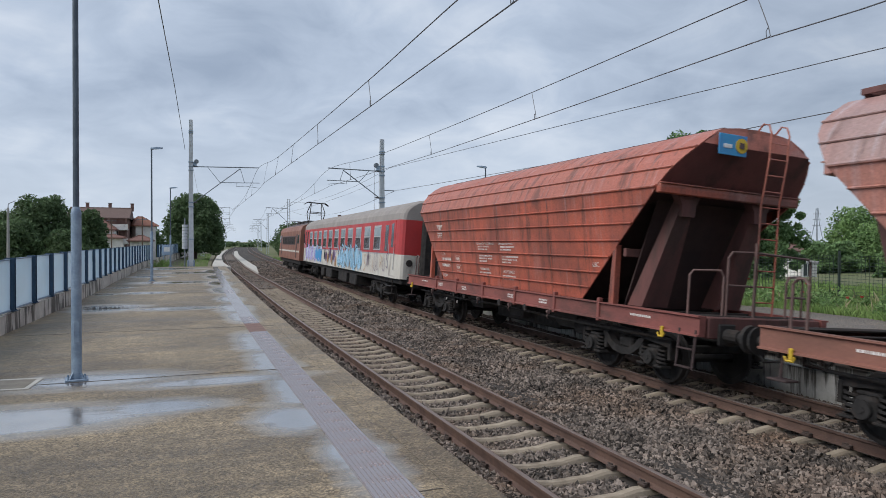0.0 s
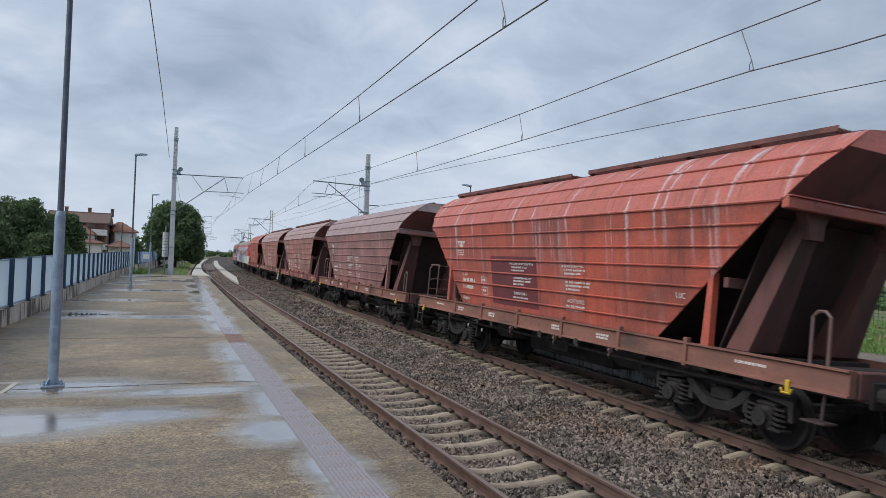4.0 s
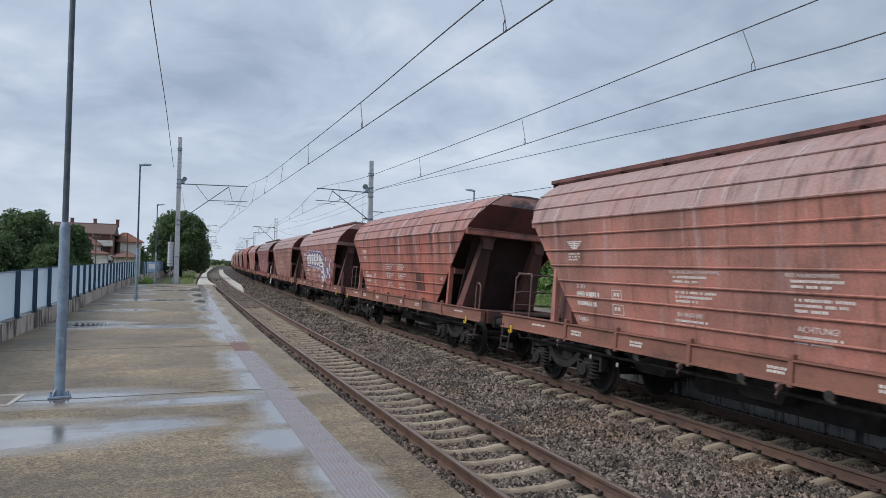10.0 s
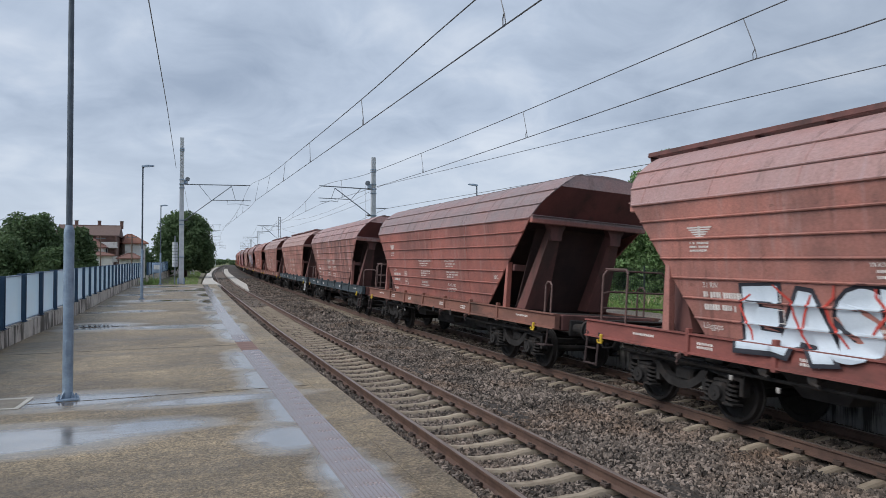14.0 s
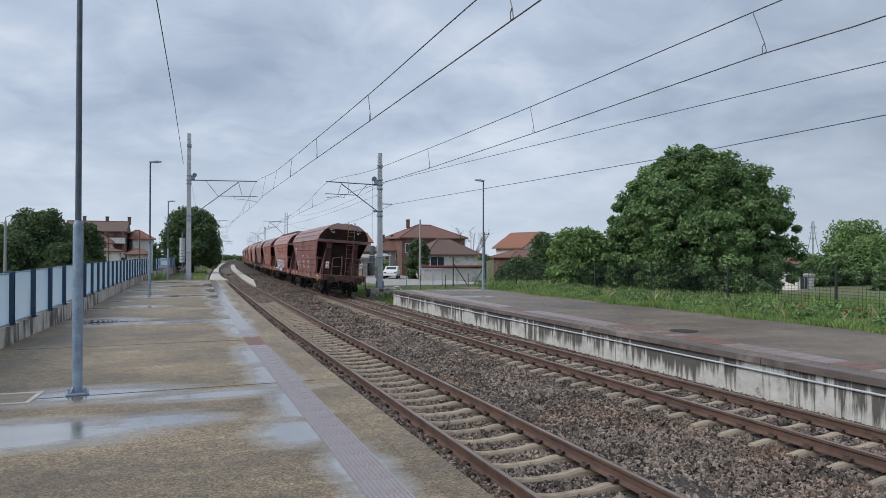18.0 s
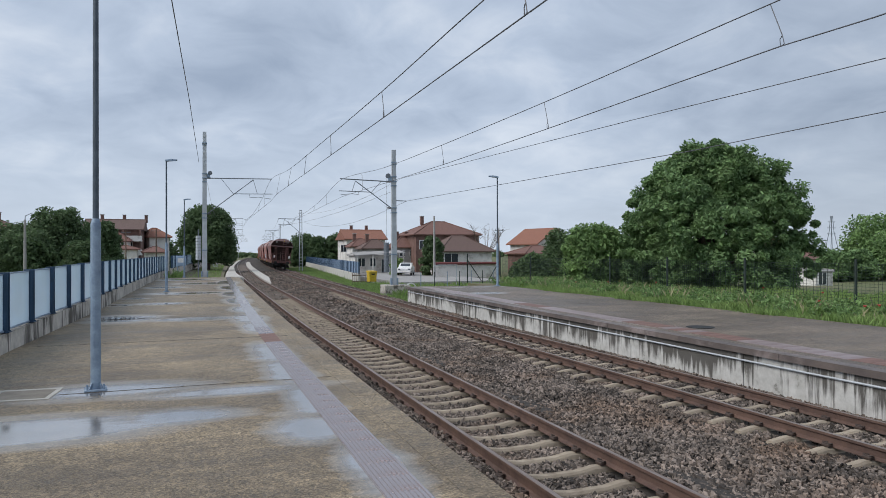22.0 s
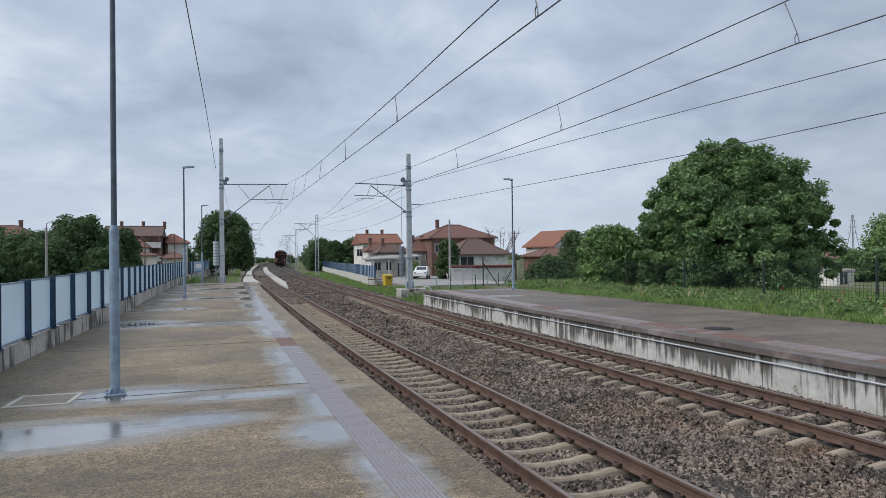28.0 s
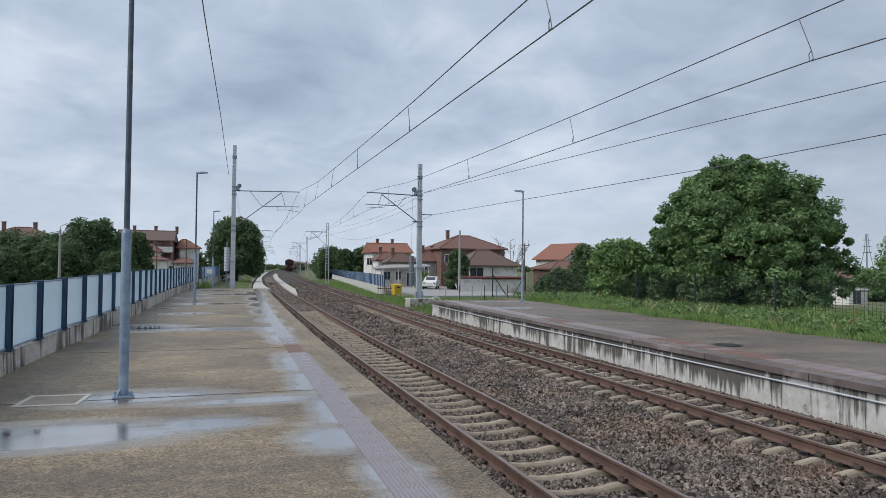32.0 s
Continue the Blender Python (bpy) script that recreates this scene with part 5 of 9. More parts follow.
def bogie_parts():
    """Side frame (+x) with horn guides, bolster, springs, axle boxes."""
    side = M()
    # straight top chord, belly band slung below it, horn cheeks beside the boxes
    side.prism([(-1.38, 0.68), (-1.38, 0.82), (-0.5, 0.90), (0.5, 0.90), (1.38, 0.82), (1.38, 0.68), (0.5, 0.78), (-0.5, 0.78)], 0.97, 1.10, axis=0)
    belly = [(-0.66, 0.76), (-0.50, 0.56), (-0.28, 0.42), (0.0, 0.38), (0.28, 0.42), (0.50, 0.56), (0.66, 0.76)]
    inner = [(0.50, 0.76), (0.36, 0.62), (0.18, 0.54), (0.0, 0.52), (-0.18, 0.54), (-0.36, 0.62), (-0.50, 0.76)]
    for k in range(6):
        side.prism([belly[k], belly[k + 1], inner[5 - k], inner[6 - k]], 0.97, 1.12, axis=0)
    for e in (-1, 1):
        side.box((1.04, e * 1.34, 0.62), (0.16, 0.08, 0.30), 0.01)
        side.box((1.04, e * 0.56, 0.60), (0.14, 0.10, 0.34), 0.01)
    box = M().box((1.07, 0, 0.47), (0.28, 0.30, 0.34), 0.05).cyl((1.20, 0, 0.47), (1.26, 0, 0.47), 0.125, 14).cyl((1.26, 0, 0.47), (1.275, 0, 0.47), 0.05, 8).box((1.03, 0, 0.66), (0.2, 0.34, 0.06), 0.02)
    pts = []
    for k in range(34):
        a = k * 0.8
        pts.append((1.10 + 0.088 * math.cos(a), 0.088 * math.sin(a), 0.34 + 0.0092 * k))
    spring = M().tube(pts, 0.022, 5).box((1.10, 0, 0.33), (0.24, 0.22, 0.04), 0.01)
    bol = M().box((0, 0, 0.62), (2.1, 0.42, 0.22), 0.04).box((0, 0, 0.8), (0.7, 0.5, 0.2), 0.04)
    for s in (-1, 1):
        bol.box((0, s * 1.22, 0.66), (2.0, 0.10, 0.14), 0.02)
    brake = M()
    for e in (-1, 1):
        brake.box((0.78, e * 0.36, 0.52), (0.12, 0.09, 0.36), 0.02)
    brake.tube([(0.78, -0.36, 0.72), (0.78, 0.36, 0.72)], 0.025, 5)
    leaf = M()
    for k in range(4):
        pts = [(1.13, t * (0.75 - 0.13 * k), 0.52 - 0.03 * k + 0.16 * t * t * (1 - 0.2 * k)) for t in (-1, -0.5, 0, 0.5, 1)]
        leaf.tube(pts, 0.02, 4)
    return side, box, spring, bol, brake, leaf


def add_bogie(wagon, y):
    def mk():
        side, box, spring, bol, brake, leaf = bogie_parts()
        flip = M().add([(-p[0], p[1], p[2]) for p in side.v], side.f)
        fb = M().add([(-p[0], p[1], p[2]) for p in box.v], box.f)
        fs = M().add([(-p[0], p[1], p[2]) for p in spring.v], spring.f)
        return dict(bolster=bol.data("bolster", m_black_frame), side=side.data("side_frame", m_black_frame), side2=flip.data("side_frame", m_black_frame), box=box.data("axle_box", m_black_frame),
                    box2=fb.data("axle_box", m_black_frame), spring=spring.data("coil_spring", m_black_frame), spring2=fs.data("coil_spring", m_black_frame), brake=brake.data("brake_gear", m_black_frame),
                    leaf=leaf.data("spring_pack", m_black_frame), wheel=wheel_mesh().data("wheelset", m_wheel))
    d = shared("bogie", mk)
    bo = part("bogie", d["bolster"], m_black_frame, wagon, "grimy black two-axle bogie", at=(0, y, 0))
    for k in ("side", "side2"):
        part("side_frame", d[k], m_black_frame, bo)
    part("brake_gear", d["brake"], m_black_frame, bo)
    part("brake_gear", d["brake"], m_black_frame, bo, at=Matrix.Rotation(math.pi, 4, "Z"))
    part("spring_pack", d["leaf"], m_black_frame, bo)
    wh = []
    for yy in (-0.93, 0.93):
        for k in ("", "2"):
            part("axle_box", d["box" + k], m_black_frame, bo, at=(0, yy, 0))
            for dy in (-0.235, 0.235):
                part("coil_spring", d["spring" + k], m_black_frame, bo, at=(0, yy + dy, 0))
        wh.append(part("wheelset", d["wheel"], m_wheel, bo, "worn steel wheels on an axle", at=(0, yy, 0.46)))
    return wh


def mesh_buffer():
    g = M().cyl((0, 0, 0), (0, 0.32, 0), 0.11, 12).cyl((0, 0.28, 0), (0, 0.5, 0), 0.085, 12).cyl((0, 0.5, 0), (0, 0.56, 0), 0.225, 20, r1=0.215).box((0, 0.02, 0), (0.36, 0.05, 0.36), 0.02)
    return g


def mesh_coupler():
    return M().box((0, 0.1, 0), (0.12, 0.3, 0.16), 0.02).tube([(0, 0.2, 0), (0.05, 0.45, -0.1), (0.05, 0.72, -0.02), (-0.05, 0.72, -0.02), (-0.05, 0.45, -0.1), (0, 0.2, 0)], 0.025, 6).tube([(0.35, 0.05, -0.05), (0.33, 0.3, -0.35), (0.25, 0.55, -0.3), (0.2, 0.6, -0.1)], 0.025, 6)


def walk_grating(s, length):
    """One grating of the roof walkway, centred on its length, with upturned edges."""
    g = M()
    g.box((s * 0.80, 0, 4.655), (0.03, length, 0.085), 0.004)
    g.box((s * 0.42, 0, 4.655), (0.02, length, 0.06), 0.003)
    for k in range(8):
        g.box((s * (0.47 + 0.043 * k), 0, 4.65), (0.01, length, 0.03), 0.0)
    return g


def walk_bracket(s):
    """Bearer and foot plate that carry a grating on the curved roof."""
    return M().box((s * 0.61, 0, 4.62), (0.40, 0.05, 0.035), 0.004).prism([(s * 0.78, 4.605), (s * 0.50, 4.605), (s * 0.55, 4.53), (s * 0.76, 4.53)], -0.012, 0.012, axis=1)


def add_walkway(w, full):
    for y0, y1 in ((-6.55, 6.55),) if full else ((-6.5, -0.55), (0.1, 6.5)):
        length = y1 - y0
        count = int(length / 1.25)
        for s in (-1, 1):
            key = "%d_%d" % (s, int(length * 10))
            walk_part = part("walkway", shared("walk" + key, lambda: walk_grating(s, length).data("walkway", m_walkway)), m_walkway, w, "dark red-brown grated roof walkway", at=(0, (y0 + y1) / 2, 0))
            for k in range(count + 1):
                part("bracket", shared("wbracket%d" % s, lambda: walk_bracket(s).data("bracket", m_walkway)), m_walkway, walk_part, at=(0, -length / 2 + 0.04 + (length - 0.08) * k / count, 0))


def mesh_hatch():
    g = M()
    for s in (-1, 1):
        g.box((s * 0.44, -0.37, 4.635), (0.10, 12.6, 0.06), 0.015)
    for k in range(12):
        g.box((0, -6.3 + k * 1.08, 4.655), (0.98, 0.07, 0.035), 0.01)
    return g


def mesh_ladder():
    g = M()
    for q in (-0.56, -0.14):
        g.tube([(q, 6.98, 1.36), (q, 7.0, 3.3), (q, 7.12, 4.1), (q, 7.14, 4.56), (q, 7.08, 4.72), (q, 6.96, 4.76), (q, 6.84, 4.64)], 0.017, 6)
    for k in range(11):
        z = 1.6 + k * 0.28
        y = float(np.interp(z, [1.4, 3.3, 4.1, 4.6], [6.98, 7.0, 7.12, 7.14]))
        g.tube([(-0.56, y, z), (-0.14, y, z)], 0.013, 5)
    return g


def rail_bar(pts, r=0.022):
    return M().tube(pts, r, 6)


def step_mesh():
    """Hanging foot steps at a corner."""
    g = M().tube([(1.42, -0.19, 1.12), (1.47, -0.19, 0.48), (1.47, 0.19, 0.48), (1.42, 0.19, 1.12)], 0.024, 6)
    g.box((1.47, 0, 0.50), (0.10, 0.36, 0.025), 0.004).box((1.455, 0, 0.80), (0.08, 0.36, 0.025), 0.004)
    return g


def bars(rows, y0, z0, dz, h, seed):
    """Rows of plain bars, as outlines on the sloping side (y to the rear is to the right)."""
    rnd = random.Random(seed)
    g = M()
    z = z0
    for w, cap in rows:
        hh = h * cap
        y = y0
        left = w
        while left > 0.02:
            ww = min(left, rnd.uniform(0.02, 0.042) * (1.3 if cap > 1.2 else 1))
            gap = 0.011 if rnd.random() < 0.83 else 0.05
            decal_quad(g, y, y - ww, z, z - hh * rnd.uniform(0.85, 1.0))
            y -= ww + gap
            left -= ww + gap
        z -= dz * max(1, cap * 0.8)
    return g


def decal_quad(g, ya, yb, za, zb, lift=0.008):
    s = -1   # decals lie on the platform side, x < 0
    a = [(s * (hw(za) + lift), ya, za), (s * (hw(za) + lift), yb, za), (s * (hw(zb) + lift), yb, zb), (s * (hw(zb) + lift), ya, zb)]
    g.add(a, [(0, 1, 2, 3)])


GAP = 15.97
TRAIN_V = 15.1355
FRONT = 8.532


def rear_at(n, t):
    """Place of the rear sill of wagon n (1 to 16) along the track."""
    return FRONT + TRAIN_V * t - (n - 1) * GAP + float(np.interp(t, [0, 2.1, 3.0, 3.5, 5.5, 8.0, 10.2, 12.5, 14.4, 16.5, 18.5], [0, 0.02, 0.40, 0.41, 0.31, 0.17, -0.06, -0.15, -0.13, 0.10, 0]))


# side paint, then roof tone, most with the sky's sheen mixed in
REDS = {
    "vivid": ((0.50, 0.120, 0.070), (0.40, 0.14, 0.10)),
    "orange": ((0.44, 0.140, 0.098), (0.36, 0.18, 0.155)),
    "brown": ((0.43, 0.186, 0.145), (0.35, 0.24, 0.225)),
    "rose": ((0.37, 0.130, 0.136), (0.25, 0.195, 0.192)),
    "dark": ((0.30, 0.112, 0.100), (0.28, 0.19, 0.185)),
    "mauve": ((0.365, 0.168, 0.150), (0.31, 0.23, 0.225)),
    "brick": ((0.41, 0.172, 0.138), (0.36, 0.225, 0.215)),
    "greyroof": ((0.40, 0.140, 0.110), (0.235, 0.185, 0.188)),
    "salmon": ((0.47, 0.200, 0.155), (0.37, 0.24, 0.215)),
    "red": ((0.45, 0.098, 0.062), (0.44, 0.125, 0.095)),
}
# colour, streaks, walkway, ladder end, dark frame, white steps, chalky runs, soot
WAGONS = [
    ("vivid", 0.6, 0, 1, 0, 0, 0.2, 0.35), ("brown", 0.35, 1, 1, 0, 1, 0.4, 0.15), ("brown", 0.5, 2, 0, 0, 0, 0.3, 0.2), ("mauve", 0.4, 0, 0, 0, 0, 0.35, 0.15), ("red", 0.25, 1, 0, 0, 0, 0.85, 0.15), ("brick", 0.4, 0, 0, 0, 0, 0.3, 0.2),
    ("rose", 0.45, 1, 0, 0, 0, 0.2, 0.1), ("brown", 0.7, 0, 0, 0, 1, 0.4, 0.3), ("brick", 0.4, 1, 0, 0, 0, 0.3, 0.2), ("orange", 0.5, 0, 0, 0, 0, 0.9, 1.0), ("brown", 0.4, 2, 0, 0, 0, 0.4, 0.2), ("salmon", 0.3, 1, 1, 1, 1, 0.2, 0.1),
    ("brick", 0.7, 0, 1, 1, 0, 0.6, 0.5), ("greyroof", 0.2, 0, 0, 0, 0, 0.05, 0.05), ("brick", 0.3, 1, 0, 0, 0, 0.12, 0.05), ("dark", 0.55, 0, 1, 0, 0, 0.3, 0.25)]
WORDS = {"vivid": "bright orange-red", "orange": "faded orange-red", "brown": "dusty brown-red", "rose": "dull rose-red grey-roofed", "dark": "dark maroon", "mauve": "dusty brownish maroon", "salmon": "sun-faded salmon-brown", "brick": "brick-red", "greyroof": "clean brick-red grey-roofed", "red": "bright red white-streaked"}
TRAIN, WHEELS = [], []
NUMBER_AT = {9: 3.7, 14: 4.3, 13: 4.3}   # where the number rows begin on single wagons


def build_wagon(n):
    kind, streak, walkway, ladder, darkframe, white, runs, soot = WAGONS[n - 1]
    red, roof = REDS[kind]
    BUILD["long"] = 1 if n in (2, 3, 5, 13) else 0
    lv = "L%d" % BUILD["long"]
    rnd = random.Random(n)
    tint = 0.92 + 0.16 * rnd.random()
    paint = wagon_paint("wagon_paint_%d" % n, tuple(v * tint for v in red), roof, streak=streak, seed=n * 3.7, runs=runs, soot=soot)
    frame_m = m_slate if darkframe else m_sill_red if n in (1, 3, 7, 15) else m_sill_brown
    w = thing("hopper_wagon", WORDS[kind] + " ribbed hopper wagon" + (" on a slate-grey frame" if darkframe else ", rust-streaked"), "freight wagon", "hopper wagons of the train")
    mir = Matrix.Scale(-1, 4, (1, 0, 0))

    def two(name, key, make, material, label="", smooth=False):
        """A mesh and its mirror image on the other side."""
        def mirrored():
            g = make()
            return M().add([(-p[0], p[1], p[2]) for p in g.v], g.f).data(name, material, smooth)
        part(name, shared(key + "R", lambda: make().data(name, material, smooth)), material, w, label)
        return part(name, shared(key + "L", mirrored), material, w, label)
    two("side_sheet", "side" + lv, mesh_side, paint)
    for z in (1.62, 1.94, 2.26, 2.58, 2.90, 3.22, 3.53, 3.86, 4.2):
        two("rib", lv + "rib%d" % int(z * 100), lambda: mesh_rib(z, 0.022 if z != 3.53 else 0.03), paint)
    for y, low in [(0.14, 1.4), (-2.6, 1.4)] + [(-5.6 + 1.6 * k, 3.55) for k in range(8)]:
        part("sheet_seam", shared("seam%d" % int(low), lambda: mesh_seam(low).data("sheet_seam", paint)), paint, w, at=(0, y, 0))
    part("roof", shared("roof" + lv, lambda: mesh_roof().data("roof", paint)), paint, w)
    part("hatch_cover", shared("hatch", lambda: mesh_hatch().data("hatch_cover", paint)), m_arm_dark, w)
    if walkway:
        add_walkway(w, walkway == 2)
    for e in (1, -1):
        rot = Matrix() if e == 1 else Matrix.Rotation(math.pi, 4, "Z")
        back = Matrix.Translation((0, (-0.14 if BUILD["long"] else -0.56) if e == 1 else 0.0, 0))
        lip = 4.26
        part("end_panel", shared(lv + "end%d_%d" % (lip * 100, e), lambda: mesh_end(lip, e).data("end_panel", paint)), paint, w, at=rot)
        # the last wagon's rear sheet has its shade coloured darker still
        part("end_slope", shared(lv + "slope%d_%d" % (lip * 100, e), lambda: mesh_slope(lip, e).data("end_slope", m_end_shaded)), m_rear_shaded if n == 16 and e == -1 else m_end_shaded, w, "overhanging maroon end sheet, its downward-facing shade put into the colour", at=rot)
        # chute and web carry the shade of the recess in their colour
        part("end_chute", shared(lv + "under%d" % e, lambda: mesh_under(e).data("end_chute", m_inner)), m_inner, w, "sloping hopper end, recess shade put into its colour", at=rot)
        part("end_web", shared("web", lambda: M().loft([[(-1.15, 5.86, 3.36), (1.15, 5.86, 3.36), (1.15, 5.82, 3.36), (-1.15, 5.82, 3.36)], [(-1.12, 5.0, 1.3), (1.12, 5.0, 1.3), (1.12, 4.96, 1.3), (-1.12, 4.96, 1.3)]]).data("end_web", m_inner)), m_inner, w, "plate between the inclined struts, coloured dark for the recess shade", at=rot @ back)
        part("cross_bar", shared("cbar", lambda: M().box((0, 6.42, 3.5), (3.27, 0.12, 0.17), 0.015).box((0, 6.42, 3.59), (3.27, 0.2, 0.02)).data("cross_bar", paint)), paint, w, at=rot @ back)
        for s in (-1, 1):
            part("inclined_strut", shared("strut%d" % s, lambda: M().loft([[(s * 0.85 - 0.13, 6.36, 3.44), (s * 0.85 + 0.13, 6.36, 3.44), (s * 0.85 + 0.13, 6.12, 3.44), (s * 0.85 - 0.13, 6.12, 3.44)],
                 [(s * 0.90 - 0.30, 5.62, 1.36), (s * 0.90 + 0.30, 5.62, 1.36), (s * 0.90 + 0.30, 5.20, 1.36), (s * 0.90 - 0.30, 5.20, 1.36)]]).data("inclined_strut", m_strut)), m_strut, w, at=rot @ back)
            part("corner_post", shared("post%d" % s, lambda: M().loft([[(s * 1.40 - 0.07, 5.14, 1.36), (s * 1.40 + 0.05, 5.14, 1.36), (s * 1.40 + 0.05, 5.30, 1.36), (s * 1.40 - 0.07, 5.30, 1.36)],
                 [(s * 1.40 - 0.07, 5.20, 2.46), (s * 1.40 + 0.05, 5.20, 2.46), (s * 1.40 + 0.05, 5.30, 2.50), (s * 1.40 - 0.07, 5.30, 2.50)]]).data("corner_post", paint)), paint, w, at=rot @ Matrix.Translation((0, -0.22, 0)))
            part("buffer", shared("buffer", lambda: mesh_buffer().data("buffer", m_black_frame)), m_black_frame, w, "round dark buffer", at=rot @ Matrix.Translation((s * 0.875, HALF, 1.06)))
            loop = (e == -1) == bool(ladder)
            if not loop:
                part("foot_step", shared("shelf%d" % s, lambda: M().tube([(s * 1.36, 0.02, 1.05), (s * 1.40, 0.02, 0.66)], 0.022, 6).box((s * 1.40, -0.02, 0.64), (0.26, 0.34, 0.03), 0.006).data("foot_step", m_arm_dark)), m_arm_dark, w, at=rot @ Matrix.Translation((0, 7.0, 0)))
            else:
                part("foot_step", shared("step%d" % s, lambda: M().add([(s * p[0], p[1], p[2]) for p in step_mesh().v], step_mesh().f).data("foot_step", m_arm_dark)), m_whitep if white else m_arm_dark, w, at=rot @ Matrix.Translation((0, 7.12, 0)))
            part("hook", shared("hook%d" % s, lambda: M().box((s * 1.475, 6.55, 1.02), (0.05, 0.06, 0.17), 0.012).tube([(s * 1.5, 6.47, 0.99), (s * 1.5, 6.49, 0.93), (s * 1.5, 6.61, 0.93), (s * 1.5, 6.63, 0.99)], 0.018, 6).data("hook", m_yellow)), m_yellow, w, "yellow towing hook", at=rot @ Matrix.Translation((0, 0.25 if e == 1 else 0.0, 0)))
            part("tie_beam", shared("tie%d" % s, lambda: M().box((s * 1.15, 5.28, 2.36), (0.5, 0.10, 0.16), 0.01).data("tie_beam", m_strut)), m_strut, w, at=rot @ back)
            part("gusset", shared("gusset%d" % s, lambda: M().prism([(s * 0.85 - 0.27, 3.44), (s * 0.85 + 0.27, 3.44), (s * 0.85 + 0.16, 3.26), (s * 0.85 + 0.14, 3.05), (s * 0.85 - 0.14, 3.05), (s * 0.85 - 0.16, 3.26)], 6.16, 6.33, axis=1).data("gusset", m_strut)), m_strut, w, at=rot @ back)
        part("headstock", shared("head", lambda: M().box((0, HALF - 0.08, 1.17), (2.5, 0.18, 0.36), 0.02).data("headstock", m_strut)), m_strut, w, at=rot)
        part("coupling", shared("coup", lambda: mesh_coupler().data("coupling", m_black_frame)), m_black_frame, w, at=rot @ Matrix.Translation((0, HALF, 1.02)))
        part("end_deck", shared("deck", lambda: M().box((0, 7.08, 1.345), (2.58, 0.34, 0.03), 0.005).data("end_deck", m_deck)), m_deck, w, "narrow dark end platform", at=rot)
        for yy in (4.7, 5.7, 6.6):
            part("cross_member", shared("cross", lambda: M().box((0, 0, 1.2), (2.6, 0.14, 0.22), 0.01).data("cross_member", m_deck)), m_deck, w, at=rot @ Matrix.Translation((0, yy, 0)))
    # handrails: staging at the ladder end, a hoop at the other one
    rear = Matrix.Rotation(math.pi, 4, "Z")
    stage, plain = (rear, Matrix()) if ladder else (Matrix(), rear)
    if ladder:
        rails = {"a": [(-1.30, 6.95, 1.36), (-1.30, 6.95, 2.02), (-1.24, 6.97, 2.1), (-0.86, 7.18, 2.12), (-0.80, 7.2, 2.02), (-0.80, 7.2, 1.36)],
                 "b": [(-0.74, 7.22, 1.36), (-0.74, 7.22, 2.34), (-0.66, 7.22, 2.44), (-0.2, 7.22, 2.46), (-0.12, 7.22, 2.36), (-0.12, 7.22, 1.36)],
                 "c": [(-0.2, 7.24, 2.46), (0.3, 7.24, 2.44), (1.12, 7.2, 2.42), (1.24, 7.15, 2.34), (1.24, 7.15, 1.36)],
                 "d": [(0.62, 7.2, 1.36), (0.62, 7.2, 1.98), (0.7, 7.18, 2.08), (1.22, 6.97, 2.1), (1.30, 6.95, 2.02), (1.30, 6.95, 1.36)],
                 "e": [(-0.74, 7.22, 1.88), (-0.12, 7.22, 1.88)], "f": [(-0.18, 7.26, 1.3), (-0.18, 7.26, 2.62)], "g": [(0.62, 7.2, 1.72), (1.26, 7.05, 1.72)]}
    else:
        rails = {"k": [(-1.26, 7.12, 1.36), (-1.26, 7.12, 2.26), (-1.18, 7.12, 2.36), (0.2, 7.12, 2.38), (0.3, 7.12, 2.28), (0.3, 7.12, 1.36)],
                 "l": [(-1.26, 7.12, 1.88), (-1.12, 7.12, 1.93), (0.3, 7.12, 1.95)], "m": [(-1.3, 6.3, 1.36), (-1.3, 6.3, 2.3), (-1.26, 6.4, 2.38), (-1.26, 7.05, 2.38)],
                 "n": [(-1.26, 7.12, 1.6), (0.3, 7.12, 1.62)], "o": [(1.3, 6.95, 1.36), (1.3, 6.95, 2.05), (1.25, 6.9, 2.14), (0.9, 6.9, 2.16)]}
        # the rows above stand with -x towards the platform; the front end is not turned
    for key, pts in rails.items():
        part("handrail", shared("rail" + key, lambda: rail_bar([(-p[0], p[1], p[2]) if ladder else p for p in pts], 0.022).data("handrail", m_rail_brown)), m_rail_brown, w, at=stage)
    for q in (-1, 1):
        part("handrail", shared("hoop%d" % q, lambda: rail_bar([(q * 1.30, 6.98, 1.36), (q * 1.30, 6.98, 1.98), (q * 1.30, 6.90, 2.06), (q * 1.30, 6.80, 2.06), (q * 1.30, 6.72, 1.98), (q * 1.30, 6.72, 1.36)], 0.024).data("handrail", m_rail_brown)),
             m_whitep if n == 7 else m_rail_brown, w, at=plain)
    if ladder:
        part("ladder", shared("ladder", lambda: mesh_ladder().data("ladder", paint)), paint, w, at=rear)
    two("sill", "sill", mesh_sill, frame_m)
    for y in (-4.6, -2.9, -1.0, 0.9, 2.8, 4.5):
        for s in (-1, 1):
            part("stake", shared("stake", lambda: mesh_stake().data("stake", paint)), frame_m, w, at=pose(s * 1.42, y, 1.05, 0, 0, 0 if s > 0 else 180))
    part("centre_sill", shared("csill", lambda: M().box((0, 0, 1.0), (0.5, 13.8, 0.34), 0.03).box((0, 0, 0.72), (1.1, 3.4, 0.5), 0.05).data("centre_sill", m_black_frame)), m_black_frame, w)

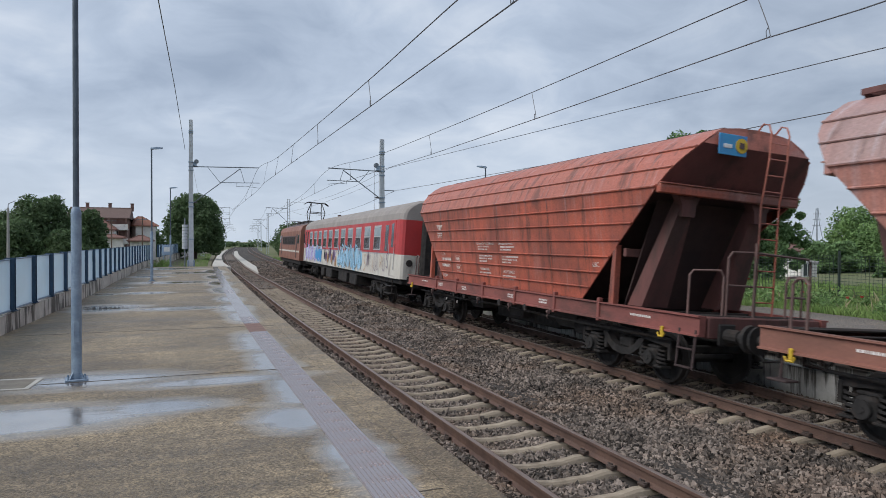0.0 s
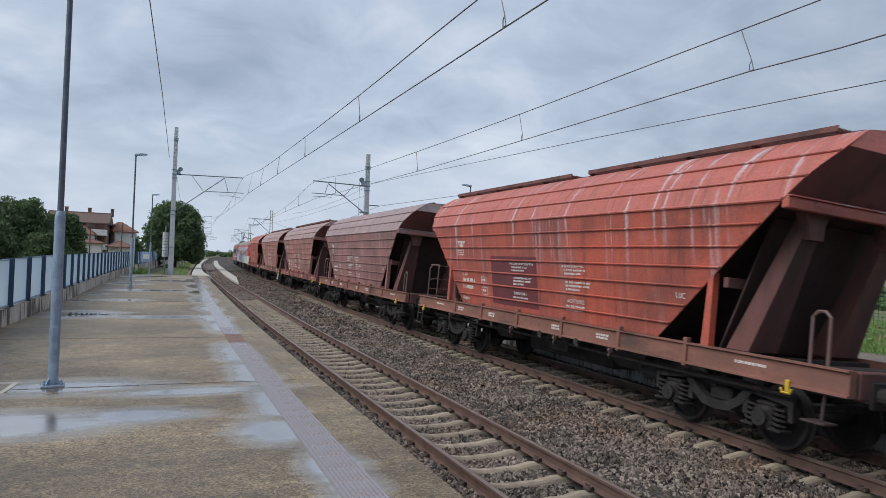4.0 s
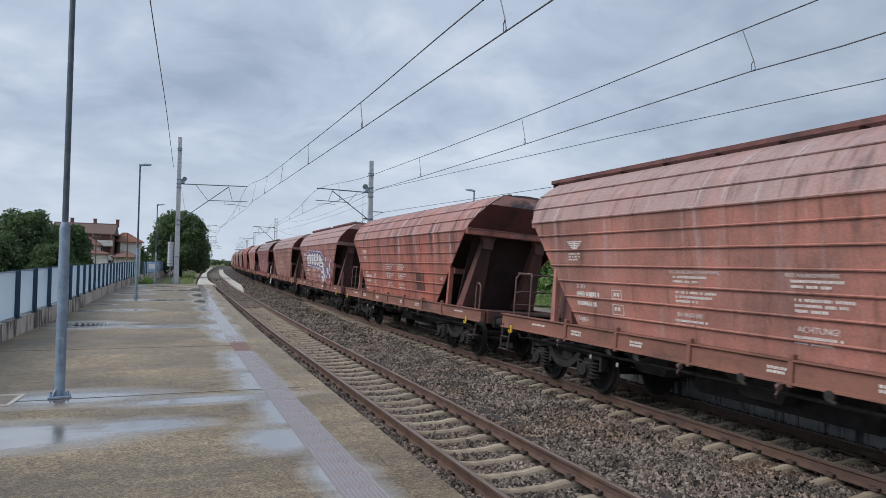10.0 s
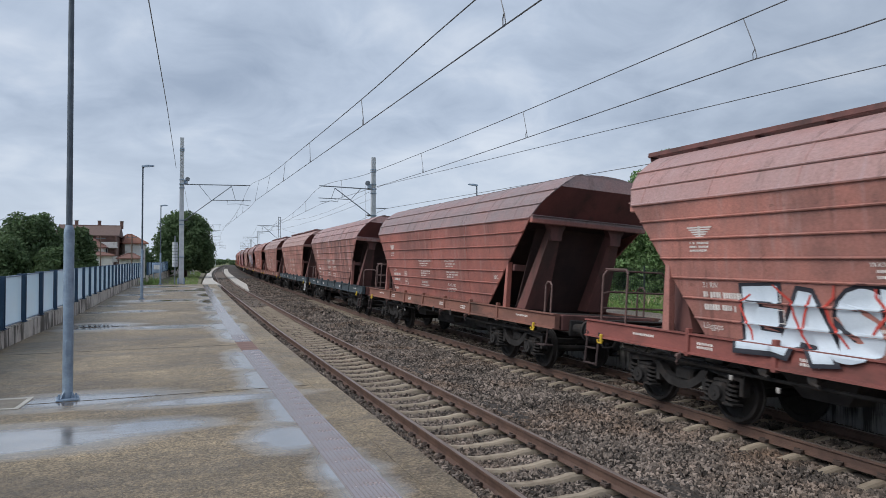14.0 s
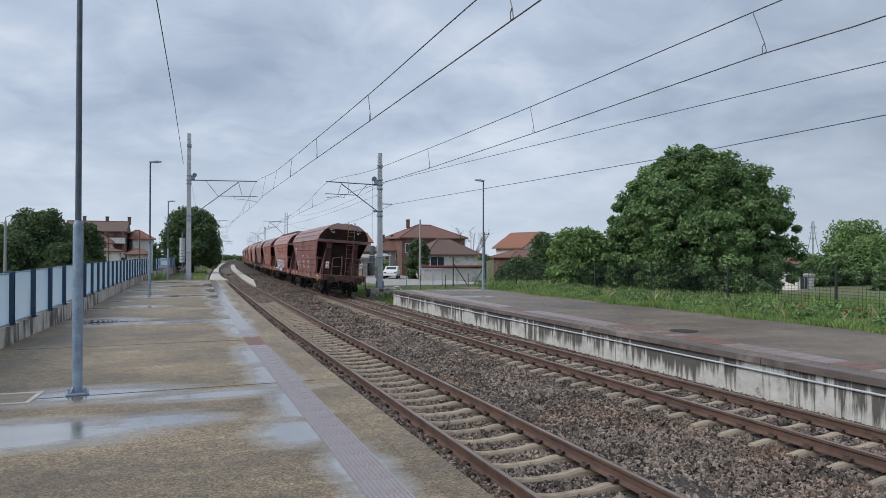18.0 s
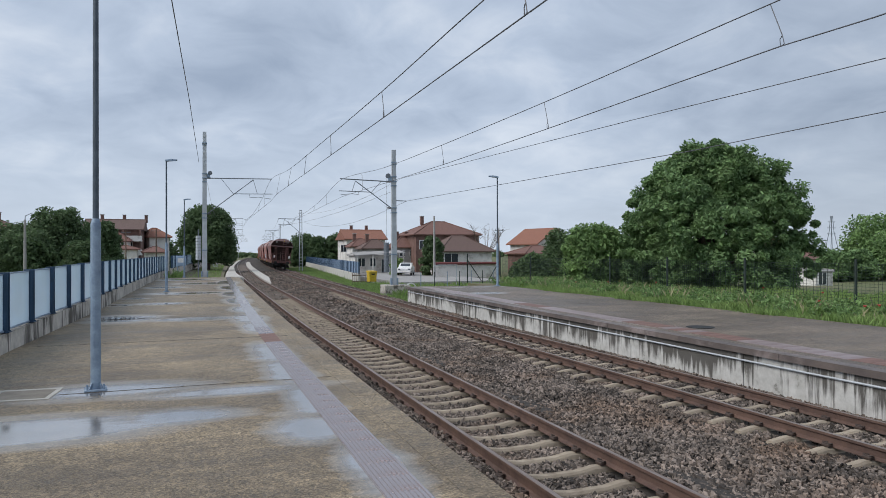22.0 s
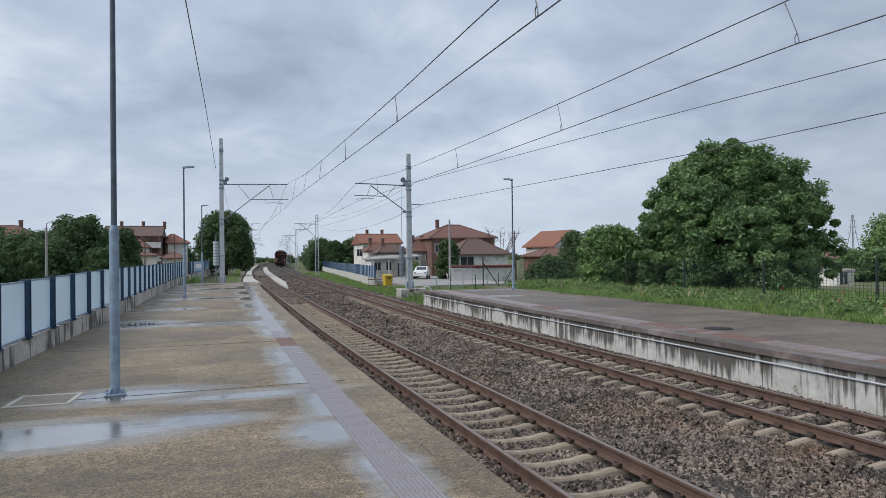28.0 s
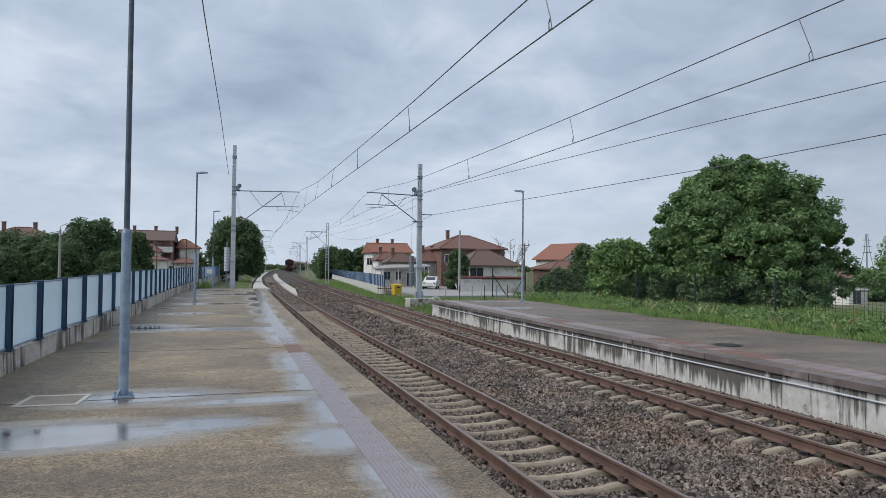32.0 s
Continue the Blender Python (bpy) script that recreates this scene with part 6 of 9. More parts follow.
    def chute(q):
        return M().loft([[(q * 0.1, -0.95, 1.36), (q * 1.15, -0.95, 1.36), (q * 1.15, 0.95, 1.36), (q * 0.1, 0.95, 1.36)],
                         [(q * 0.35, -0.35, 0.62), (q * 0.8, -0.35, 0.62), (q * 0.8, 0.35, 0.62), (q * 0.35, 0.35, 0.62)]])
    for q in (-1, 1):
        for y in (-2.5, 0.0, 2.5):
            part("discharge_chute", shared("chute%d" % q, lambda: chute(q).data("discharge_chute", m_chute)), m_chute, w, "", at=(0, y, 0))
        part("air_tank", shared("tank", lambda: M().cyl((0, -0.55, 0), (0, 0.55, 0), 0.2, 14).data("air_tank", m_black_frame)), m_black_frame, w, at=(q * 0.75, q * 3.55, 0.72))
    part("brake_pipe", shared("pipe", lambda: M().tube([(-1.2, -6.5, 0.86), (-1.2, -3, 0.84), (-1.15, 0, 0.86), (-1.2, 3, 0.84), (-1.2, 6.5, 0.86)], 0.03, 6).data("brake_pipe", m_black_frame)), m_black_frame, w)

    def lever():
        return M().tube([(0.2, 0, 0.02), (-0.03, 0, -0.06), (-0.05, -0.12, -0.08)], 0.03, 6).cyl((-0.04, 0, 0), (0.03, 0, 0), 0.075, 12)
    for y, x in ((3.0, -1.40), (2.2, -1.40), (-0.2, -1.44), (-1.6, -1.44)):
        part("valve_lever", shared("lever", lambda: lever().data("valve_lever", m_black_frame)), m_black_frame, w, at=(x, y, 0.98))

    for y in (4.5, 0.9, -1.0, -2.9):
        part("hook", shared("sillhook", lambda: M().tube([(0, 0, 0.02), (-0.05, 0, -0.08), (-0.06, 0.03, -0.16), (-0.02, 0.05, -0.2)], 0.02, 5).cyl((-0.05, -0.03, -0.05), (-0.05, 0.03, -0.05), 0.045, 8).data("hook", m_rail_brown)), m_rail_brown, w, "brown tie-down hook under the sill", at=(-1.46, y + 0.12, 1.02))
    for y, z in ((3.6, 0.78), (2.75, 0.74)):
        part("setting_plate", shared("tag", lambda: M().box((0, 0, 0), (0.02, 0.06, 0.08), 0.004).data("setting_plate", m_dullw)), m_dullw, w, "small white brake setting plate", at=(-1.40, y, z))
    for y in (-5.0, 5.0):
        WHEELS.append((n, add_bogie(w, y)))
    # lettering: winged emblem, bars for numbers and small print
    g = M()
    for k in range(5):
        decal_quad(g, 4.50 - 0.045 * k, 4.24, 3.08 - 0.036 * k, 3.058 - 0.036 * k)
        decal_quad(g, 4.22, 3.96 + 0.045 * k, 3.08 - 0.036 * k, 3.058 - 0.036 * k)
    decal_quad(g, 4.255, 4.205, 3.09, 2.91)
    tagged(part("emblem", g, m_white, w), "faded white winged emblem", kind="stuff")
    ny = NUMBER_AT.get(n, 4.25)
    tagged(part("number_field", bars([(0.78, 1.9)], ny, 2.055, 0.13, 0.05, n), m_white, w), "white painted number rows", kind="stuff")
    tagged(part("number_field", bars([(0.66, 1.9)], ny, 1.86, 0.13, 0.05, n + 20), m_white, w), "white painted number rows", kind="stuff")
    tagged(part("notice_field", bars([(0.42, 1), (0.40, 1), (0.36, 1)], 4.46, 2.84, 0.06, 0.036, n + 40), m_white, w), kind="stuff")
    second = -0.85 if n in (5, 11, 14, 16) else 0.02
    for k, y0 in enumerate((1.45, second)):
        for rows, z0 in (([(0.78, 0.9), (0.62, 0.9)], 2.44), ([(0.9, 0.95), (0.84, 0.95), (0.5, 0.95)], 2.19), ([(0.72, 0.9), (0.6, 0.9)], 1.69 if k else 1.72)):
            tagged(part("notice_field", bars(rows, y0 - 0.04 * len(rows), z0, 0.074, 0.046, n * 3 + k + int(z0 * 10)), m_white, w), "rows of white painted notices", kind="stuff")
    # framed figures beside the numbers
    fr = M()
    for ya, yb, za, zb in ((3.08, 2.78, 2.13, 1.96), (3.08, 2.74, 1.86, 1.66)):
        for a, b, c, d in ((ya, yb, za, za - 0.014), (ya, yb, zb + 0.014, zb), (ya, ya - 0.016, za, zb), (yb + 0.016, yb, za, zb)):
            decal_quad(fr, a, b, c, d)
        decal_quad(fr, ya - 0.06, ya - 0.13, za - 0.05, za - 0.12)
        decal_quad(fr, ya - 0.16, ya - 0.23, za - 0.05, za - 0.12)
    tagged(part("notice_frame", fr, m_white, w), "small white framed figures", kind="stuff")
    sb = M()
    rs = random.Random(n)
    for y0, ww in ((5.9, 0.55), (4.3, 0.35), (2.4, 0.3), (-0.6, 0.3), (-2.2, 0.35), (-5.6, 0.55)):
        z = 1.235
        for row in range(2 if ww < 0.5 else 1):
            yy = y0
            while yy > y0 - ww:
                q = rs.uniform(0.022, 0.05)
                sb.add([(-1.43, yy, z), (-1.43, yy - q, z), (-1.43, yy - q, z - 0.04), (-1.43, yy, z - 0.04)], [(0, 1, 2, 3)])
                yy -= q + 0.014
            z -= 0.058
    tagged(part("sill_marking", sb, m_white, w), "small white markings on the sill", kind="stuff")
    text_on(w, "\u0423\u041a\u0410\u0417\u0410\u041d\u0418\u0415 \u0417\u0410 \u0420\u0410\u0417\u0422\u041e\u0412\u0410\u0420\u0412\u0410\u041d\u0415", 1.45, 2.475, 0.074)
    text_on(w, "ENTLADUNGSHINWEISE", second, 2.475, 0.074)
    text_on(w, "\u0412\u041d\u0418\u041c\u0410\u041d\u0418\u0415!", 1.32, 1.765, 0.10)
    text_on(w, "ACHTUNG!", second - 0.14, 1.74, 0.12)
    text_on(w, "UIC", -4.25, 2.05, 0.14)
    text_on(w, "31 RIV", ny, 2.12, 0.12)
    text_on(w, "Uagpps", ny + 0.05, 1.47, 0.14)
    TRAIN.append((w, n))
    return w


def text_on(w, word, y, z, size):
    """Stencilled letters on the platform side."""
    def mk():
        cu = bpy.data.curves.new("letters", "FONT")
        cu.body, cu.size, cu.extrude = word, size, 0.001
        ob = bpy.data.objects.new("letters", cu)
        scene.collection.objects.link(ob)
        me = bpy.data.meshes.new_from_object(ob.evaluated_get(bpy.context.evaluated_depsgraph_get()))
        bpy.data.objects.remove(ob)
        me.materials.append(m_white)
        return me
    me = shared("text" + word, mk)
    slope = math.degrees(math.atan2(1.64 - 1.29, 2.0))
    m = Matrix.Translation((-(hw(z) + 0.010), y, z)) @ pose(0, 0, 0, 0, 0, -90) @ pose(0, 0, 0, 90 + slope, 0, 0)
    part("letters", me, m_white, w, at=m)


m_arm_dark = mat("dark_brown_steel", (0.055, 0.033, 0.032), (0.04, 0.026, 0.026), 6, 0.7, 0.2, grain=40)
for n in range(1, 17):
    build_wagon(n)

# ---- coach and locomotive at the head of the train ----
LEAD = {0: 29.0, -1: 51.9}
m_cream = mat("cream_paint", (0.62, 0.59, 0.53), (0.52, 0.49, 0.43), 1.6, 0.45, 0.1, grain=40, stretch=(1, 1, 0.3), stain=(0.25, 0.22, 0.2), stain_scale=1.5)
m_coachred = mat("coach_red", (0.48, 0.045, 0.045), (0.40, 0.04, 0.042), 1.5, 0.4, 0.05, grain=40)
m_coachroof = mat("coach_roof", (0.30, 0.27, 0.25), (0.24, 0.22, 0.205), 1.2, 0.7, 0.2, grain=30)
m_winupper = mat("pale_pane", (0.34, 0.40, 0.43), (0.24, 0.29, 0.32), 1.0, 0.12, 0.0, spec=0.8)
m_winglass = mat("coach_glass", (0.05, 0.055, 0.065), (0.09, 0.10, 0.115), 1.0, 0.06, 0.0, spec=1.0)
m_lococol = mat("loco_orange", (0.27, 0.115, 0.075), (0.21, 0.095, 0.068), 1.5, 0.5, 0.1, grain=40, stretch=(1, 1, 0.3), stain=(0.16, 0.08, 0.05), stain_scale=1.8)
m_locoband = mat("loco_band", (0.10, 0.055, 0.05), (0.07, 0.045, 0.045), 2, 0.5, 0.1, grain=40)
SPRAY = [mat("spray_blue", (0.06, 0.22, 0.50), (0.05, 0.30, 0.55), 2, 0.5, 0.0), mat("spray_sky", (0.25, 0.50, 0.68), (0.35, 0.55, 0.72), 2, 0.5, 0.0), mat("spray_violet", (0.20, 0.13, 0.42), (0.28, 0.2, 0.5), 2, 0.5, 0.0),
         mat("spray_black", (0.02, 0.02, 0.03), None, 2, 0.5, 0.0), mat("spray_white", (0.70, 0.68, 0.66), (0.58, 0.57, 0.58), 2, 0.5, 0.0), mat("spray_ochre", (0.45, 0.24, 0.10), None, 2, 0.5, 0.0),
         mat("spray_plum", (0.10, 0.05, 0.12), (0.14, 0.07, 0.15), 2, 0.5, 0.0), mat("spray_lilac", (0.52, 0.52, 0.72), (0.46, 0.46, 0.68), 2, 0.5, 0.0), mat("spray_red", (0.60, 0.08, 0.06), None, 2, 0.5, 0.0),
         mat("spray_pale_blue", (0.58, 0.64, 0.70), (0.48, 0.55, 0.62), 2, 0.5, 0.0), mat("repaint_maroon", (0.15, 0.035, 0.04), (0.12, 0.032, 0.036), 1.5, 0.5, 0.1, grain=30), mat("scorched_patch", (0.05, 0.028, 0.024), (0.11, 0.045, 0.035), 3, 0.6, 0.2, grain=30)]


def build_coach():
    L = 13.2
    c = thing("passenger_coach", "red and cream passenger coach with blue graffiti and a grey roof", "railway coach")

    plan = [(-L, 0.86), (-L + 0.06, 0.93), (-L + 0.22, 0.985), (-L + 0.45, 1.0), (L - 0.45, 1.0), (L - 0.22, 0.985), (L - 0.06, 0.93), (L, 0.86)]

    def body(z0, z1, w, name, material):
        return part(name, M().loft([[(-w * k, y, z0), (w * k, y, z0), (w * k, y, z1), (-w * k, y, z1)] for y, k in plan]), material, c)
    body(1.12, 2.06, 1.42, "lower_body", m_cream)
    body(2.06, 3.42, 1.418, "upper_body", m_coachred)
    rings = []
    for y, k in plan:
        rings.append([(1.42 * k * math.cos(a), y, 3.42 + 0.86 * (0.4 + 0.6 * k) * math.sin(a) ** 0.8) for a in (math.pi * q / 14 for q in range(15))])
    part("roof", M().loft(rings), m_coachroof, c, "grey curved roof")
    win = M().box((0, 0, 0), (0.03, 1.2, 1.08), 0.04).data("window", m_frame)
    pane = M().box((0, 0, 0), (0.02, 1.06, 0.50), 0.005).data("pane", m_winglass)
    upper = M().box((0, 0, 0), (0.02, 1.06, 0.38), 0.005).data("upper_pane", m_winupper)
    for s in (-1, 1):
        part("waist_band", M().box((s * 1.421, 0, 2.06), (0.012, 2 * L - 1.0, 0.05), 0.003), m_frame, c)
        for k in range(11):
            wd = part("window", win, m_frame, c, at=(s * 1.42, -9.6 + k * 1.92, 2.72))
            part("pane", pane, m_winglass, wd, at=(s * 0.012, 0, -0.22))
            part("upper_pane", upper, m_winupper, wd, "pale upper window pane", at=(s * 0.014, 0, 0.27))
        for e in (-1, 1):
            d = part("door", M().box((0, 0, 0), (0.03, 0.78, 1.34), 0.015), m_coachred, c, "red folding door with a narrow window", at=(s * 1.42, e * 12.15, 2.76))
            part("pane", M().box((s * 0.012, 0, 0.05), (0.02, 0.34, 0.95), 0.005), m_winglass, d)
            part("door_lower", M().box((0, 0, -1.13), (0.028, 0.78, 0.86), 0.012), m_cream, d, "cream lower door panel")
            for q in (-0.41, 0.41):
                part("handrail", M().tube([(s * 0.04, q, -1.3), (s * 0.04, q, -0.3)], 0.014, 5), m_frame, d)
            part("window", M().box((0, 0, 0), (0.03, 0.48, 1.08), 0.03), m_winglass, c, at=(s * 1.42, e * 11.2, 2.70))
            part("foot_step", M().box((s * 1.35, e * 12.1, 0.80), (0.3, 0.8, 0.04), 0.01).box((s * 1.38, e * 12.1, 0.50), (0.25, 0.8, 0.04), 0.01).box((s * 1.4, e * 12.45, 0.75), (0.04, 0.04, 0.6)).box((s * 1.4, e * 11.75, 0.75), (0.04, 0.04, 0.6)), m_black_frame, c)
    for e in (-1, 1):
        part("gangway", M().box((0, e * (L + 0.2), 2.35), (1.2, 0.4, 2.3), 0.1), m_black_frame, c)
        for s in (-1, 1):
            part("tail_lamp", M().cyl((s * 1.0, e * (L - 0.02), 1.75), (s * 1.0, e * (L + 0.04), 1.75), 0.13, 14), m_black_frame, c, "round dark tail lamp")
            part("buffer", shared("buffer", lambda: mesh_buffer().data("buffer", m_black_frame)), m_black_frame, c, at=(Matrix() if e == 1 else Matrix.Rotation(math.pi, 4, "Z")) @ Matrix.Translation((s * 0.875, L + 0.0, 1.06)))
    part("underframe", M().box((0, 0, 1.0), (2.5, 26.2, 0.2), 0.03), m_black_frame, c)
    for y, ln, x in ((-4.5, 1.6, -0.9), (-1.5, 2.2, -0.85), (2.5, 1.8, -0.9), (4.8, 1.0, -0.9), (-3.0, 2.0, 0.9), (2.0, 2.4, 0.9)):
        part("equipment_box", M().box((x, y, 0.68), (0.8, ln, 0.55), 0.04), m_black_frame, c)
    for y in (-9.3, 9.3):
        WHEELS.append((0, add_bogie(c, y)))
    TRAIN.append((c, 0))


def build_loco():
    L = 7.6
    c = thing("electric_locomotive", "orange-brown electric locomotive with raised pantograph", "locomotive")
    sec = [(-1.45, 1.05), (1.45, 1.05), (1.45, 3.42), (1.30, 3.80), (0.9, 3.95), (-0.9, 3.95), (-1.30, 3.80), (-1.45, 3.42)]
    rings = []
    for y, k in ((-L - 0.0, 0.98), (-L + 0.25, 1), (L - 0.25, 1), (L, 0.98)):
        rings.append([(x * k, y, z) for x, z in sec])
    part("body", M().loft(rings), m_lococol, c)
    part("roof_hood", M().loft([[(-0.95, y, 3.93), (0.95, y, 3.93), (0.7, y, 4.12), (-0.7, y, 4.12)] for y in (-L + 0.6, L - 0.6)]), m_locoband, c)
    for s in (-1, 1):
        part("grille_band", M().box((s * 1.455, 0, 2.65), (0.03, 9.6, 0.75), 0.01), m_locoband, c)
        for k in range(7):
            part("grille", M().box((s * 1.475, -3.9 + 1.3 * k, 2.65), (0.03, 1.05, 0.6), 0.01), m_black_frame, c)
        part("stripe", M().box((s * 1.455, 0, 1.75), (0.02, 14.8, 0.14), 0.005), m_cream, c)
        for e in (-1, 1):
            part("cab_window", M().box((s * 1.455, e * 6.6, 2.75), (0.03, 0.9, 0.7), 0.01), m_winglass, c)
            part("door", M().box((s * 1.458, e * 5.55, 2.2), (0.02, 0.6, 1.9), 0.01), m_locoband, c)
            part("buffer", shared("buffer", lambda: mesh_buffer().data("buffer", m_black_frame)), m_black_frame, c, at=(Matrix() if e == 1 else Matrix.Rotation(math.pi, 4, "Z")) @ Matrix.Translation((s * 0.875, L, 1.06)))
    for e in (-1, 1):
        part("windscreen", M().box((0, e * (L + 0.01), 2.8), (2.3, 0.03, 0.75), 0.01), m_winglass, c)
        for s in (-1, 1):
            part("headlamp", M().cyl((s * 0.9, e * L, 1.5), (s * 0.9, e * (L + 0.06), 1.5), 0.13, 14), m_whitep, c)
    part("underframe", M().box((0, 0, 0.9), (2.6, 15.0, 0.35), 0.05).box((0, 0, 0.6), (2.3, 3.2, 0.5), 0.05), m_black_frame, c)
    for y in (-4.1, 4.1):
        WHEELS.append((-1, add_bogie(c, y)))
    # pantographs: one raised to the wire, one folded
    up = M()
    for s in (-1, 1):
        for e in (-1, 1):
            up.tube([(s * 0.55, -5.2 + e * 0.25, 4.30), (s * 0.60, -5.2 + e * 0.95, 5.02), (s * 0.42, -5.2 + e * 0.12, 5.78)], 0.035, 5)
    for e in (-1, 1):
        up.tube([(-0.6, -5.2 + e * 0.95, 5.02), (0.6, -5.2 + e * 0.95, 5.02)], 0.03, 5)
        up.tube([(-1.0, -5.2 + e * 0.16, 5.66), (-0.72, -5.2 + e * 0.16, 5.84), (0.72, -5.2 + e * 0.16, 5.84), (1.0, -5.2 + e * 0.16, 5.66)], 0.04, 6)
    up.box((0, -5.2, 4.3), (1.3, 1.2, 0.08), 0.01)
    part("pantograph", up, m_black_frame, c, "dark raised pantograph")
    lo = M()
    for s in (-1, 1):
        lo.tube([(s * 0.6, 3.6, 4.3), (s * 0.5, 5.2, 4.4), (s * 0.45, 4.2, 4.55)], 0.03, 5)
    lo.tube([(-0.9, 4.2, 4.55), (0.9, 4.2, 4.55)], 0.035, 6)
    part("pantograph", lo, m_black_frame, c, "folded dark pantograph")
    for y in (-6.2, -4.8, -3.4, -1.5, 0.5, 2.2, 3.6, 5.6):
        for s in (-0.55, 0.55):
            part("insulator", shared("roofins", lambda: M().cyl((0, 0, 0), (0, 0, 0.22), 0.09, 8, r1=0.05).data("insulator", m_insul)), m_insul, c, at=(s, y, 4.1))
    part("roof_gear", M().box((0, 0.4, 4.25), (1.3, 1.6, 0.3), 0.05).box((0, 2.6, 4.22), (1.0, 1.0, 0.25), 0.05).tube([(-0.5, -3.4, 4.36), (-0.5, 3.6, 4.36)], 0.03, 5), m_black_frame, c)
    TRAIN.append((c, -1))


m_frame = mat("window_frame", (0.42, 0.42, 0.43), None, 4, 0.5, 0.0)
build_coach()
build_loco()


# ---- spray paint and signs on single wagons ----
def wagon(n):
    return [w for w, k in TRAIN if k == n][0]


RIBS = (1.62, 1.94, 2.26, 2.58, 2.90, 3.22)


def drape(bm, lift):
    """Wraps a flat figure (y, z) over the sheet, its ribs and the sill of the platform side."""
    for zc in [1.345, 1.375] + [z + d for z in RIBS for d in (-0.026, 0.0, 0.026)]:
        bmesh.ops.bisect_plane(bm, geom=bm.verts[:] + bm.edges[:] + bm.faces[:], plane_co=(0, 0, zc), plane_no=(0, 0, 1))
    for v in bm.verts:
        z = v.co.z
        v.co.x = -((1.476 if z < 1.36 else hw(z)) + lift + (0.036 if min(abs(z - r) for r in RIBS) < 0.01 else 0.0))


def spray(n, figures, material, lift):
    """One coat of paint: closed outlines of (y, z) on a wagon's side."""
    for k, pts in enumerate(figures):
        bm = bmesh.new()
        bm.faces.new([bm.verts.new((0, y, z)) for y, z in pts])
        drape(bm, lift + 0.0003 * k)
        me = bpy.data.meshes.new("graffiti")
        bm.to_mesh(me)
        bm.free()
        me.materials.append(material)
        part("graffiti", me, material, wagon(n))


def oval(y, z, ry, rz, wob=0.06, seed=1, pts=20, tilt=0.0):
    rnd = random.Random(seed)
    out = []
    for i in range(pts):
        a = 2 * math.pi * i / pts
        k = 1 + rnd.uniform(-wob, wob)
        out.append((y + ry * k * math.cos(a) + tilt * rz * math.sin(a), max(1.44, min(3.46, z + rz * k * math.sin(a)))))
    return out


def stroke(pts, w):
    """Outline of a soft brush stroke along (y, z) points."""
    a, b = [], []
    for i, p in enumerate(pts):
        q, r = pts[max(0, i - 1)], pts[min(len(pts) - 1, i + 1)]
        d = Vector((r[0] - q[0], r[1] - q[1])).normalized()
        k = w * (0.6 if i in (0, len(pts) - 1) else 1.0)
        a.append((p[0] - d.y * k, p[1] + d.x * k))
        b.append((p[0] + d.y * k, p[1] - d.x * k))
    return a + b[::-1]


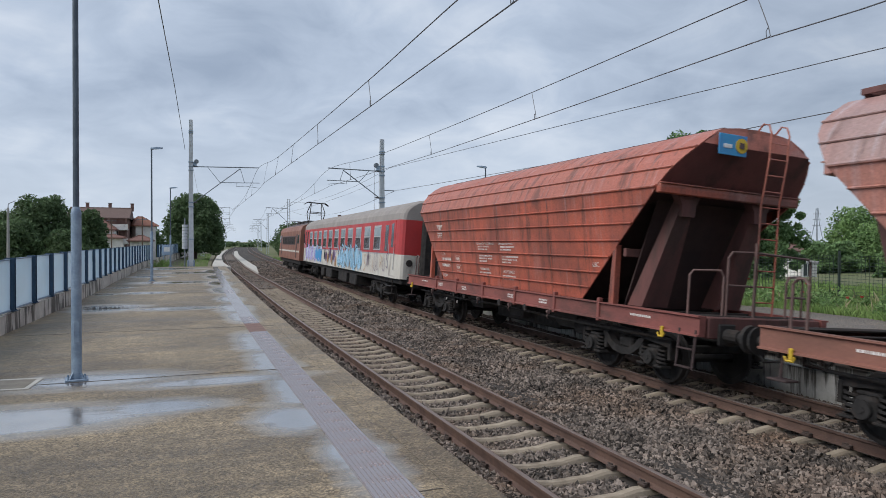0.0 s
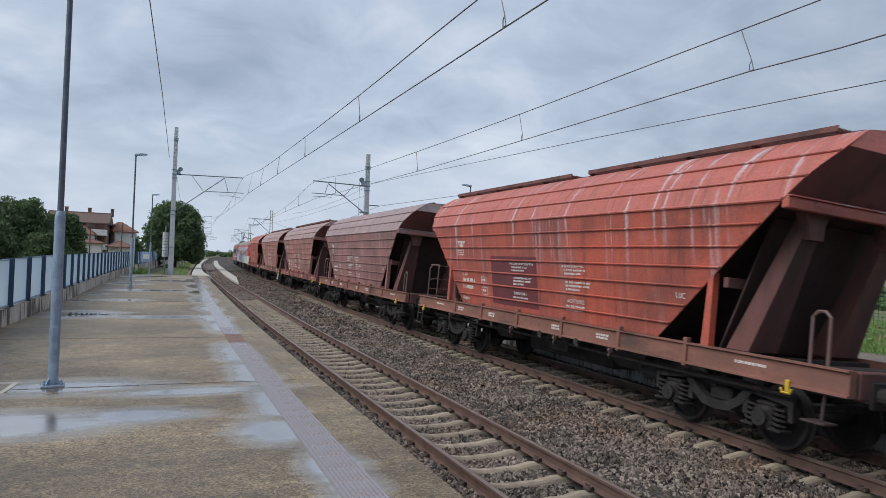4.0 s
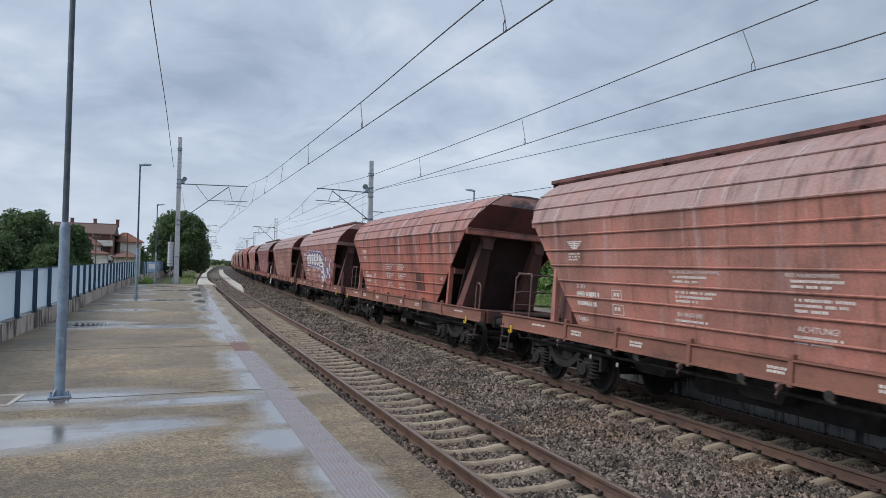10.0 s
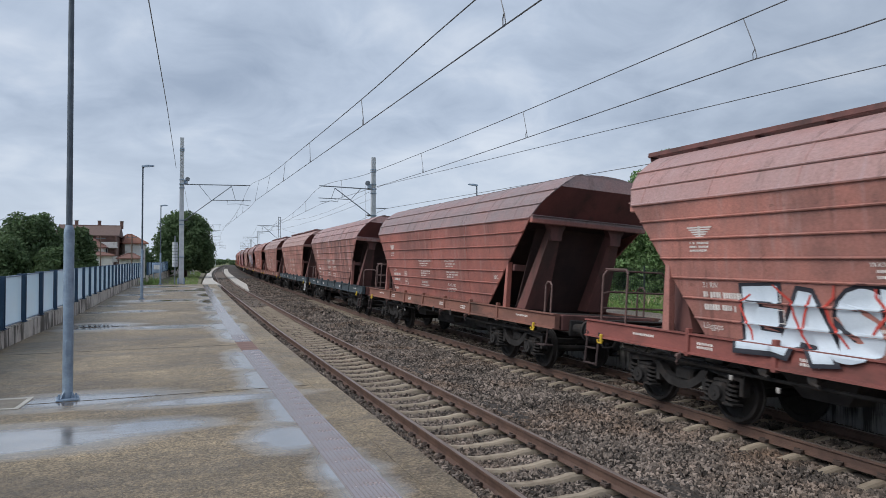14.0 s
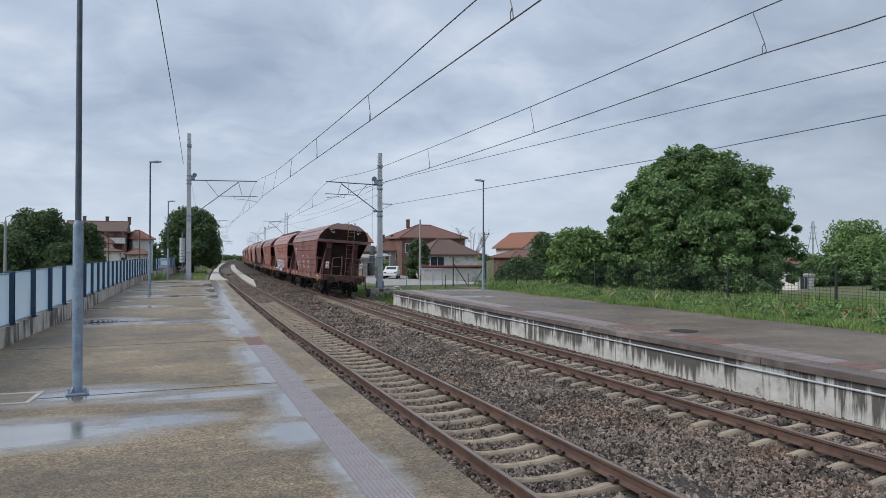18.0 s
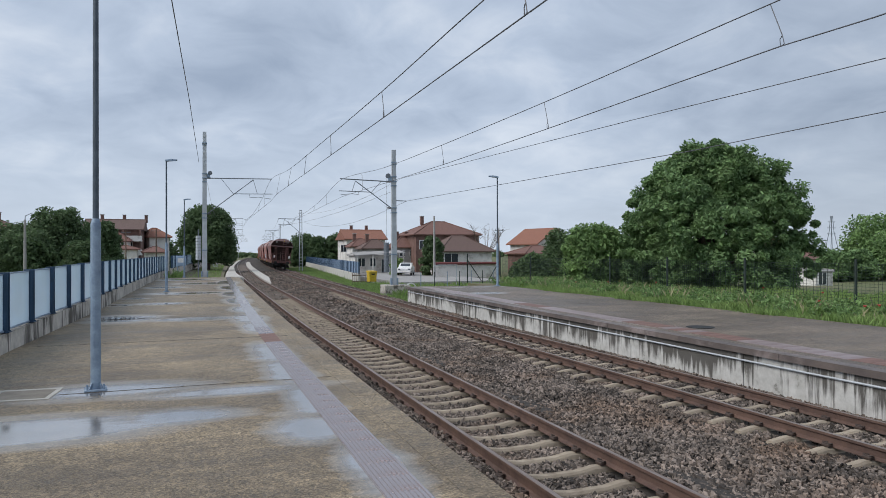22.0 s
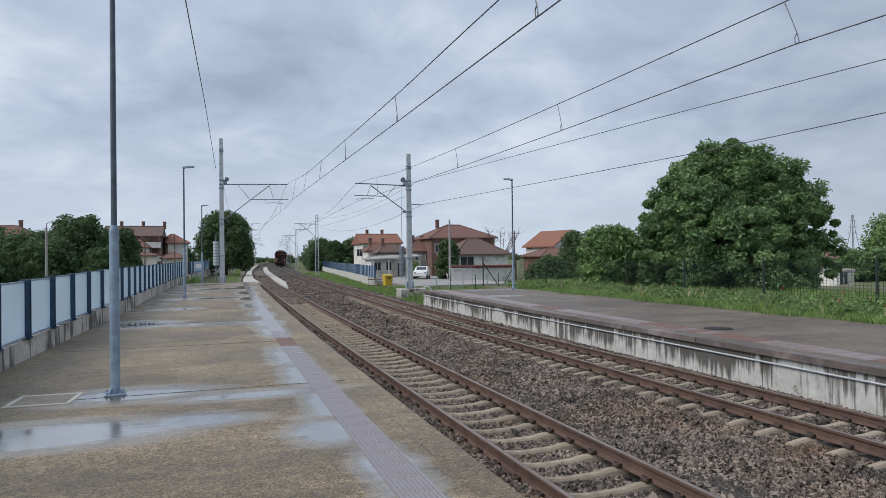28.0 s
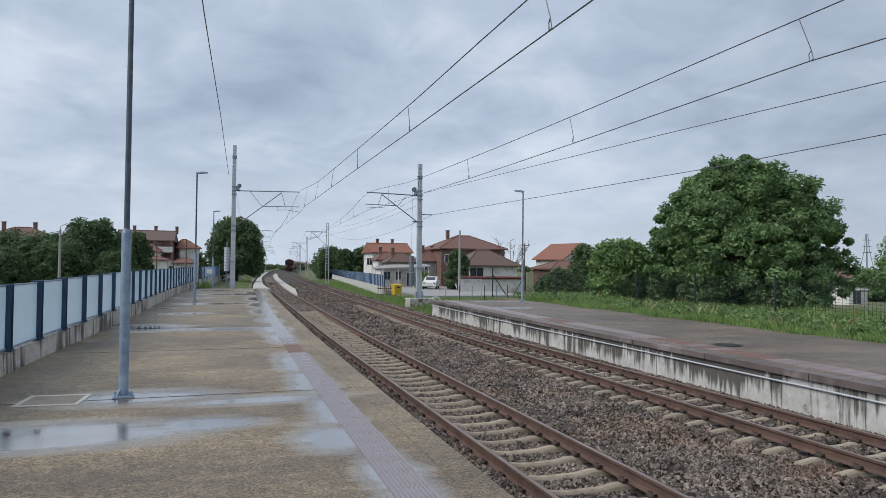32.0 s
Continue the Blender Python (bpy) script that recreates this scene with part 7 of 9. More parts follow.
def throw_up():
    """Pale rounded tag with a plum shadow and lilac outline, and loose dots."""
    body = [(2.75, 2.72, 0.42, 0.30, 0.1), (2.0, 2.74, 0.45, 0.34, -0.1), (1.2, 2.72, 0.45, 0.34, -0.15), (0.35, 2.70, 0.5, 0.36, 0.1), (-0.5, 2.68, 0.5, 0.36, -0.2), (-1.35, 2.62, 0.55, 0.36, 0.1), (-2.0, 2.35, 0.42, 0.42, 0.0), (-1.95, 1.9, 0.48, 0.36, 0.3), (-1.75, 1.66, 0.40, 0.22, 0.0)]
    for mt, grow, lift in ((SPRAY[7], 0.27, 0.006), (SPRAY[6], 0.16, 0.010)):
        spray(9, [oval(y, z, a + grow, b + grow * 0.72, 0.05, i * 7 + 3, tilt=t) for i, (y, z, a, b, t) in enumerate(body)], mt, lift)
    pale = [oval(y, z - 0.02, a * 0.98, b * 1.02, 0.08, i * 5, tilt=t) for i, (y, z, a, b, t) in enumerate(body)]
    spray(9, pale, SPRAY[4], 0.0145)
    cuts = [[(2.4, 2.98), (2.36, 2.7), (2.30, 2.5)], [(2.75, 2.62), (2.62, 2.7), (2.5, 2.62)], [(1.62, 3.0), (1.6, 2.7), (1.55, 2.42)], [(1.05, 2.9), (0.98, 2.62), (1.0, 2.45)], [(0.8, 3.0), (0.72, 2.7), (0.78, 2.42)],
            [(0.3, 2.62), (0.1, 2.78), (-0.08, 2.62), (-0.1, 2.4)], [(-0.1, 3.0), (-0.22, 2.7), (-0.5, 2.48)], [(-0.95, 2.95), (-0.85, 2.65), (-1.0, 2.4)], [(-1.2, 2.42), (-1.5, 2.34), (-1.9, 2.42)],
            [(-1.45, 2.05), (-1.65, 2.14), (-1.95, 2.08)], [(-1.5, 1.78), (-1.8, 1.84), (-2.05, 1.72)], [(-2.1, 2.7), (-2.3, 2.5), (-2.28, 2.2)]]
    spray(9, [stroke(c, 0.055) for c in cuts], SPRAY[6], 0.019)
    dots = [(-3.0, 2.68, 0.17, 0.17), (-3.34, 2.06, 0.27, 0.25), (-2.94, 1.73, 0.11, 0.1), (-3.8, 1.81, 0.19, 0.17), (-4.0, 2.28, 0.19, 0.25), (3.72, 2.9, 0.1, 0.14), (-4.5, 2.6, 0.13, 0.13)]
    spray(9, [oval(y, z, a + 0.07, b + 0.07, 0.05, i + 60) for i, (y, z, a, b) in enumerate(dots)], SPRAY[6], 0.006)
    spray(9, [oval(y, z, a, b, 0.05, i + 60) for i, (y, z, a, b) in enumerate(dots)], SPRAY[7], 0.010)
    spray(9, [oval(y, z, a * 0.72, b * 0.72, 0.05, i + 60) for i, (y, z, a, b) in enumerate(dots)], SPRAY[9], 0.014)


def letter_tag():
    """Fat pale letters with black outlines and red cracks, reaching down over the sill."""
    dg = bpy.context.evaluated_depsgraph_get
    for word, y0, z0, size, wide in (("EAST", 3.46, 1.32, 1.12, 1.06), ("CMS", 0.14, 1.14, 1.30, 0.80)):
        for off, mt, lift in ((0.14, SPRAY[3], 0.006), (0.078, SPRAY[9], 0.011)):
            cu = bpy.data.curves.new("letters", "FONT")
            cu.body, cu.size, cu.offset, cu.resolution_u = word, size, off, 3
            cu.space_character = 1.14
            ob = bpy.data.objects.new("letters", cu)
            scene.collection.objects.link(ob)
            me = bpy.data.meshes.new_from_object(ob.evaluated_get(dg()))
            bpy.data.objects.remove(ob)
            for v in me.vertices:
                x, z = v.co.x, v.co.y
                v.co = (0, y0 - x * wide, z0 + z + 0.05 * math.sin(x * 4))
            bm = bmesh.new()
            bm.from_mesh(me)
            drape(bm, lift)
            bm.to_mesh(me)
            bm.free()
            me.materials.clear()
            me.materials.append(mt)
            part("graffiti", me, mt, wagon(15))
    rnd = random.Random(8)
    cracks = []
    for y in (3.3, 2.9, 2.3, 1.95, 1.4, 0.9, 0.45, -0.2, -0.7, -1.2, -1.75, -2.2, -2.5):
        z = rnd.uniform(2.0, 2.25)
        pts = []
        for q in range(6):
            pts.append((y, z))
            y += rnd.uniform(-0.16, 0.16)
            z -= rnd.uniform(0.08, 0.2)
        cracks.append(stroke(pts, 0.02))
    spray(15, cracks, SPRAY[8], 0.016)


def coach_tags():
    """Sprayed panels along the coach: lilac at the front, turquoise letters amidships, dark scribble at the rear."""
    rnd = random.Random(5)
    lift = [0.0]

    def coat(pts, material):
        lift[0] += 0.0004
        v = [(-1.423 - lift[0], y, max(1.13, min(2.52, z))) for y, z in pts]
        part("graffiti", M().add(v, [tuple(range(len(v)))]), material, wagon(0))

    def blob(y, z, ry, rz, material):
        coat([(y + ry * k * math.cos(a), z + rz * k * math.sin(a)) for a, k in ((2 * math.pi * q / 18, rnd.uniform(0.86, 1.12)) for q in range(18))], material)

    def letter(y, z, wide, high, material, w):
        """One looping character drawn in a single stroke."""
        top, low = z + high / 2, z - high / 2
        forms = ([(0.4, -0.5), (0.4, 0.5), (-0.2, 0.35), (-0.4, 0.1), (0.1, 0.0), (-0.4, -0.5)], [(-0.4, 0.4), (0.1, 0.5), (0.4, 0.2), (0.0, 0.0), (-0.4, -0.2), (0.0, -0.5), (0.4, -0.4)],
                 [(0.4, 0.5), (0.3, -0.5), (0.0, 0.1), (-0.3, -0.5), (-0.4, 0.5)], [(0.4, -0.5), (0.0, 0.5), (-0.4, -0.5)], [(-0.35, 0.4), (0.2, 0.5), (0.4, 0.0), (0.2, -0.5), (-0.35, -0.4)], [(0.4, 0.5), (0.35, -0.4), (0.0, -0.5), (-0.35, -0.3), (-0.4, 0.5)])
        f = forms[rnd.randrange(len(forms))]
        coat(stroke([(y + p * wide, z + q * high) for p, q in f], w), material)
    for k in range(14):
        blob(5.2 + 0.5 * k, rnd.uniform(1.55, 2.0), rnd.uniform(0.4, 0.6), rnd.uniform(0.35, 0.5), SPRAY[7] if k % 3 else SPRAY[9])
    for k in range(9):
        letter(5.0 + 0.78 * k, rnd.uniform(1.75, 1.9), 0.75, 1.05, SPRAY[0] if k < 3 else SPRAY[2], 0.07)
    for k in range(6):
        blob(5.0 + 0.4 * k, 1.6 + 0.1 * (k % 3), 0.3, 0.35, SPRAY[0])
    for k in range(16):
        blob(-6.6 + 0.36 * k, rnd.uniform(1.5, 1.95), rnd.uniform(0.3, 0.5), rnd.uniform(0.3, 0.45), SPRAY[1])
    for mt, w in ((SPRAY[3], 0.11), (SPRAY[1], 0.06)):
        rnd.seed(9)
        for k in range(7):
            letter(-6.4 + 0.86 * k, 1.78 + 0.06 * (k % 2), 0.8, 1.12, mt, w)
    for k in range(5):
        letter(-6.0 + 1.1 * k, 1.9, 0.5, 0.7, SPRAY[9], 0.03)
    for k in range(6):
        blob(-0.2 + 0.62 * k, rnd.uniform(1.4, 1.9), 0.22, 0.3, SPRAY[5] if k % 2 == 0 else SPRAY[6])
        letter(0.0 + 0.7 * k, rnd.uniform(1.5, 1.9), 0.45, 0.7, SPRAY[3] if k % 2 else SPRAY[2], 0.035)
    for k in range(9):
        letter(-7.6 - 0.5 * k, rnd.uniform(1.55, 1.85), 0.42, rnd.uniform(0.55, 0.95), SPRAY[6] if k % 3 else SPRAY[5], 0.022)


coach_tags()
throw_up()
letter_tag()
# repainted and scorched fields
spray(5, [[(2.46, 2.68), (0.2, 2.68), (0.2, 1.48), (2.46, 1.48)]], SPRAY[10], 0.003)
spray(10, [[(-2.0, 2.24), (-2.75, 2.24), (-2.8, 1.66), (-2.0, 1.66)]], SPRAY[11], 0.003)
# blue plate with a round emblem on the first wagon's rear panel
pl = part("name_plate", M().box((-0.62, -7.04, 4.28), (0.62, 0.02, 0.36), 0.006), SPRAY[0], wagon(1), "bright blue plate with a yellow disc")
part("disc", M().cyl((-0.44, -7.05, 4.28), (-0.44, -7.065, 4.28), 0.13, 18), m_yellow, pl)
part("disc_core", M().box((-0.44, -7.07, 4.28), (0.1, 0.02, 0.1), 0.004), m_locoband, pl)
part("emblem", M().box((-0.74, -7.055, 4.25), (0.18, 0.012, 0.07), 0.004), m_whitep, pl)
for n, x, z in ((2, 0.35, 4.3), (9, 0.1, 4.25), (16, 0.25, 4.35)):
    part("warning_sign", M().prism([(x - 0.11, z - 0.1), (x + 0.11, z - 0.1), (x, z + 0.1)], -7.045, -7.035, axis=1), m_yellow if n != 9 else m_whitep, wagon(n), "small triangular warning sign")
# red tail boards on the last wagon
for s in (-1, 1):
    tb = part("tail_board", M().box((s * 1.08, -7.28, 1.95), (0.2, 0.02, 0.42), 0.006), m_whitep, wagon(16), "white and red tail board")
    for zz, dz in ((1.96, 0.1), (1.90, -0.1)):
        part("tail_mark", M().prism([(s * 1.08 - 0.075, zz + dz), (s * 1.08 + 0.075, zz + dz), (s * 1.08, zz)], -7.30, -7.292, axis=1), SPRAY[8], tb, "red triangle")
for k in range(3):
    for s in (-1, 1):
        g = M()
        for q in range(4 - k):
            g.box((s * 0.75 + 0.08 * q * s, -7.035, 4.2 - 0.09 * k), (0.06, 0.006, 0.03))
        tagged(part("notice_field", g, m_white, wagon(16)), kind="stuff")

# ---- plants ----
def leafy(m, share=0.35):
    """Lets part of the light through thin leaves."""
    nt = m.node_tree
    bs = nt.nodes["Principled BSDF"]
    tr = nt.nodes.new("ShaderNodeBsdfTranslucent")
    nt.links.new(bs.inputs["Base Color"].links[0].from_socket, tr.inputs["Color"])
    ms = nt.nodes.new("ShaderNodeMixShader")
    ms.inputs[0].default_value = share
    out = [n for n in nt.nodes if n.type == "OUTPUT_MATERIAL"][0]
    nt.links.new(bs.outputs[0], ms.inputs[1])
    nt.links.new(tr.outputs[0], ms.inputs[2])
    nt.links.new(ms.outputs[0], out.inputs[0])
    return m


m_leaf = leafy(mat("walnut_leaf", (0.205, 0.315, 0.130), (0.115, 0.195, 0.085), 0.6, 0.55, 0.0, grain=9, island=0.4, spec=0.25))
m_leaf2 = leafy(mat("shrub_leaf", (0.20, 0.31, 0.11), (0.13, 0.215, 0.08), 0.5, 0.6, 0.0, grain=9, island=0.4, spec=0.3))
m_leaf3 = leafy(mat("dark_leaf", (0.122, 0.182, 0.082), (0.080, 0.128, 0.060), 0.5, 0.6, 0.0, grain=9, island=0.4, spec=0.3))
m_bark = mat("bark", (0.11, 0.085, 0.065), (0.07, 0.055, 0.042), 3, 0.9, 0.6, grain=20, stretch=(1, 1, 0.2))
m_grass = leafy(mat("grass_blades", (0.18, 0.29, 0.085), (0.24, 0.33, 0.115), 0.8, 0.65, 0.0, grain=9, island=0.4, spec=0.3))
m_straw = mat("dry_stalks", (0.34, 0.31, 0.18), (0.26, 0.25, 0.14), 0.8, 0.75, 0.0, grain=9, island=0.35)


def leaves(name, centres, per, size, seed, flat=0.75, core=0.55):
    """Crown of small folded leaves set round clump centres (x, y, z, r)."""
    rng = np.random.default_rng(seed)
    c = np.array(centres, float)
    n = len(c) * per
    k = np.repeat(np.arange(len(c)), per)
    d = rng.normal(size=(n, 3))
    d /= np.linalg.norm(d, axis=1)[:, None]
    rad = c[k, 3] * (core + (1.08 - core * 0.95) * rng.random(n) ** 0.6)
    p = c[k, :3] + d * rad[:, None] * np.array([1, 1, flat])
    nrm = 0.7 * d + 0.8 * rng.normal(size=(n, 3)) + np.array([0, 0, 0.5])
    nrm /= np.linalg.norm(nrm, axis=1)[:, None]
    t = np.cross(nrm, rng.normal(size=(n, 3)))
    t /= np.linalg.norm(t, axis=1)[:, None]
    b = np.cross(nrm, t)
    s = size * (0.6 + 0.8 * rng.random((n, 1)))
    v = np.stack([p - t * s, p + b * s * 0.42 + nrm * s * 0.12, p + t * s, p - b * s * 0.42 + nrm * s * 0.12], 1).reshape(-1, 3)
    i = 4 * np.arange(n)[:, None]
    f = np.concatenate([i + np.array([0, 1, 2]), i + np.array([0, 2, 3])], 1).reshape(-1, 3)
    me = bpy.data.meshes.new(name)
    me.from_pydata(v.tolist(), [], f.tolist())
    return me


def tree(x, y, z, h, r, seed, material, per=260, clumps=26, leaf=0.2, label="leafy green tree", low=0.25, group="", flat=0.75, trunk_r=None, squash=1.0):
    rnd = random.Random(seed)
    t = thing("tree", label, "tree", group, m=pose(x, y, z, 0, 0, rnd.uniform(0, 40)))
    tr = trunk_r or max(0.1, h * 0.028)
    part("trunk", M().tube([(0, 0, -0.3), (0.05 * h * rnd.uniform(-1, 1) * 0.4, 0, h * 0.25), (0, 0.03 * h * 0.3, h * 0.55), (0, 0, h * 0.8)], [tr * 1.3, tr, tr * 0.65, tr * 0.25], 9), m_bark, t)
    cs = []
    for k in range(clumps):
        u = rnd.random()
        a = 2.399963 * k + rnd.uniform(-0.3, 0.3)
        q = (k + 0.5) / clumps
        zz = low * h + (1 - low) * h * (q ** 0.85) * 0.93
        dome = math.sqrt(max(0.03, 1 - ((zz - low * h) / ((1 - low) * h)) ** 2.2))
        rr = r * dome * (0.62 + 0.38 * rnd.random()) * (0.85 if q < 0.12 else 1.0)
        cs.append((rr * 0.8 * math.cos(a), rr * 0.8 * math.sin(a) * squash, zz, r * rnd.uniform(0.22, 0.36)))
    for k in range(max(3, clumps // 5)):
        a = rnd.uniform(0, 6.28)
        cs.append((r * 0.3 * math.cos(a), r * 0.3 * math.sin(a), h * rnd.uniform(low + 0.1, 0.75), r * 0.42))
    for k in range(min(8, clumps // 3)):
        c = cs[k * 3 % len(cs)]
        part("limb", M().tube([(0, 0, h * 0.22), (c[0] * 0.45, c[1] * 0.45, h * 0.3 + (c[2] - h * 0.3) * 0.5), (c[0], c[1], c[2])], [tr * 0.55, tr * 0.35, tr * 0.1], 6), m_bark, t)
    me = leaves("crown", cs, per, leaf, seed, flat, 0.3)
    me.materials.append(material)
    part("crown", me, material, t, "uneven crown of many leaves")
    return t


def big_tree():
    """Broad mound of foliage: many clumps on a lobed dome, limbs inside."""
    rnd = random.Random(21)
    t = thing("tree", "broad dense green walnut tree behind a wire fence", "tree", m=pose(30.6, 33.5, 0.0))
    part("trunk", M().tube([(0, 0, -0.3), (0.1, 0, 1.2), (-0.1, 0.1, 2.6), (0, 0, 5.5)], [0.45, 0.34, 0.28, 0.08], 10), m_bark, t)
    cs = []
    prof_z, prof_r = [0.3, 2.2, 4.2, 6.0, 7.6, 8.9], [5.1, 5.5, 5.2, 4.3, 2.9, 1.0]
    for k in range(400):
        q = (k + 0.5) / 400
        a = 2.399963 * k
        zz = 0.5 + 8.4 * q
        prof = float(np.interp(zz, prof_z, prof_r))
        lob = 1 + 0.13 * math.sin(3 * a + 0.6 * zz) + 0.08 * math.sin(7 * a + 2.1 * zz) + rnd.uniform(-0.34, 0.10)
        rr = prof * lob
        cs.append((rr * math.cos(a) + 0.06 * (4 - zz), rr * math.sin(a) * 0.9, zz + rnd.uniform(-0.5, 0.5), rnd.uniform(0.34, 0.80)))
    for k in range(50):
        a, q = rnd.uniform(0, 6.28), rnd.random() ** 0.5
        zz = rnd.uniform(0.8, 7.2)
        prof = float(np.interp(zz, prof_z, prof_r)) * 0.72
        cs.append((prof * q * math.cos(a), prof * q * math.sin(a) * 0.9, zz, rnd.uniform(0.7, 1.2)))
    # sprigs that stand out of the outline
    for k in range(170):
        a, zz = rnd.uniform(0, 6.28), rnd.uniform(1.0, 9.4)
        prof = float(np.interp(zz, [0.5, 2.2, 4.2, 6.0, 7.4, 9.4], [5.8, 6.2, 5.9, 5.0, 3.7, 0.9])) * rnd.uniform(0.92, 1.03)
        cs.append((prof * math.cos(a) + 0.06 * (4 - zz), prof * math.sin(a) * 0.9, zz, rnd.uniform(0.18, 0.36)))
    for k in range(10):
        c = cs[k * 31 % 390]
        part("limb", M().tube([(0, 0, 1.2), (c[0] * 0.4, c[1] * 0.4, 1.2 + (c[2] - 1.2) * 0.55), (c[0], c[1], c[2])], [0.2, 0.13, 0.03], 6), m_bark, t)
    me = leaves("crown", cs, 260, 0.138, 77, 0.85, core=0.12)
    me.materials.append(m_leaf)
    part("crown", me, m_leaf, t, "lobed crown of many leaves")


big_tree()
tree(24.6, 37.5, 0.0, 4.3, 2.6, 12, m_leaf2, per=420, clumps=34, leaf=0.15, low=0.05, label="low green tree beside the walnut tree")
for k, (x, y, h, r) in enumerate(((31, 60, 2.4, 1.6), (35.6, 61, 5.6, 2.4), (38.6, 59, 5.4, 3.0), (41.5, 62, 5.2, 3.4), (29.0, 54, 3.0, 1.8), (46, 60, 5.0, 3.4), (52, 58, 4.6, 3.0))):
    tree(x, y, -0.6, h, r, 30 + k, m_leaf3, per=130, clumps=34, leaf=0.17, low=0.06, label="dense dark green garden tree", group="garden trees")
tree(27.0, 76, -0.6, 5.2, 1.7, 45, m_leaf3, per=220, clumps=26, leaf=0.2, low=0.02, label="narrow dark conifer in a garden")
tree(23.6, 80, -0.6, 2.6, 1.2, 46, m_grass, per=200, clumps=12, leaf=0.15, low=0.1, label="bright yellow-green garden bush")
for k, (x, y, h, r) in enumerate(((-21, 76, 6.2, 4.2), (-16.5, 74, 6.0, 3.8), (-12.2, 72, 7.6, 3.6), (-9.2, 78, 6.6, 2.6), (-26, 80, 6.0, 4.4), (-32, 84, 6.4, 4.6), (-14, 68, 5.0, 3.0), (-19, 66, 4.6, 3.2), (-24, 68, 4.8, 3.4), (-9.0, 66, 4.4, 2.2))):
    tree(x, y, -0.7, h, r, 60 + k, m_leaf3, per=330, clumps=40, leaf=0.18, low=0.08, label="dense green tree behind the platform fence", group="trees behind the fence")
tree(1.75, 100, -0.7, 9.7, 4.3, 81, m_leaf3, per=360, clumps=80, leaf=0.22, low=0.22, label="tall round dark green tree by the line", flat=0.75)
for k, (x, y, h, r) in enumerate(((29.5, 150, 7.3, 3.2), (25.8, 150, 7.0, 2.6), (34, 156, 7.4, 4.0), (22.0, 152, 5.8, 2.2), (27, 178, 8.0, 5.0), (40, 190, 9, 6), (5.5, 175, 4.6, 2.6), (9.5, 210, 5.0, 2.8), (0, 150, 5.5, 4.0), (-6, 140, 5.5, 4), (30, 200, 8.0, 6.0))):
    tree(x, y, -0.7, h, r, 100 + k, m_leaf3, per=150, clumps=30, leaf=0.34, low=0.05, label="distant dark green tree beside the railway", group="distant trees")
for k, (x, y, h, r) in enumerate(((70, 54, 3.4, 2.2), (75, 55, 4.5, 3.0), (66, 54, 3.2, 1.8), (84, 60, 5.6, 4.2), (58, 66, 3.8, 2.8), (94, 70, 8.5, 6), (61, 42, 2.6, 1.6))):
    tree(x, y, -0.7, h, r, 130 + k, m_leaf2 if k % 2 else m_leaf, per=190, clumps=34, leaf=0.26, low=0.06, label="green orchard tree beyond the gardens", group="orchard trees")


def far_woods():
    rng = random.Random(4)
    cs = []
    for k in range(560):
        a = rng.uniform(-1.25, 1.5)
        d = rng.uniform(380, 560)
        x, y = d * math.sin(a), d * math.cos(a)
        h = rng.uniform(3, 7.5)
        cs.append((x, y, h * 0.35 - 1, h * 0.62))
    me = leaves("far_woods", cs, 110, 0.9, 9, 0.6, 0.1)
    me.materials.append(m_leaf3)
    tagged(new("far_woods", me), "dark line of distant woods along the horizon", "woods", "", "stuff")


far_woods()


def grass_strip(name, n, fx, y0, y1, z, h, material, seed, label, base=lambda x, y: 0.0):
    rng = np.random.default_rng(seed)
    y = y0 + (y1 - y0) * rng.random(n)
    lo = np.array([fx(q)[0] for q in y])
    hi = np.array([fx(q)[1] for q in y])
    x = lo + (hi - lo) * rng.random(n)
    tuft = 0.6 + 0.5 * np.sin(x * 2.3 + y * 1.7) * np.sin(y * 0.9 - x) + 0.35 * rng.random(n)
    hh = h * np.clip(tuft, 0.25, 1.5)
    a = rng.random(n) * 6.283
    w = 0.007 + 0.012 * rng.random(n)
    lean = rng.normal(size=(n, 2)) * 0.28 * hh[:, None]
    bx, by = np.cos(a) * w, np.sin(a) * w
    zz = np.full(n, z)
    v = np.stack([np.stack([x - bx, y - by, zz], 1), np.stack([x + bx, y + by, zz], 1), np.stack([x + lean[:, 0] * 0.4 + bx * 0.6, y + lean[:, 1] * 0.4 + by * 0.6, zz + hh * 0.6], 1), np.stack([x + lean[:, 0], y + lean[:, 1], zz + hh], 1)], 1).reshape(-1, 3)
    i = 4 * np.arange(n)[:, None]
    f = np.concatenate([i + np.array([0, 1, 2]), i + np.array([0, 2, 3])], 1).reshape(-1, 3)
    me = bpy.data.meshes.new(name)
    me.from_pydata(v.tolist(), [], f.tolist())
    me.materials.append(material)
    return tagged(new(name, me), label, "grass", "", "stuff")


# verge between the right platform and the wire fence
structure("verge_right", strip(lambda y: 17.42, lambda y: 60.0, steps(-30, 42, 8), PLAT - 0.12, -0.55, 1.0), m_field, "grassy verge beside the platform", "verge")
grass_strip("grass", 70000, lambda y: (17.3 + 0.25 * math.sin(y), 22.6), 6, 37, PLAT - 0.14, 0.3, m_grass, 1, "tall green weeds along the platform edge")
grass_strip("grass", 26000, lambda y: (22.6, 31), 8, 48, 0.3, 0.4, m_grass, 2, "rough green grass behind the wire fence")
structure("yard", strip(lambda y: 13.6, lambda y: 50.0, steps(37.2, 62, 6), -0.52, -0.56, 0.3), m_field, "rough weedy yard past the platform end", "yard")
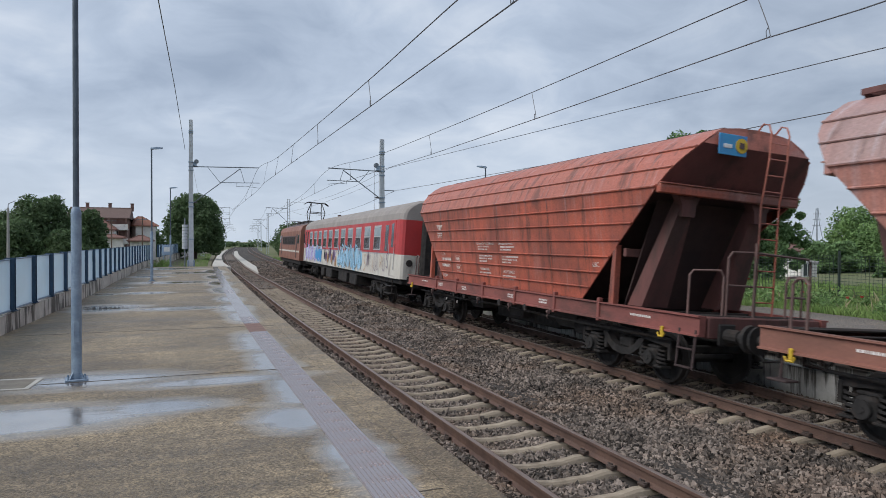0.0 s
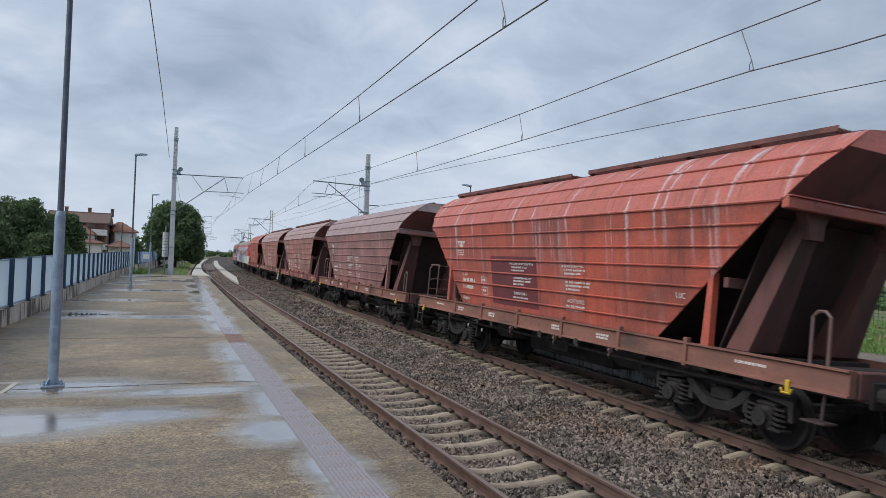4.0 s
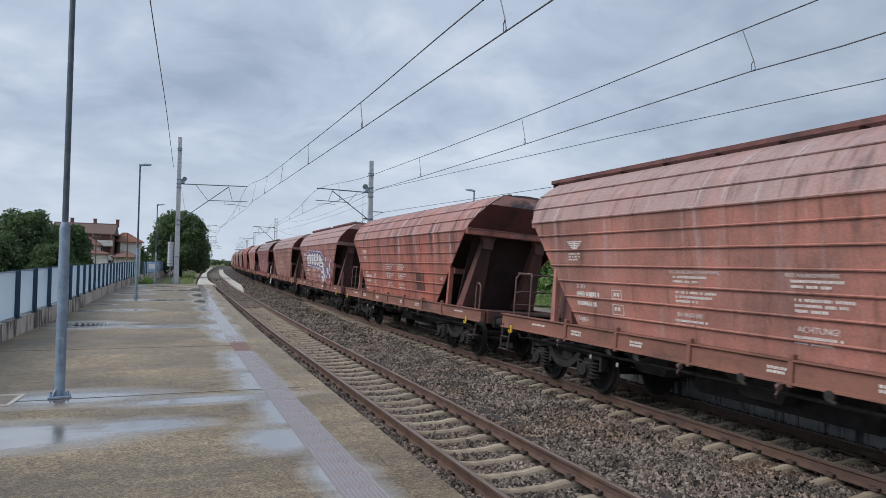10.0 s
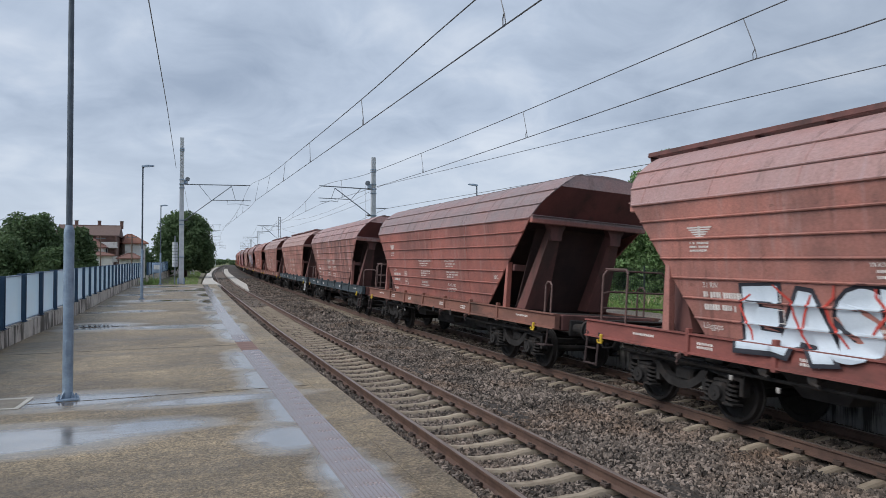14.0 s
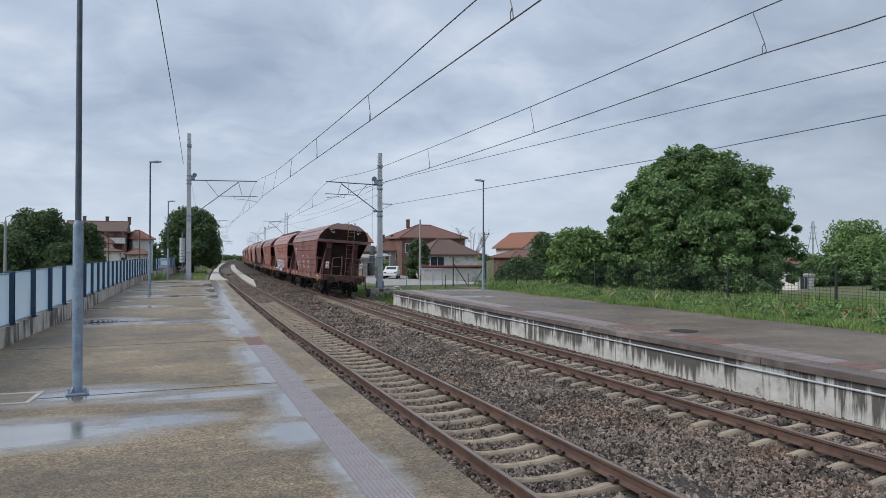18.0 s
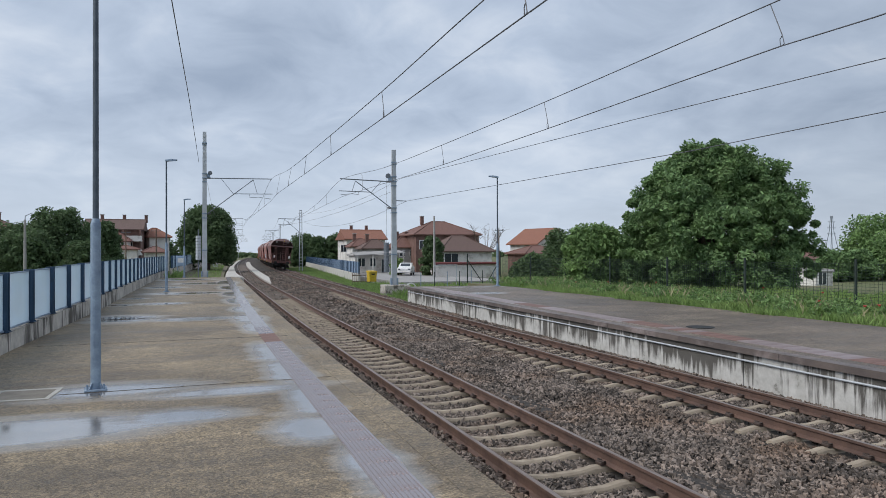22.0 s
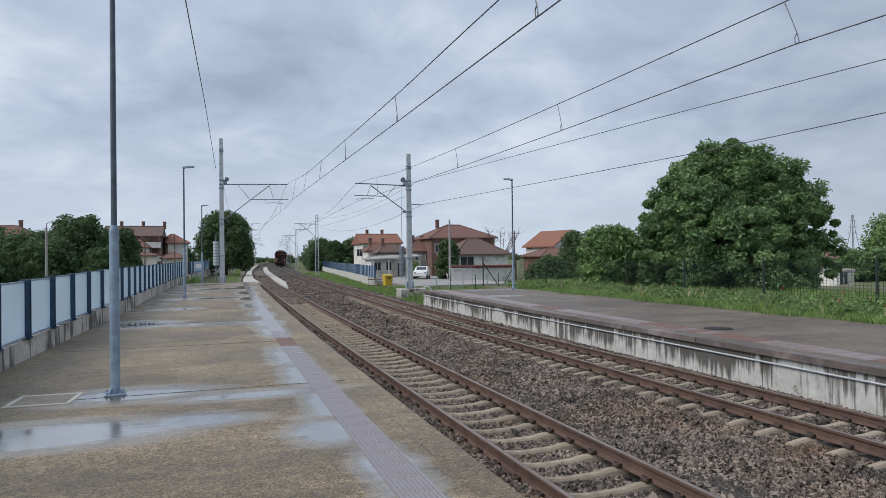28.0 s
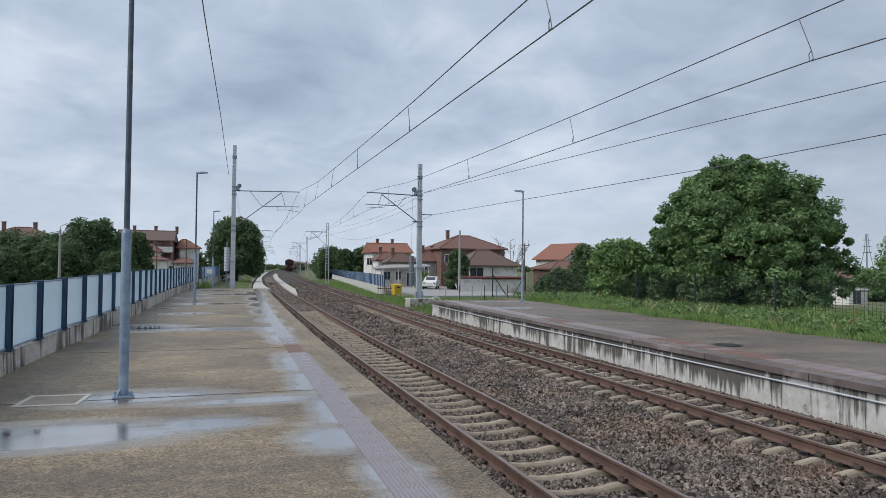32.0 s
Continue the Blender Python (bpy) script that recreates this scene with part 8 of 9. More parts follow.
grass_strip("grass", 16000, lambda y: (14.5, 36), 42, 61, -0.53, 0.32, m_grass, 8, "low green weeds in the yard")
grass_strip("dry_grass", 1500, lambda y: (18.2, 22.5), 8, 40, PLAT - 0.14, 0.5, m_straw, 3, "pale seeding grass stalks in the verge")
grass_strip("grass", 14000, lambda y: (track_2(y) + 2.3, max(track_2(y) + 3.3, barrier(y) - 0.2)), 38, 130, -0.5, 0.3, m_grass, 4, "green weeds between the track and the far wall")
grass_strip("grass", 5000, lambda y: (13.0, 16.5), 38, 60, -0.55, 0.5, m_grass, 6, "green weeds at the platform end")
grass_strip("grass", 7000, lambda y: (track_1(y) - 6.5, track_1(y) - 3.0), 62, 140, 0.0, 0.3, m_grass, 5, "green weeds beside the left track")
grass_strip("grass", 500, lambda y: (-2.1, -1.1), 57.6, 60, 0.3, 0.75, m_grass, 7, "green weeds at the end of the platform")


def weeds():
    """Broad-leaved weeds in clumps along the verge."""
    rnd = random.Random(15)
    cs = []
    for k in range(420):
        y = rnd.uniform(8, 40)
        x = rnd.uniform(18.0, 22.4)
        cs.append((x, y, PLAT - 0.1 + rnd.uniform(0.05, 0.32), rnd.uniform(0.12, 0.3)))
    me = leaves("weeds", cs, 60, 0.07, 5, 0.9)
    me.materials.append(m_leaf2)
    tagged(new("weeds", me), "low broad-leaved green weeds in the verge", "weeds", "", "stuff")


weeds()
# pale walkway strips beside the left track, and ground beyond the platform end
m_fill = mat("gritty_fill", (0.135, 0.108, 0.085), (0.095, 0.078, 0.064), 1.2, 0.9, 0.6, grain=22, stain=(0.17, 0.13, 0.10), stain_scale=0.5)
structure("walkway_strip", strip(lambda y: track_1(y) + 1.0, lambda y: track_1(y) + min(1.95, 1.02 + 0.06 * (y - 58)), steps(59, 190, 3), -0.02, -0.02, 0.3), m_pale, "pale concrete walkway between the tracks", "walkway")
def ramp_strip():
    """The platform runs out in a curved pale ramp beside the left track."""
    out = glide([(55, -2.75), (64, -2.6), (85, -2.35), (120, -2.1), (150, -1.95), (260, -1.9)])
    top = glide([(55, 0.60), (60, 0.55), (85, 0.22), (120, 0.02), (260, 0.0)])
    v = []
    for y in steps(57.1, 230, 3.5):
        a, c = track_1(y) + out(y), track_1(y) - 1.28
        v.append([(a, y, -0.7), (a, y, top(y)), (c, y, top(y) - 0.02), (c, y, -0.7)])
    structure("walkway_strip", M().loft(v), m_pale, "pale concrete ramp edging beside the left track", "walkway")


ramp_strip()
structure("track_fill", strip(lambda y: track_1(y) - 0.655, lambda y: track_1(y) + 0.655, steps(41.5, 150, 4), -0.165, -0.165, 0.1), m_fill, "brown gritty filling between the rails", "ballast")
structure("verge_left", strip(lambda y: fence_1(y) - 0.2, lambda y: track_1(y) - 2.78 + 0.006 * (y - 57), steps(57.2, 200, 6), 0.25, 0.0, 0.8), m_soil, "earth bank beyond the platform end", "verge")

# ---- wire mesh fence along the verge ----
m_dkgreen = mat("dark_green_paint", (0.018, 0.032, 0.026), None, 5, 0.55, 0.0)


def mesh_fence():
    ys = [6.5 + 5.35 * k for k in range(9)]
    fx = lambda y: 22.15 + 0.042 * (y - 17.7)
    for a, b in zip(ys[:-1], ys[1:]):
        f = thing("mesh_fence", "dark green wire mesh fence on thin posts", "fence", "mesh fence lengths")
        part("post", M().cyl((fx(a), a, 0.0), (fx(a), a, 2.35), 0.045, 8), m_dkgreen, f)
        g = M()
        for k in range(16):
            z = 0.45 + 0.115 * k
            g.box(((fx(a) + fx(b)) / 2, (a + b) / 2, z), (0.009, b - a, 0.009), 0, pose(0, 0, 0, 0, 0, -2.4))
        n = 34
        for k in range(n):
            y = a + (b - a) * (k + 0.5) / n
            g.box((fx(y), y, 1.3), (0.008, 0.008, 1.75))
        tagged(part("wire_mesh", g, m_dkgreen, f), kind="stuff")


mesh_fence()

# ---- houses ----
m_tile_red = mat("red_roof_tiles", (0.195, 0.098, 0.078), (0.135, 0.075, 0.062), 0.9, 0.8, 0.4, grain=6, stretch=(6, 6, 6))
m_tile_orange = mat("orange_roof_tiles", (0.27, 0.115, 0.075), (0.20, 0.095, 0.066), 0.9, 0.8, 0.4, grain=6, stretch=(6, 6, 6))
m_tile_brown = mat("brown_roof_tiles", (0.15, 0.095, 0.08), (0.11, 0.075, 0.065), 0.9, 0.8, 0.4, grain=6, stretch=(6, 6, 6))
m_plaster = mat("white_plaster", (0.74, 0.72, 0.69), (0.62, 0.60, 0.57), 0.8, 0.85, 0.2, grain=12, stain=(0.36, 0.33, 0.3), stain_scale=0.6)
m_brickwall = mat("brick_wall", (0.215, 0.125, 0.105), (0.13, 0.075, 0.062), 1.2, 0.85, 0.4, grain=14)
m_grey_wall = mat("grey_render", (0.34, 0.33, 0.32), (0.27, 0.26, 0.25), 0.9, 0.85, 0.3, grain=12)
m_pane = mat("house_glass", (0.04, 0.05, 0.06), None, 1, 0.15, 0.0, spec=0.8)
m_wood = mat("weathered_wood", (0.17, 0.12, 0.09), (0.12, 0.085, 0.065), 2, 0.85, 0.3, grain=20, stretch=(1, 1, 0.2))


def house(x0, x1, y, z0, eave, ridge, depth, wall, roof, hip=True, gable_front=False, windows=(), label="", chimneys=1, over=0.4, turn=0.0):
    w = x1 - x0
    h = thing("house", label, "house", "houses round the station", m=pose((x0 + x1) / 2, y + depth / 2, z0, 0, 0, turn))
    e, r = eave - z0, ridge - z0
    part("wall", M().box((0, 0, e / 2), (w, depth, e), 0.02), wall, h)
    hx, hy = w / 2 + over, depth / 2 + over
    g = M()
    if gable_front:
        v = [(-hx, -hy, e - 0.15), (hx, -hy, e - 0.15), (hx, hy, e - 0.15), (-hx, hy, e - 0.15), (0, -hy, r), (0, hy, r)]
        f = [(0, 4, 5, 3), (1, 2, 5, 4), (0, 1, 4), (2, 3, 5), (0, 3, 2, 1)]
        part("gable", M().prism([(-w / 2, e), (w / 2, e), (0, r - 0.25)], -depth / 2 - over * 0 - 0.004, -depth / 2 + 0.1, axis=1), wall, h)
        # two roof slopes as slabs
        for s in (-1, 1):
            part("roof", M().loft([[(s * hx, yy, e - 0.2), (s * hx, yy, e - 0.05), (0, yy, r), (0, yy, r - 0.18)] for yy in (-hy, hy)]), roof, h)
    else:
        k = min(hx * 0.8, hy) if hip else 0.0
        v = [(-hx, -hy, e), (hx, -hy, e), (hx, hy, e), (-hx, hy, e), (-hx + k, 0, r), (hx - k, 0, r)]
        v += [(p[0], p[1], e - 0.16) for p in v[:4]]
        f = [(0, 1, 5, 4), (1, 2, 5), (2, 3, 4, 5), (3, 0, 4), (0, 6, 7, 1), (1, 7, 8, 2), (2, 8, 9, 3), (3, 9, 6, 0), (6, 9, 8, 7)]
        part("roof", M().add(v, f), roof, h)
        part("ridge_tiles", M().tube([(-hx + k, 0, r), (hx - k, 0, r)], 0.12, 6), roof, h)
        if hip:
            for sx in (-1, 1):
                for sy in (-1, 1):
                    part("hip_tiles", M().tube([(sx * hx, sy * hy, e), (sx * (hx - k), 0, r)], 0.09, 5), roof, h)
    for k in range(chimneys):
        cx = (-0.25 + 0.4 * k) * w
        c = part("chimney", M().box((cx, 0.3, r + 0.15), (0.5, 0.5, 1.3), 0.03), m_brickwall, h)
        part("cap", M().box((cx, 0.3, r + 0.83), (0.62, 0.62, 0.1), 0.02), m_grey_wall, c)
    for wx, wz, ww, wh in windows:
        wn = part("window", M().box((wx, -depth / 2 - 0.01, wz - z0), (ww + 0.16, 0.08, wh + 0.16), 0.01), m_whitep, h)
        part("pane", M().box((wx, -depth / 2 - 0.05, wz - z0), (ww, 0.03, wh), 0.005), m_pane, wn)
        part("mullion", M().box((wx, -depth / 2 - 0.068, wz - z0), (0.05, 0.02, wh)), m_whitep, wn)
    return h


house(31.0, 41.3, 95, -0.7, 5.3, 7.4, 9, m_brickwall, m_tile_red, windows=((-4, 3.7, 1.1, 1.2), (-2.4, 3.7, 0.7, 1.3), (0.5, 3.9, 1.2, 1.1), (3.0, 3.9, 1.2, 1.1)), label="two-storey brick house with a red hipped tile roof", chimneys=1)
house(29.6, 36.6, 80, -0.7, 2.75, 4.8, 7, m_plaster, m_tile_brown, windows=((-2.2, 1.6, 1.8, 1.6),), label="low white house with a dark brown hipped roof", chimneys=0)
house(25.9, 33.2, 120, -0.7, 5.05, 6.8, 8, m_plaster, m_tile_orange, hip=False, windows=((-4.2, 3.3, 0.9, 1.2), (-1.0, 3.3, 0.9, 1.2), (2.0, 3.3, 0.9, 1.2)), label="white house with a bright orange tile roof", chimneys=2)
house(23.6, 27.0, 105, -0.7, 3.55, 4.8, 4, m_plaster, m_tile_red, windows=((-0.6, 2.2, 0.8, 0.9),), label="small white house with a faded red hipped roof", chimneys=1, over=0.3)
house(24.2, 28.6, 100, -0.7, 3.2, 4.6, 4, m_grey_wall, m_tile_brown, windows=((-1.0, 1.9, 0.9, 0.9),), label="low grey house with a brown hipped roof", chimneys=1, over=0.35)
house(28.6, 32.4, 97.5, -0.7, 3.35, 4.95, 4.5, m_grey_wall, m_tile_red, windows=((-0.9, 2.4, 0.8, 0.8), (0.8, 2.4, 0.8, 0.8)), label="narrow grey house with a red hipped roof", chimneys=2, over=0.3)
house(20.6, 26.4, 90, -0.7, 2.25, 2.7, 4, m_plaster, m_grey_wall, windows=((-2.0, 1.2, 0.9, 1.1), (-0.4, 1.2, 0.7, 1.1), (1.4, 0.6, 1.1, 2.0)), label="flat-roofed white outbuilding with dark openings", chimneys=0, over=0.25)
house(48.6, 55.8, 92, -0.7, 3.9, 6.4, 6.5, m_plaster, m_tile_orange, gable_front=True, windows=((-1, 2.6, 1.0, 1.1), (1.4, 2.6, 1.0, 1.1)), label="white gabled house with an orange pitched roof", chimneys=0, over=0.5, turn=14)
house(43.8, 50, 84, -0.7, 2.4, 3.5, 6, m_brickwall, m_tile_red, hip=True, label="small house with a faded red tile roof", chimneys=0)
brick_house = house(-17.0, -8.4, 122, -0.7, 6.5, 8.3, 10, m_brickwall, m_tile_brown, hip=False, windows=((-3, 4.3, 1.0, 1.3), (-0.5, 4.3, 1.0, 1.3), (2.2, 4.3, 1.4, 1.6), (2.2, 1.5, 1.4, 1.6)), label="tall unplastered brick house with a dark gable roof", chimneys=3)
for zz in (2.9, 5.2):
    part("floor_band", M().box((0, -5.03, zz), (8.7, 0.12, 0.22), 0.02), m_plaster, brick_house, "pale concrete floor band")
for xx in (1.6, 4.2):
    part("pillar", M().box((xx, -5.6, 3.6), (0.26, 0.26, 7.0), 0.02), m_brickwall, brick_house, "brick balcony pillar")
for zz in (2.95, 5.25):
    part("balcony", M().box((2.9, -5.5, zz), (3.2, 1.1, 0.18), 0.02).box((2.9, -6.0, zz + 0.45), (3.2, 0.08, 0.8), 0.02), m_plaster, brick_house, "white rendered balcony")
part("gable", M().prism([(-5.3, 7.0), (5.3, 7.0), (0, 8.85)], 4.26, 4.34, axis=0), m_brickwall, brick_house, "brick gable under the roof end")
house(-14.6, -9.9, 117, -0.7, 4.5, 6.0, 4, m_plaster, m_tile_red, windows=((-1.8, 2.6, 0.9, 0.8), (0.8, 1.2, 1.6, 1.2)), label="white annexe with a red hipped roof", chimneys=1)
house(-13.6, -8.4, 113, -0.7, 3.2, 3.7, 3, m_plaster, m_tile_red, windows=((-1.5, 1.5, 1.0, 0.6),), label="low white outbuilding with red roof", chimneys=0)
house(-8.6, -5.2, 128, -0.7, 5.4, 7.0, 6, m_plaster, m_tile_orange, hip=True, windows=((-0.5, 3.0, 1.2, 1.2),), label="white house with an orange gable roof", chimneys=0, turn=20)
house(-7.2, -4.4, 110, -0.7, 2.75, 3.5, 4, m_plaster, m_tile_red, hip=True, windows=((0, 1.5, 1.0, 1.0),), label="small white house with a red roof", chimneys=0)
house(-34.5, -24.0, 112, -0.7, 5.6, 7.9, 10, m_plaster, m_tile_red, windows=((2, 4.4, 1.2, 1.2),), label="house with a broad red hipped roof behind trees", chimneys=2)
house(96, 104, 92, -0.7, 3.6, 5.4, 8, m_plaster, m_tile_orange, label="distant house with an orange roof", chimneys=1)
house(52.9, 55.0, 45, -0.75, 0.85, 1.0, 2.4, m_plaster, m_grey_wall, windows=((-0.3, 0.2, 0.9, 1.2),), label="small white shed with a flat roof", chimneys=0, over=0.1)
house(70, 78, 64, -0.75, 1.6, 2.6, 5, m_plaster, m_tile_red, label="low garden house with a red roof", chimneys=0)

# open canopies before the houses
cn = thing("canopy", "sloping grey lean-to canopy on thin posts before the houses", "canopy", m=pose(23.2, 87.5, -0.7))
part("roof", M().loft([[(x, -1.6, 2.85 + 0.05 * (x + 3.4)), (x, 1.6, 3.15 + 0.05 * (x + 3.4)), (x, 1.6, 3.25 + 0.05 * (x + 3.4)), (x, -1.6, 2.95 + 0.05 * (x + 3.4))] for x in (-3.4, 3.4)]), m_grey_wall, cn)
for k in range(4):
    part("pillar", M().box((-3.2 + 2.1 * k, -1.5, 1.45 + 0.05 * k), (0.13, 0.13, 2.9 + 0.1 * k), 0.02), m_plaster, cn)

gw = thing("garden_wall", "white garden wall with a dark red tiled cap", "wall", m=pose(29.8, 72, -0.7))
part("wall", M().box((0, 0, 0.95), (8.0, 0.3, 1.9), 0.02), m_plaster, gw)
part("cap", M().box((0, 0, 2.0), (8.3, 0.9, 0.3), 0.12), mat("dark_red_cap", (0.16, 0.045, 0.045), None, 2, 0.7, 0.2), gw)
part("base_stone", M().box((0, -0.05, 0.2), (8.0, 0.42, 0.4), 0.03), m_curb, gw)

# yard and lane by the level ground
structure("lane", M().box((23.5, 75, -0.5), (11.0, 30.0, 0.6), 0.01), m_grey_wall, "grey paved lane leading to the houses", "lane")

# ---- long wall with blue panels beyond the right track ----
def far_wall():
    ys = [64.8 + 2.6 * k for k in range(60)]
    wall = None
    for k, (a, b) in enumerate(zip(ys[:-1], ys[1:])):
        if k % 6 == 0:
            wall = thing("barrier_wall", "whitewashed concrete wall topped by blue fence panels", "wall", "barrier wall lengths")
        fx = barrier
        turn = way(barrier, (a + b) / 2)
        m = pose((fx(a) + fx(b)) / 2, (a + b) / 2, 0, 0, 0, turn)
        part("wall_panel", shared("fw", lambda: M().box((0, 0, 0.0), (0.25, 2.6, 0.95), 0.02).data("wall_panel", m_whitewash)), m_whitewash, wall, at=m)
        part("panel", shared("fp", lambda: M().box((0, 0.1, 1.07), (0.04, 2.3, 1.15), 0.01).data("panel", m_panelblue)), m_panelblue, wall, at=m)
        for q in (-1.3, 0.0):
            part("post", shared("fq", lambda: M().box((-0.02, 0, 1.07), (0.14, 0.18, 1.2), 0.01).data("post", m_bluepost)), m_bluepost, wall, at=m @ Matrix.Translation((0, q, 0)))


m_whitewash = mat("whitewash", (0.55, 0.54, 0.51), (0.45, 0.44, 0.41), 1.2, 0.85, 0.2, grain=14, stain=(0.25, 0.23, 0.2), stain_scale=0.9)
m_panelblue = mat("blue_panel", (0.30, 0.40, 0.55), (0.25, 0.35, 0.5), 1.5, 0.4, 0.0, grain=20)
far_wall()

# ---- small things by the lane ----
bn = thing("litter_bin", "bright yellow waste container beside the wall", "waste container", m=pose(15.85, 62.2, -0.3, 0, 0, 10))
part("body", M().loft([[(-0.34, -0.3, 0.1), (0.34, -0.3, 0.1), (0.34, 0.3, 0.1), (-0.34, 0.3, 0.1)], [(-0.39, -0.35, 1.0), (0.39, -0.35, 1.0), (0.39, 0.35, 1.0), (-0.39, 0.35, 1.0)]]), m_yellow, bn)
part("lid", M().loft([[(-0.42, -0.4, 1.0), (0.42, -0.4, 1.0), (0.42, 0.4, 1.0), (-0.42, 0.4, 1.0)], [(-0.40, -0.36, 1.1), (0.40, -0.36, 1.1), (0.40, 0.4, 1.16), (-0.40, 0.4, 1.16)]]), m_yellow, bn)
part("slot", M().box((0, -0.345, 0.82), (0.34, 0.02, 0.12), 0.008), m_black_frame, bn)
for s in (-0.28, 0.28):
    part("wheel", M().cyl((s - 0.03, -0.25, 0.08), (s + 0.03, -0.25, 0.08), 0.08, 10), m_black_frame, bn)
pk = thing("picket_gate", "dark slatted gate at the end of the wall", "gate", m=pose(15.0, 63.0, -0.6, 0, 0, 0))
for k in range(9):
    part("slat", M().box((-0.8 + 0.2 * k, 0, 0.65), (0.07, 0.03, 1.2 + 0.06 * (k % 2)), 0.008), m_wood, pk)
part("rail", M().box((0, 0.03, 0.4), (1.8, 0.04, 0.08), 0.008), m_wood, pk)
part("rail", M().box((0, 0.03, 1.0), (1.8, 0.04, 0.08), 0.008), m_wood, pk)


def parked_car(x, y, z, turn):
    c = thing("parked_car", "small white hatchback parked on the lane", "car", m=pose(x, y, z, 0, 0, turn))
    prof = [(-1.95, 0.35), (-2.0, 0.75), (-1.85, 0.95), (-1.0, 1.02), (-0.35, 1.45), (0.9, 1.50), (1.6, 1.15), (1.95, 1.0), (2.0, 0.5), (1.9, 0.32)]
    rings = []
    for x_, k in ((-0.84, 0.94), (-0.78, 1.0), (0.78, 1.0), (0.84, 0.94)):
        rings.append([(x_ * (1 if q[1] < 1.05 else 0.86), q[0] * k, 0.3 + (q[1] - 0.3) * (0.97 if abs(x_) > 0.8 else 1)) for q in prof])
    part("body", M().loft(rings), m_whitep, c)
    part("windscreen", M().add([(-0.6, -0.98, 1.03), (0.6, -0.98, 1.03), (0.56, -0.40, 1.43), (-0.56, -0.40, 1.43)], [(0, 1, 2, 3)]), m_pane, c)
    for s in (-1, 1):
        part("side_window", M().add([(s * 0.79, -0.75, 1.08), (s * 0.79, 1.25, 1.12), (s * 0.72, 0.9, 1.42), (s * 0.72, -0.3, 1.42)], [(0, 1, 2, 3)]), m_pane, c)
        part("headlight", M().box((s * 0.6, -1.95, 0.76), (0.3, 0.12, 0.14), 0.03), m_winglass, c)
        for yy in (-1.25, 1.25):
            wh = part("wheel", M().cyl((s * 0.68, yy, 0.31), (s * 0.86, yy, 0.31), 0.31, 18), m_black_frame, c)
            part("rim", M().cyl((s * 0.85, yy, 0.31), (s * 0.875, yy, 0.31), 0.2, 14), m_galv, wh)
    part("bumper", M().box((0, -1.98, 0.45), (1.5, 0.12, 0.2), 0.04), m_whitep, c)
    part("plate_bar", M().box((0, -2.05, 0.47), (0.5, 0.02, 0.1), 0.005), m_white, c)
    return c


parked_car(24.2, 78.0, -0.20, -24)


def pole(x, y, z, h, r, label, arms=0, material=None):
    p = thing("utility_pole", label, "pole", "utility poles", m=pose(x, y, z))
    part("shaft", M().cyl((0, 0, 0), (0, 0, h), r, 10, r1=r * 0.65), material or m_grey_wall, p)
    for k in range(arms):
        a = part("crossarm", M().box((0, 0, h - 0.3 - 0.5 * k), (1.3, 0.08, 0.08), 0.01), m_arm, p)
        for s in (-0.55, 0, 0.55):
            part("insulator", M().cyl((s, 0, h - 0.26 - 0.5 * k), (s, 0, h - 0.1 - 0.5 * k), 0.04, 6), m_insul, a)
    return p


pole(25.0, 70, -0.7, 7.3, 0.16, "grey concrete utility pole by the garden wall")
p = pole(-12.4, 60, -0.7, 5.9, 0.13, "concrete street lamp pole with a curved arm behind the fence")
part("arm", M().tube([(0, 0, 5.8), (0.02, 0, 6.2), (0.5, 0, 6.45)], 0.03, 6), m_arm, p)
for x, y in ((-5.0, 100), (-9.5, 108), (40, 85)):
    pole(x, y, -0.7, 6.6, 0.11, "thin grey utility pole among the houses", 1, m_wood)
for x, y, d in ((24.85, 60.0, 1.8), (28.6, 60.5, -1.4)):
    f = thing("fence_post", "dark steel post with a long diagonal stay", "post", "braced posts", m=pose(x, y, -0.55))
    part("upright", M().cyl((0, 0, 0), (0, 0, 3.0), 0.06, 8), m_dkgreen, f)
    part("stay", M().cyl((0, 0, 2.4), (d, 0.2, 0), 0.045, 6), m_dkgreen, f)
gl = thing("tube_frame", "pale steel tube frame standing in the weeds", "frame", m=pose(21.4, 60.0, -0.55))
for q in (0.0, 2.3):
    part("upright", M().cyl((q, 0, 0), (q, 0, 1.9), 0.05, 8), m_mast, gl)
part("top_bar", M().cyl((0, 0, 1.9), (2.3, 0, 1.9), 0.045, 8), m_mast, gl)
ap = thing("arch_rail", "low white painted arch beside the platform end", "rail", m=pose(15.9, 50.0, -0.6))
part("hoop", M().tube([(0.42 * math.cos(math.pi * k / 10), 0, 0.35 + 0.42 * math.sin(math.pi * k / 10)) for k in range(11)], 0.06, 7), m_whitep, ap)
part("leg", M().cyl((-0.42, 0, 0), (-0.42, 0, 0.36), 0.06, 7), m_whitep, ap)
part("leg", M().cyl((0.42, 0, 0), (0.42, 0, 0.36), 0.06, 7), m_whitep, ap)


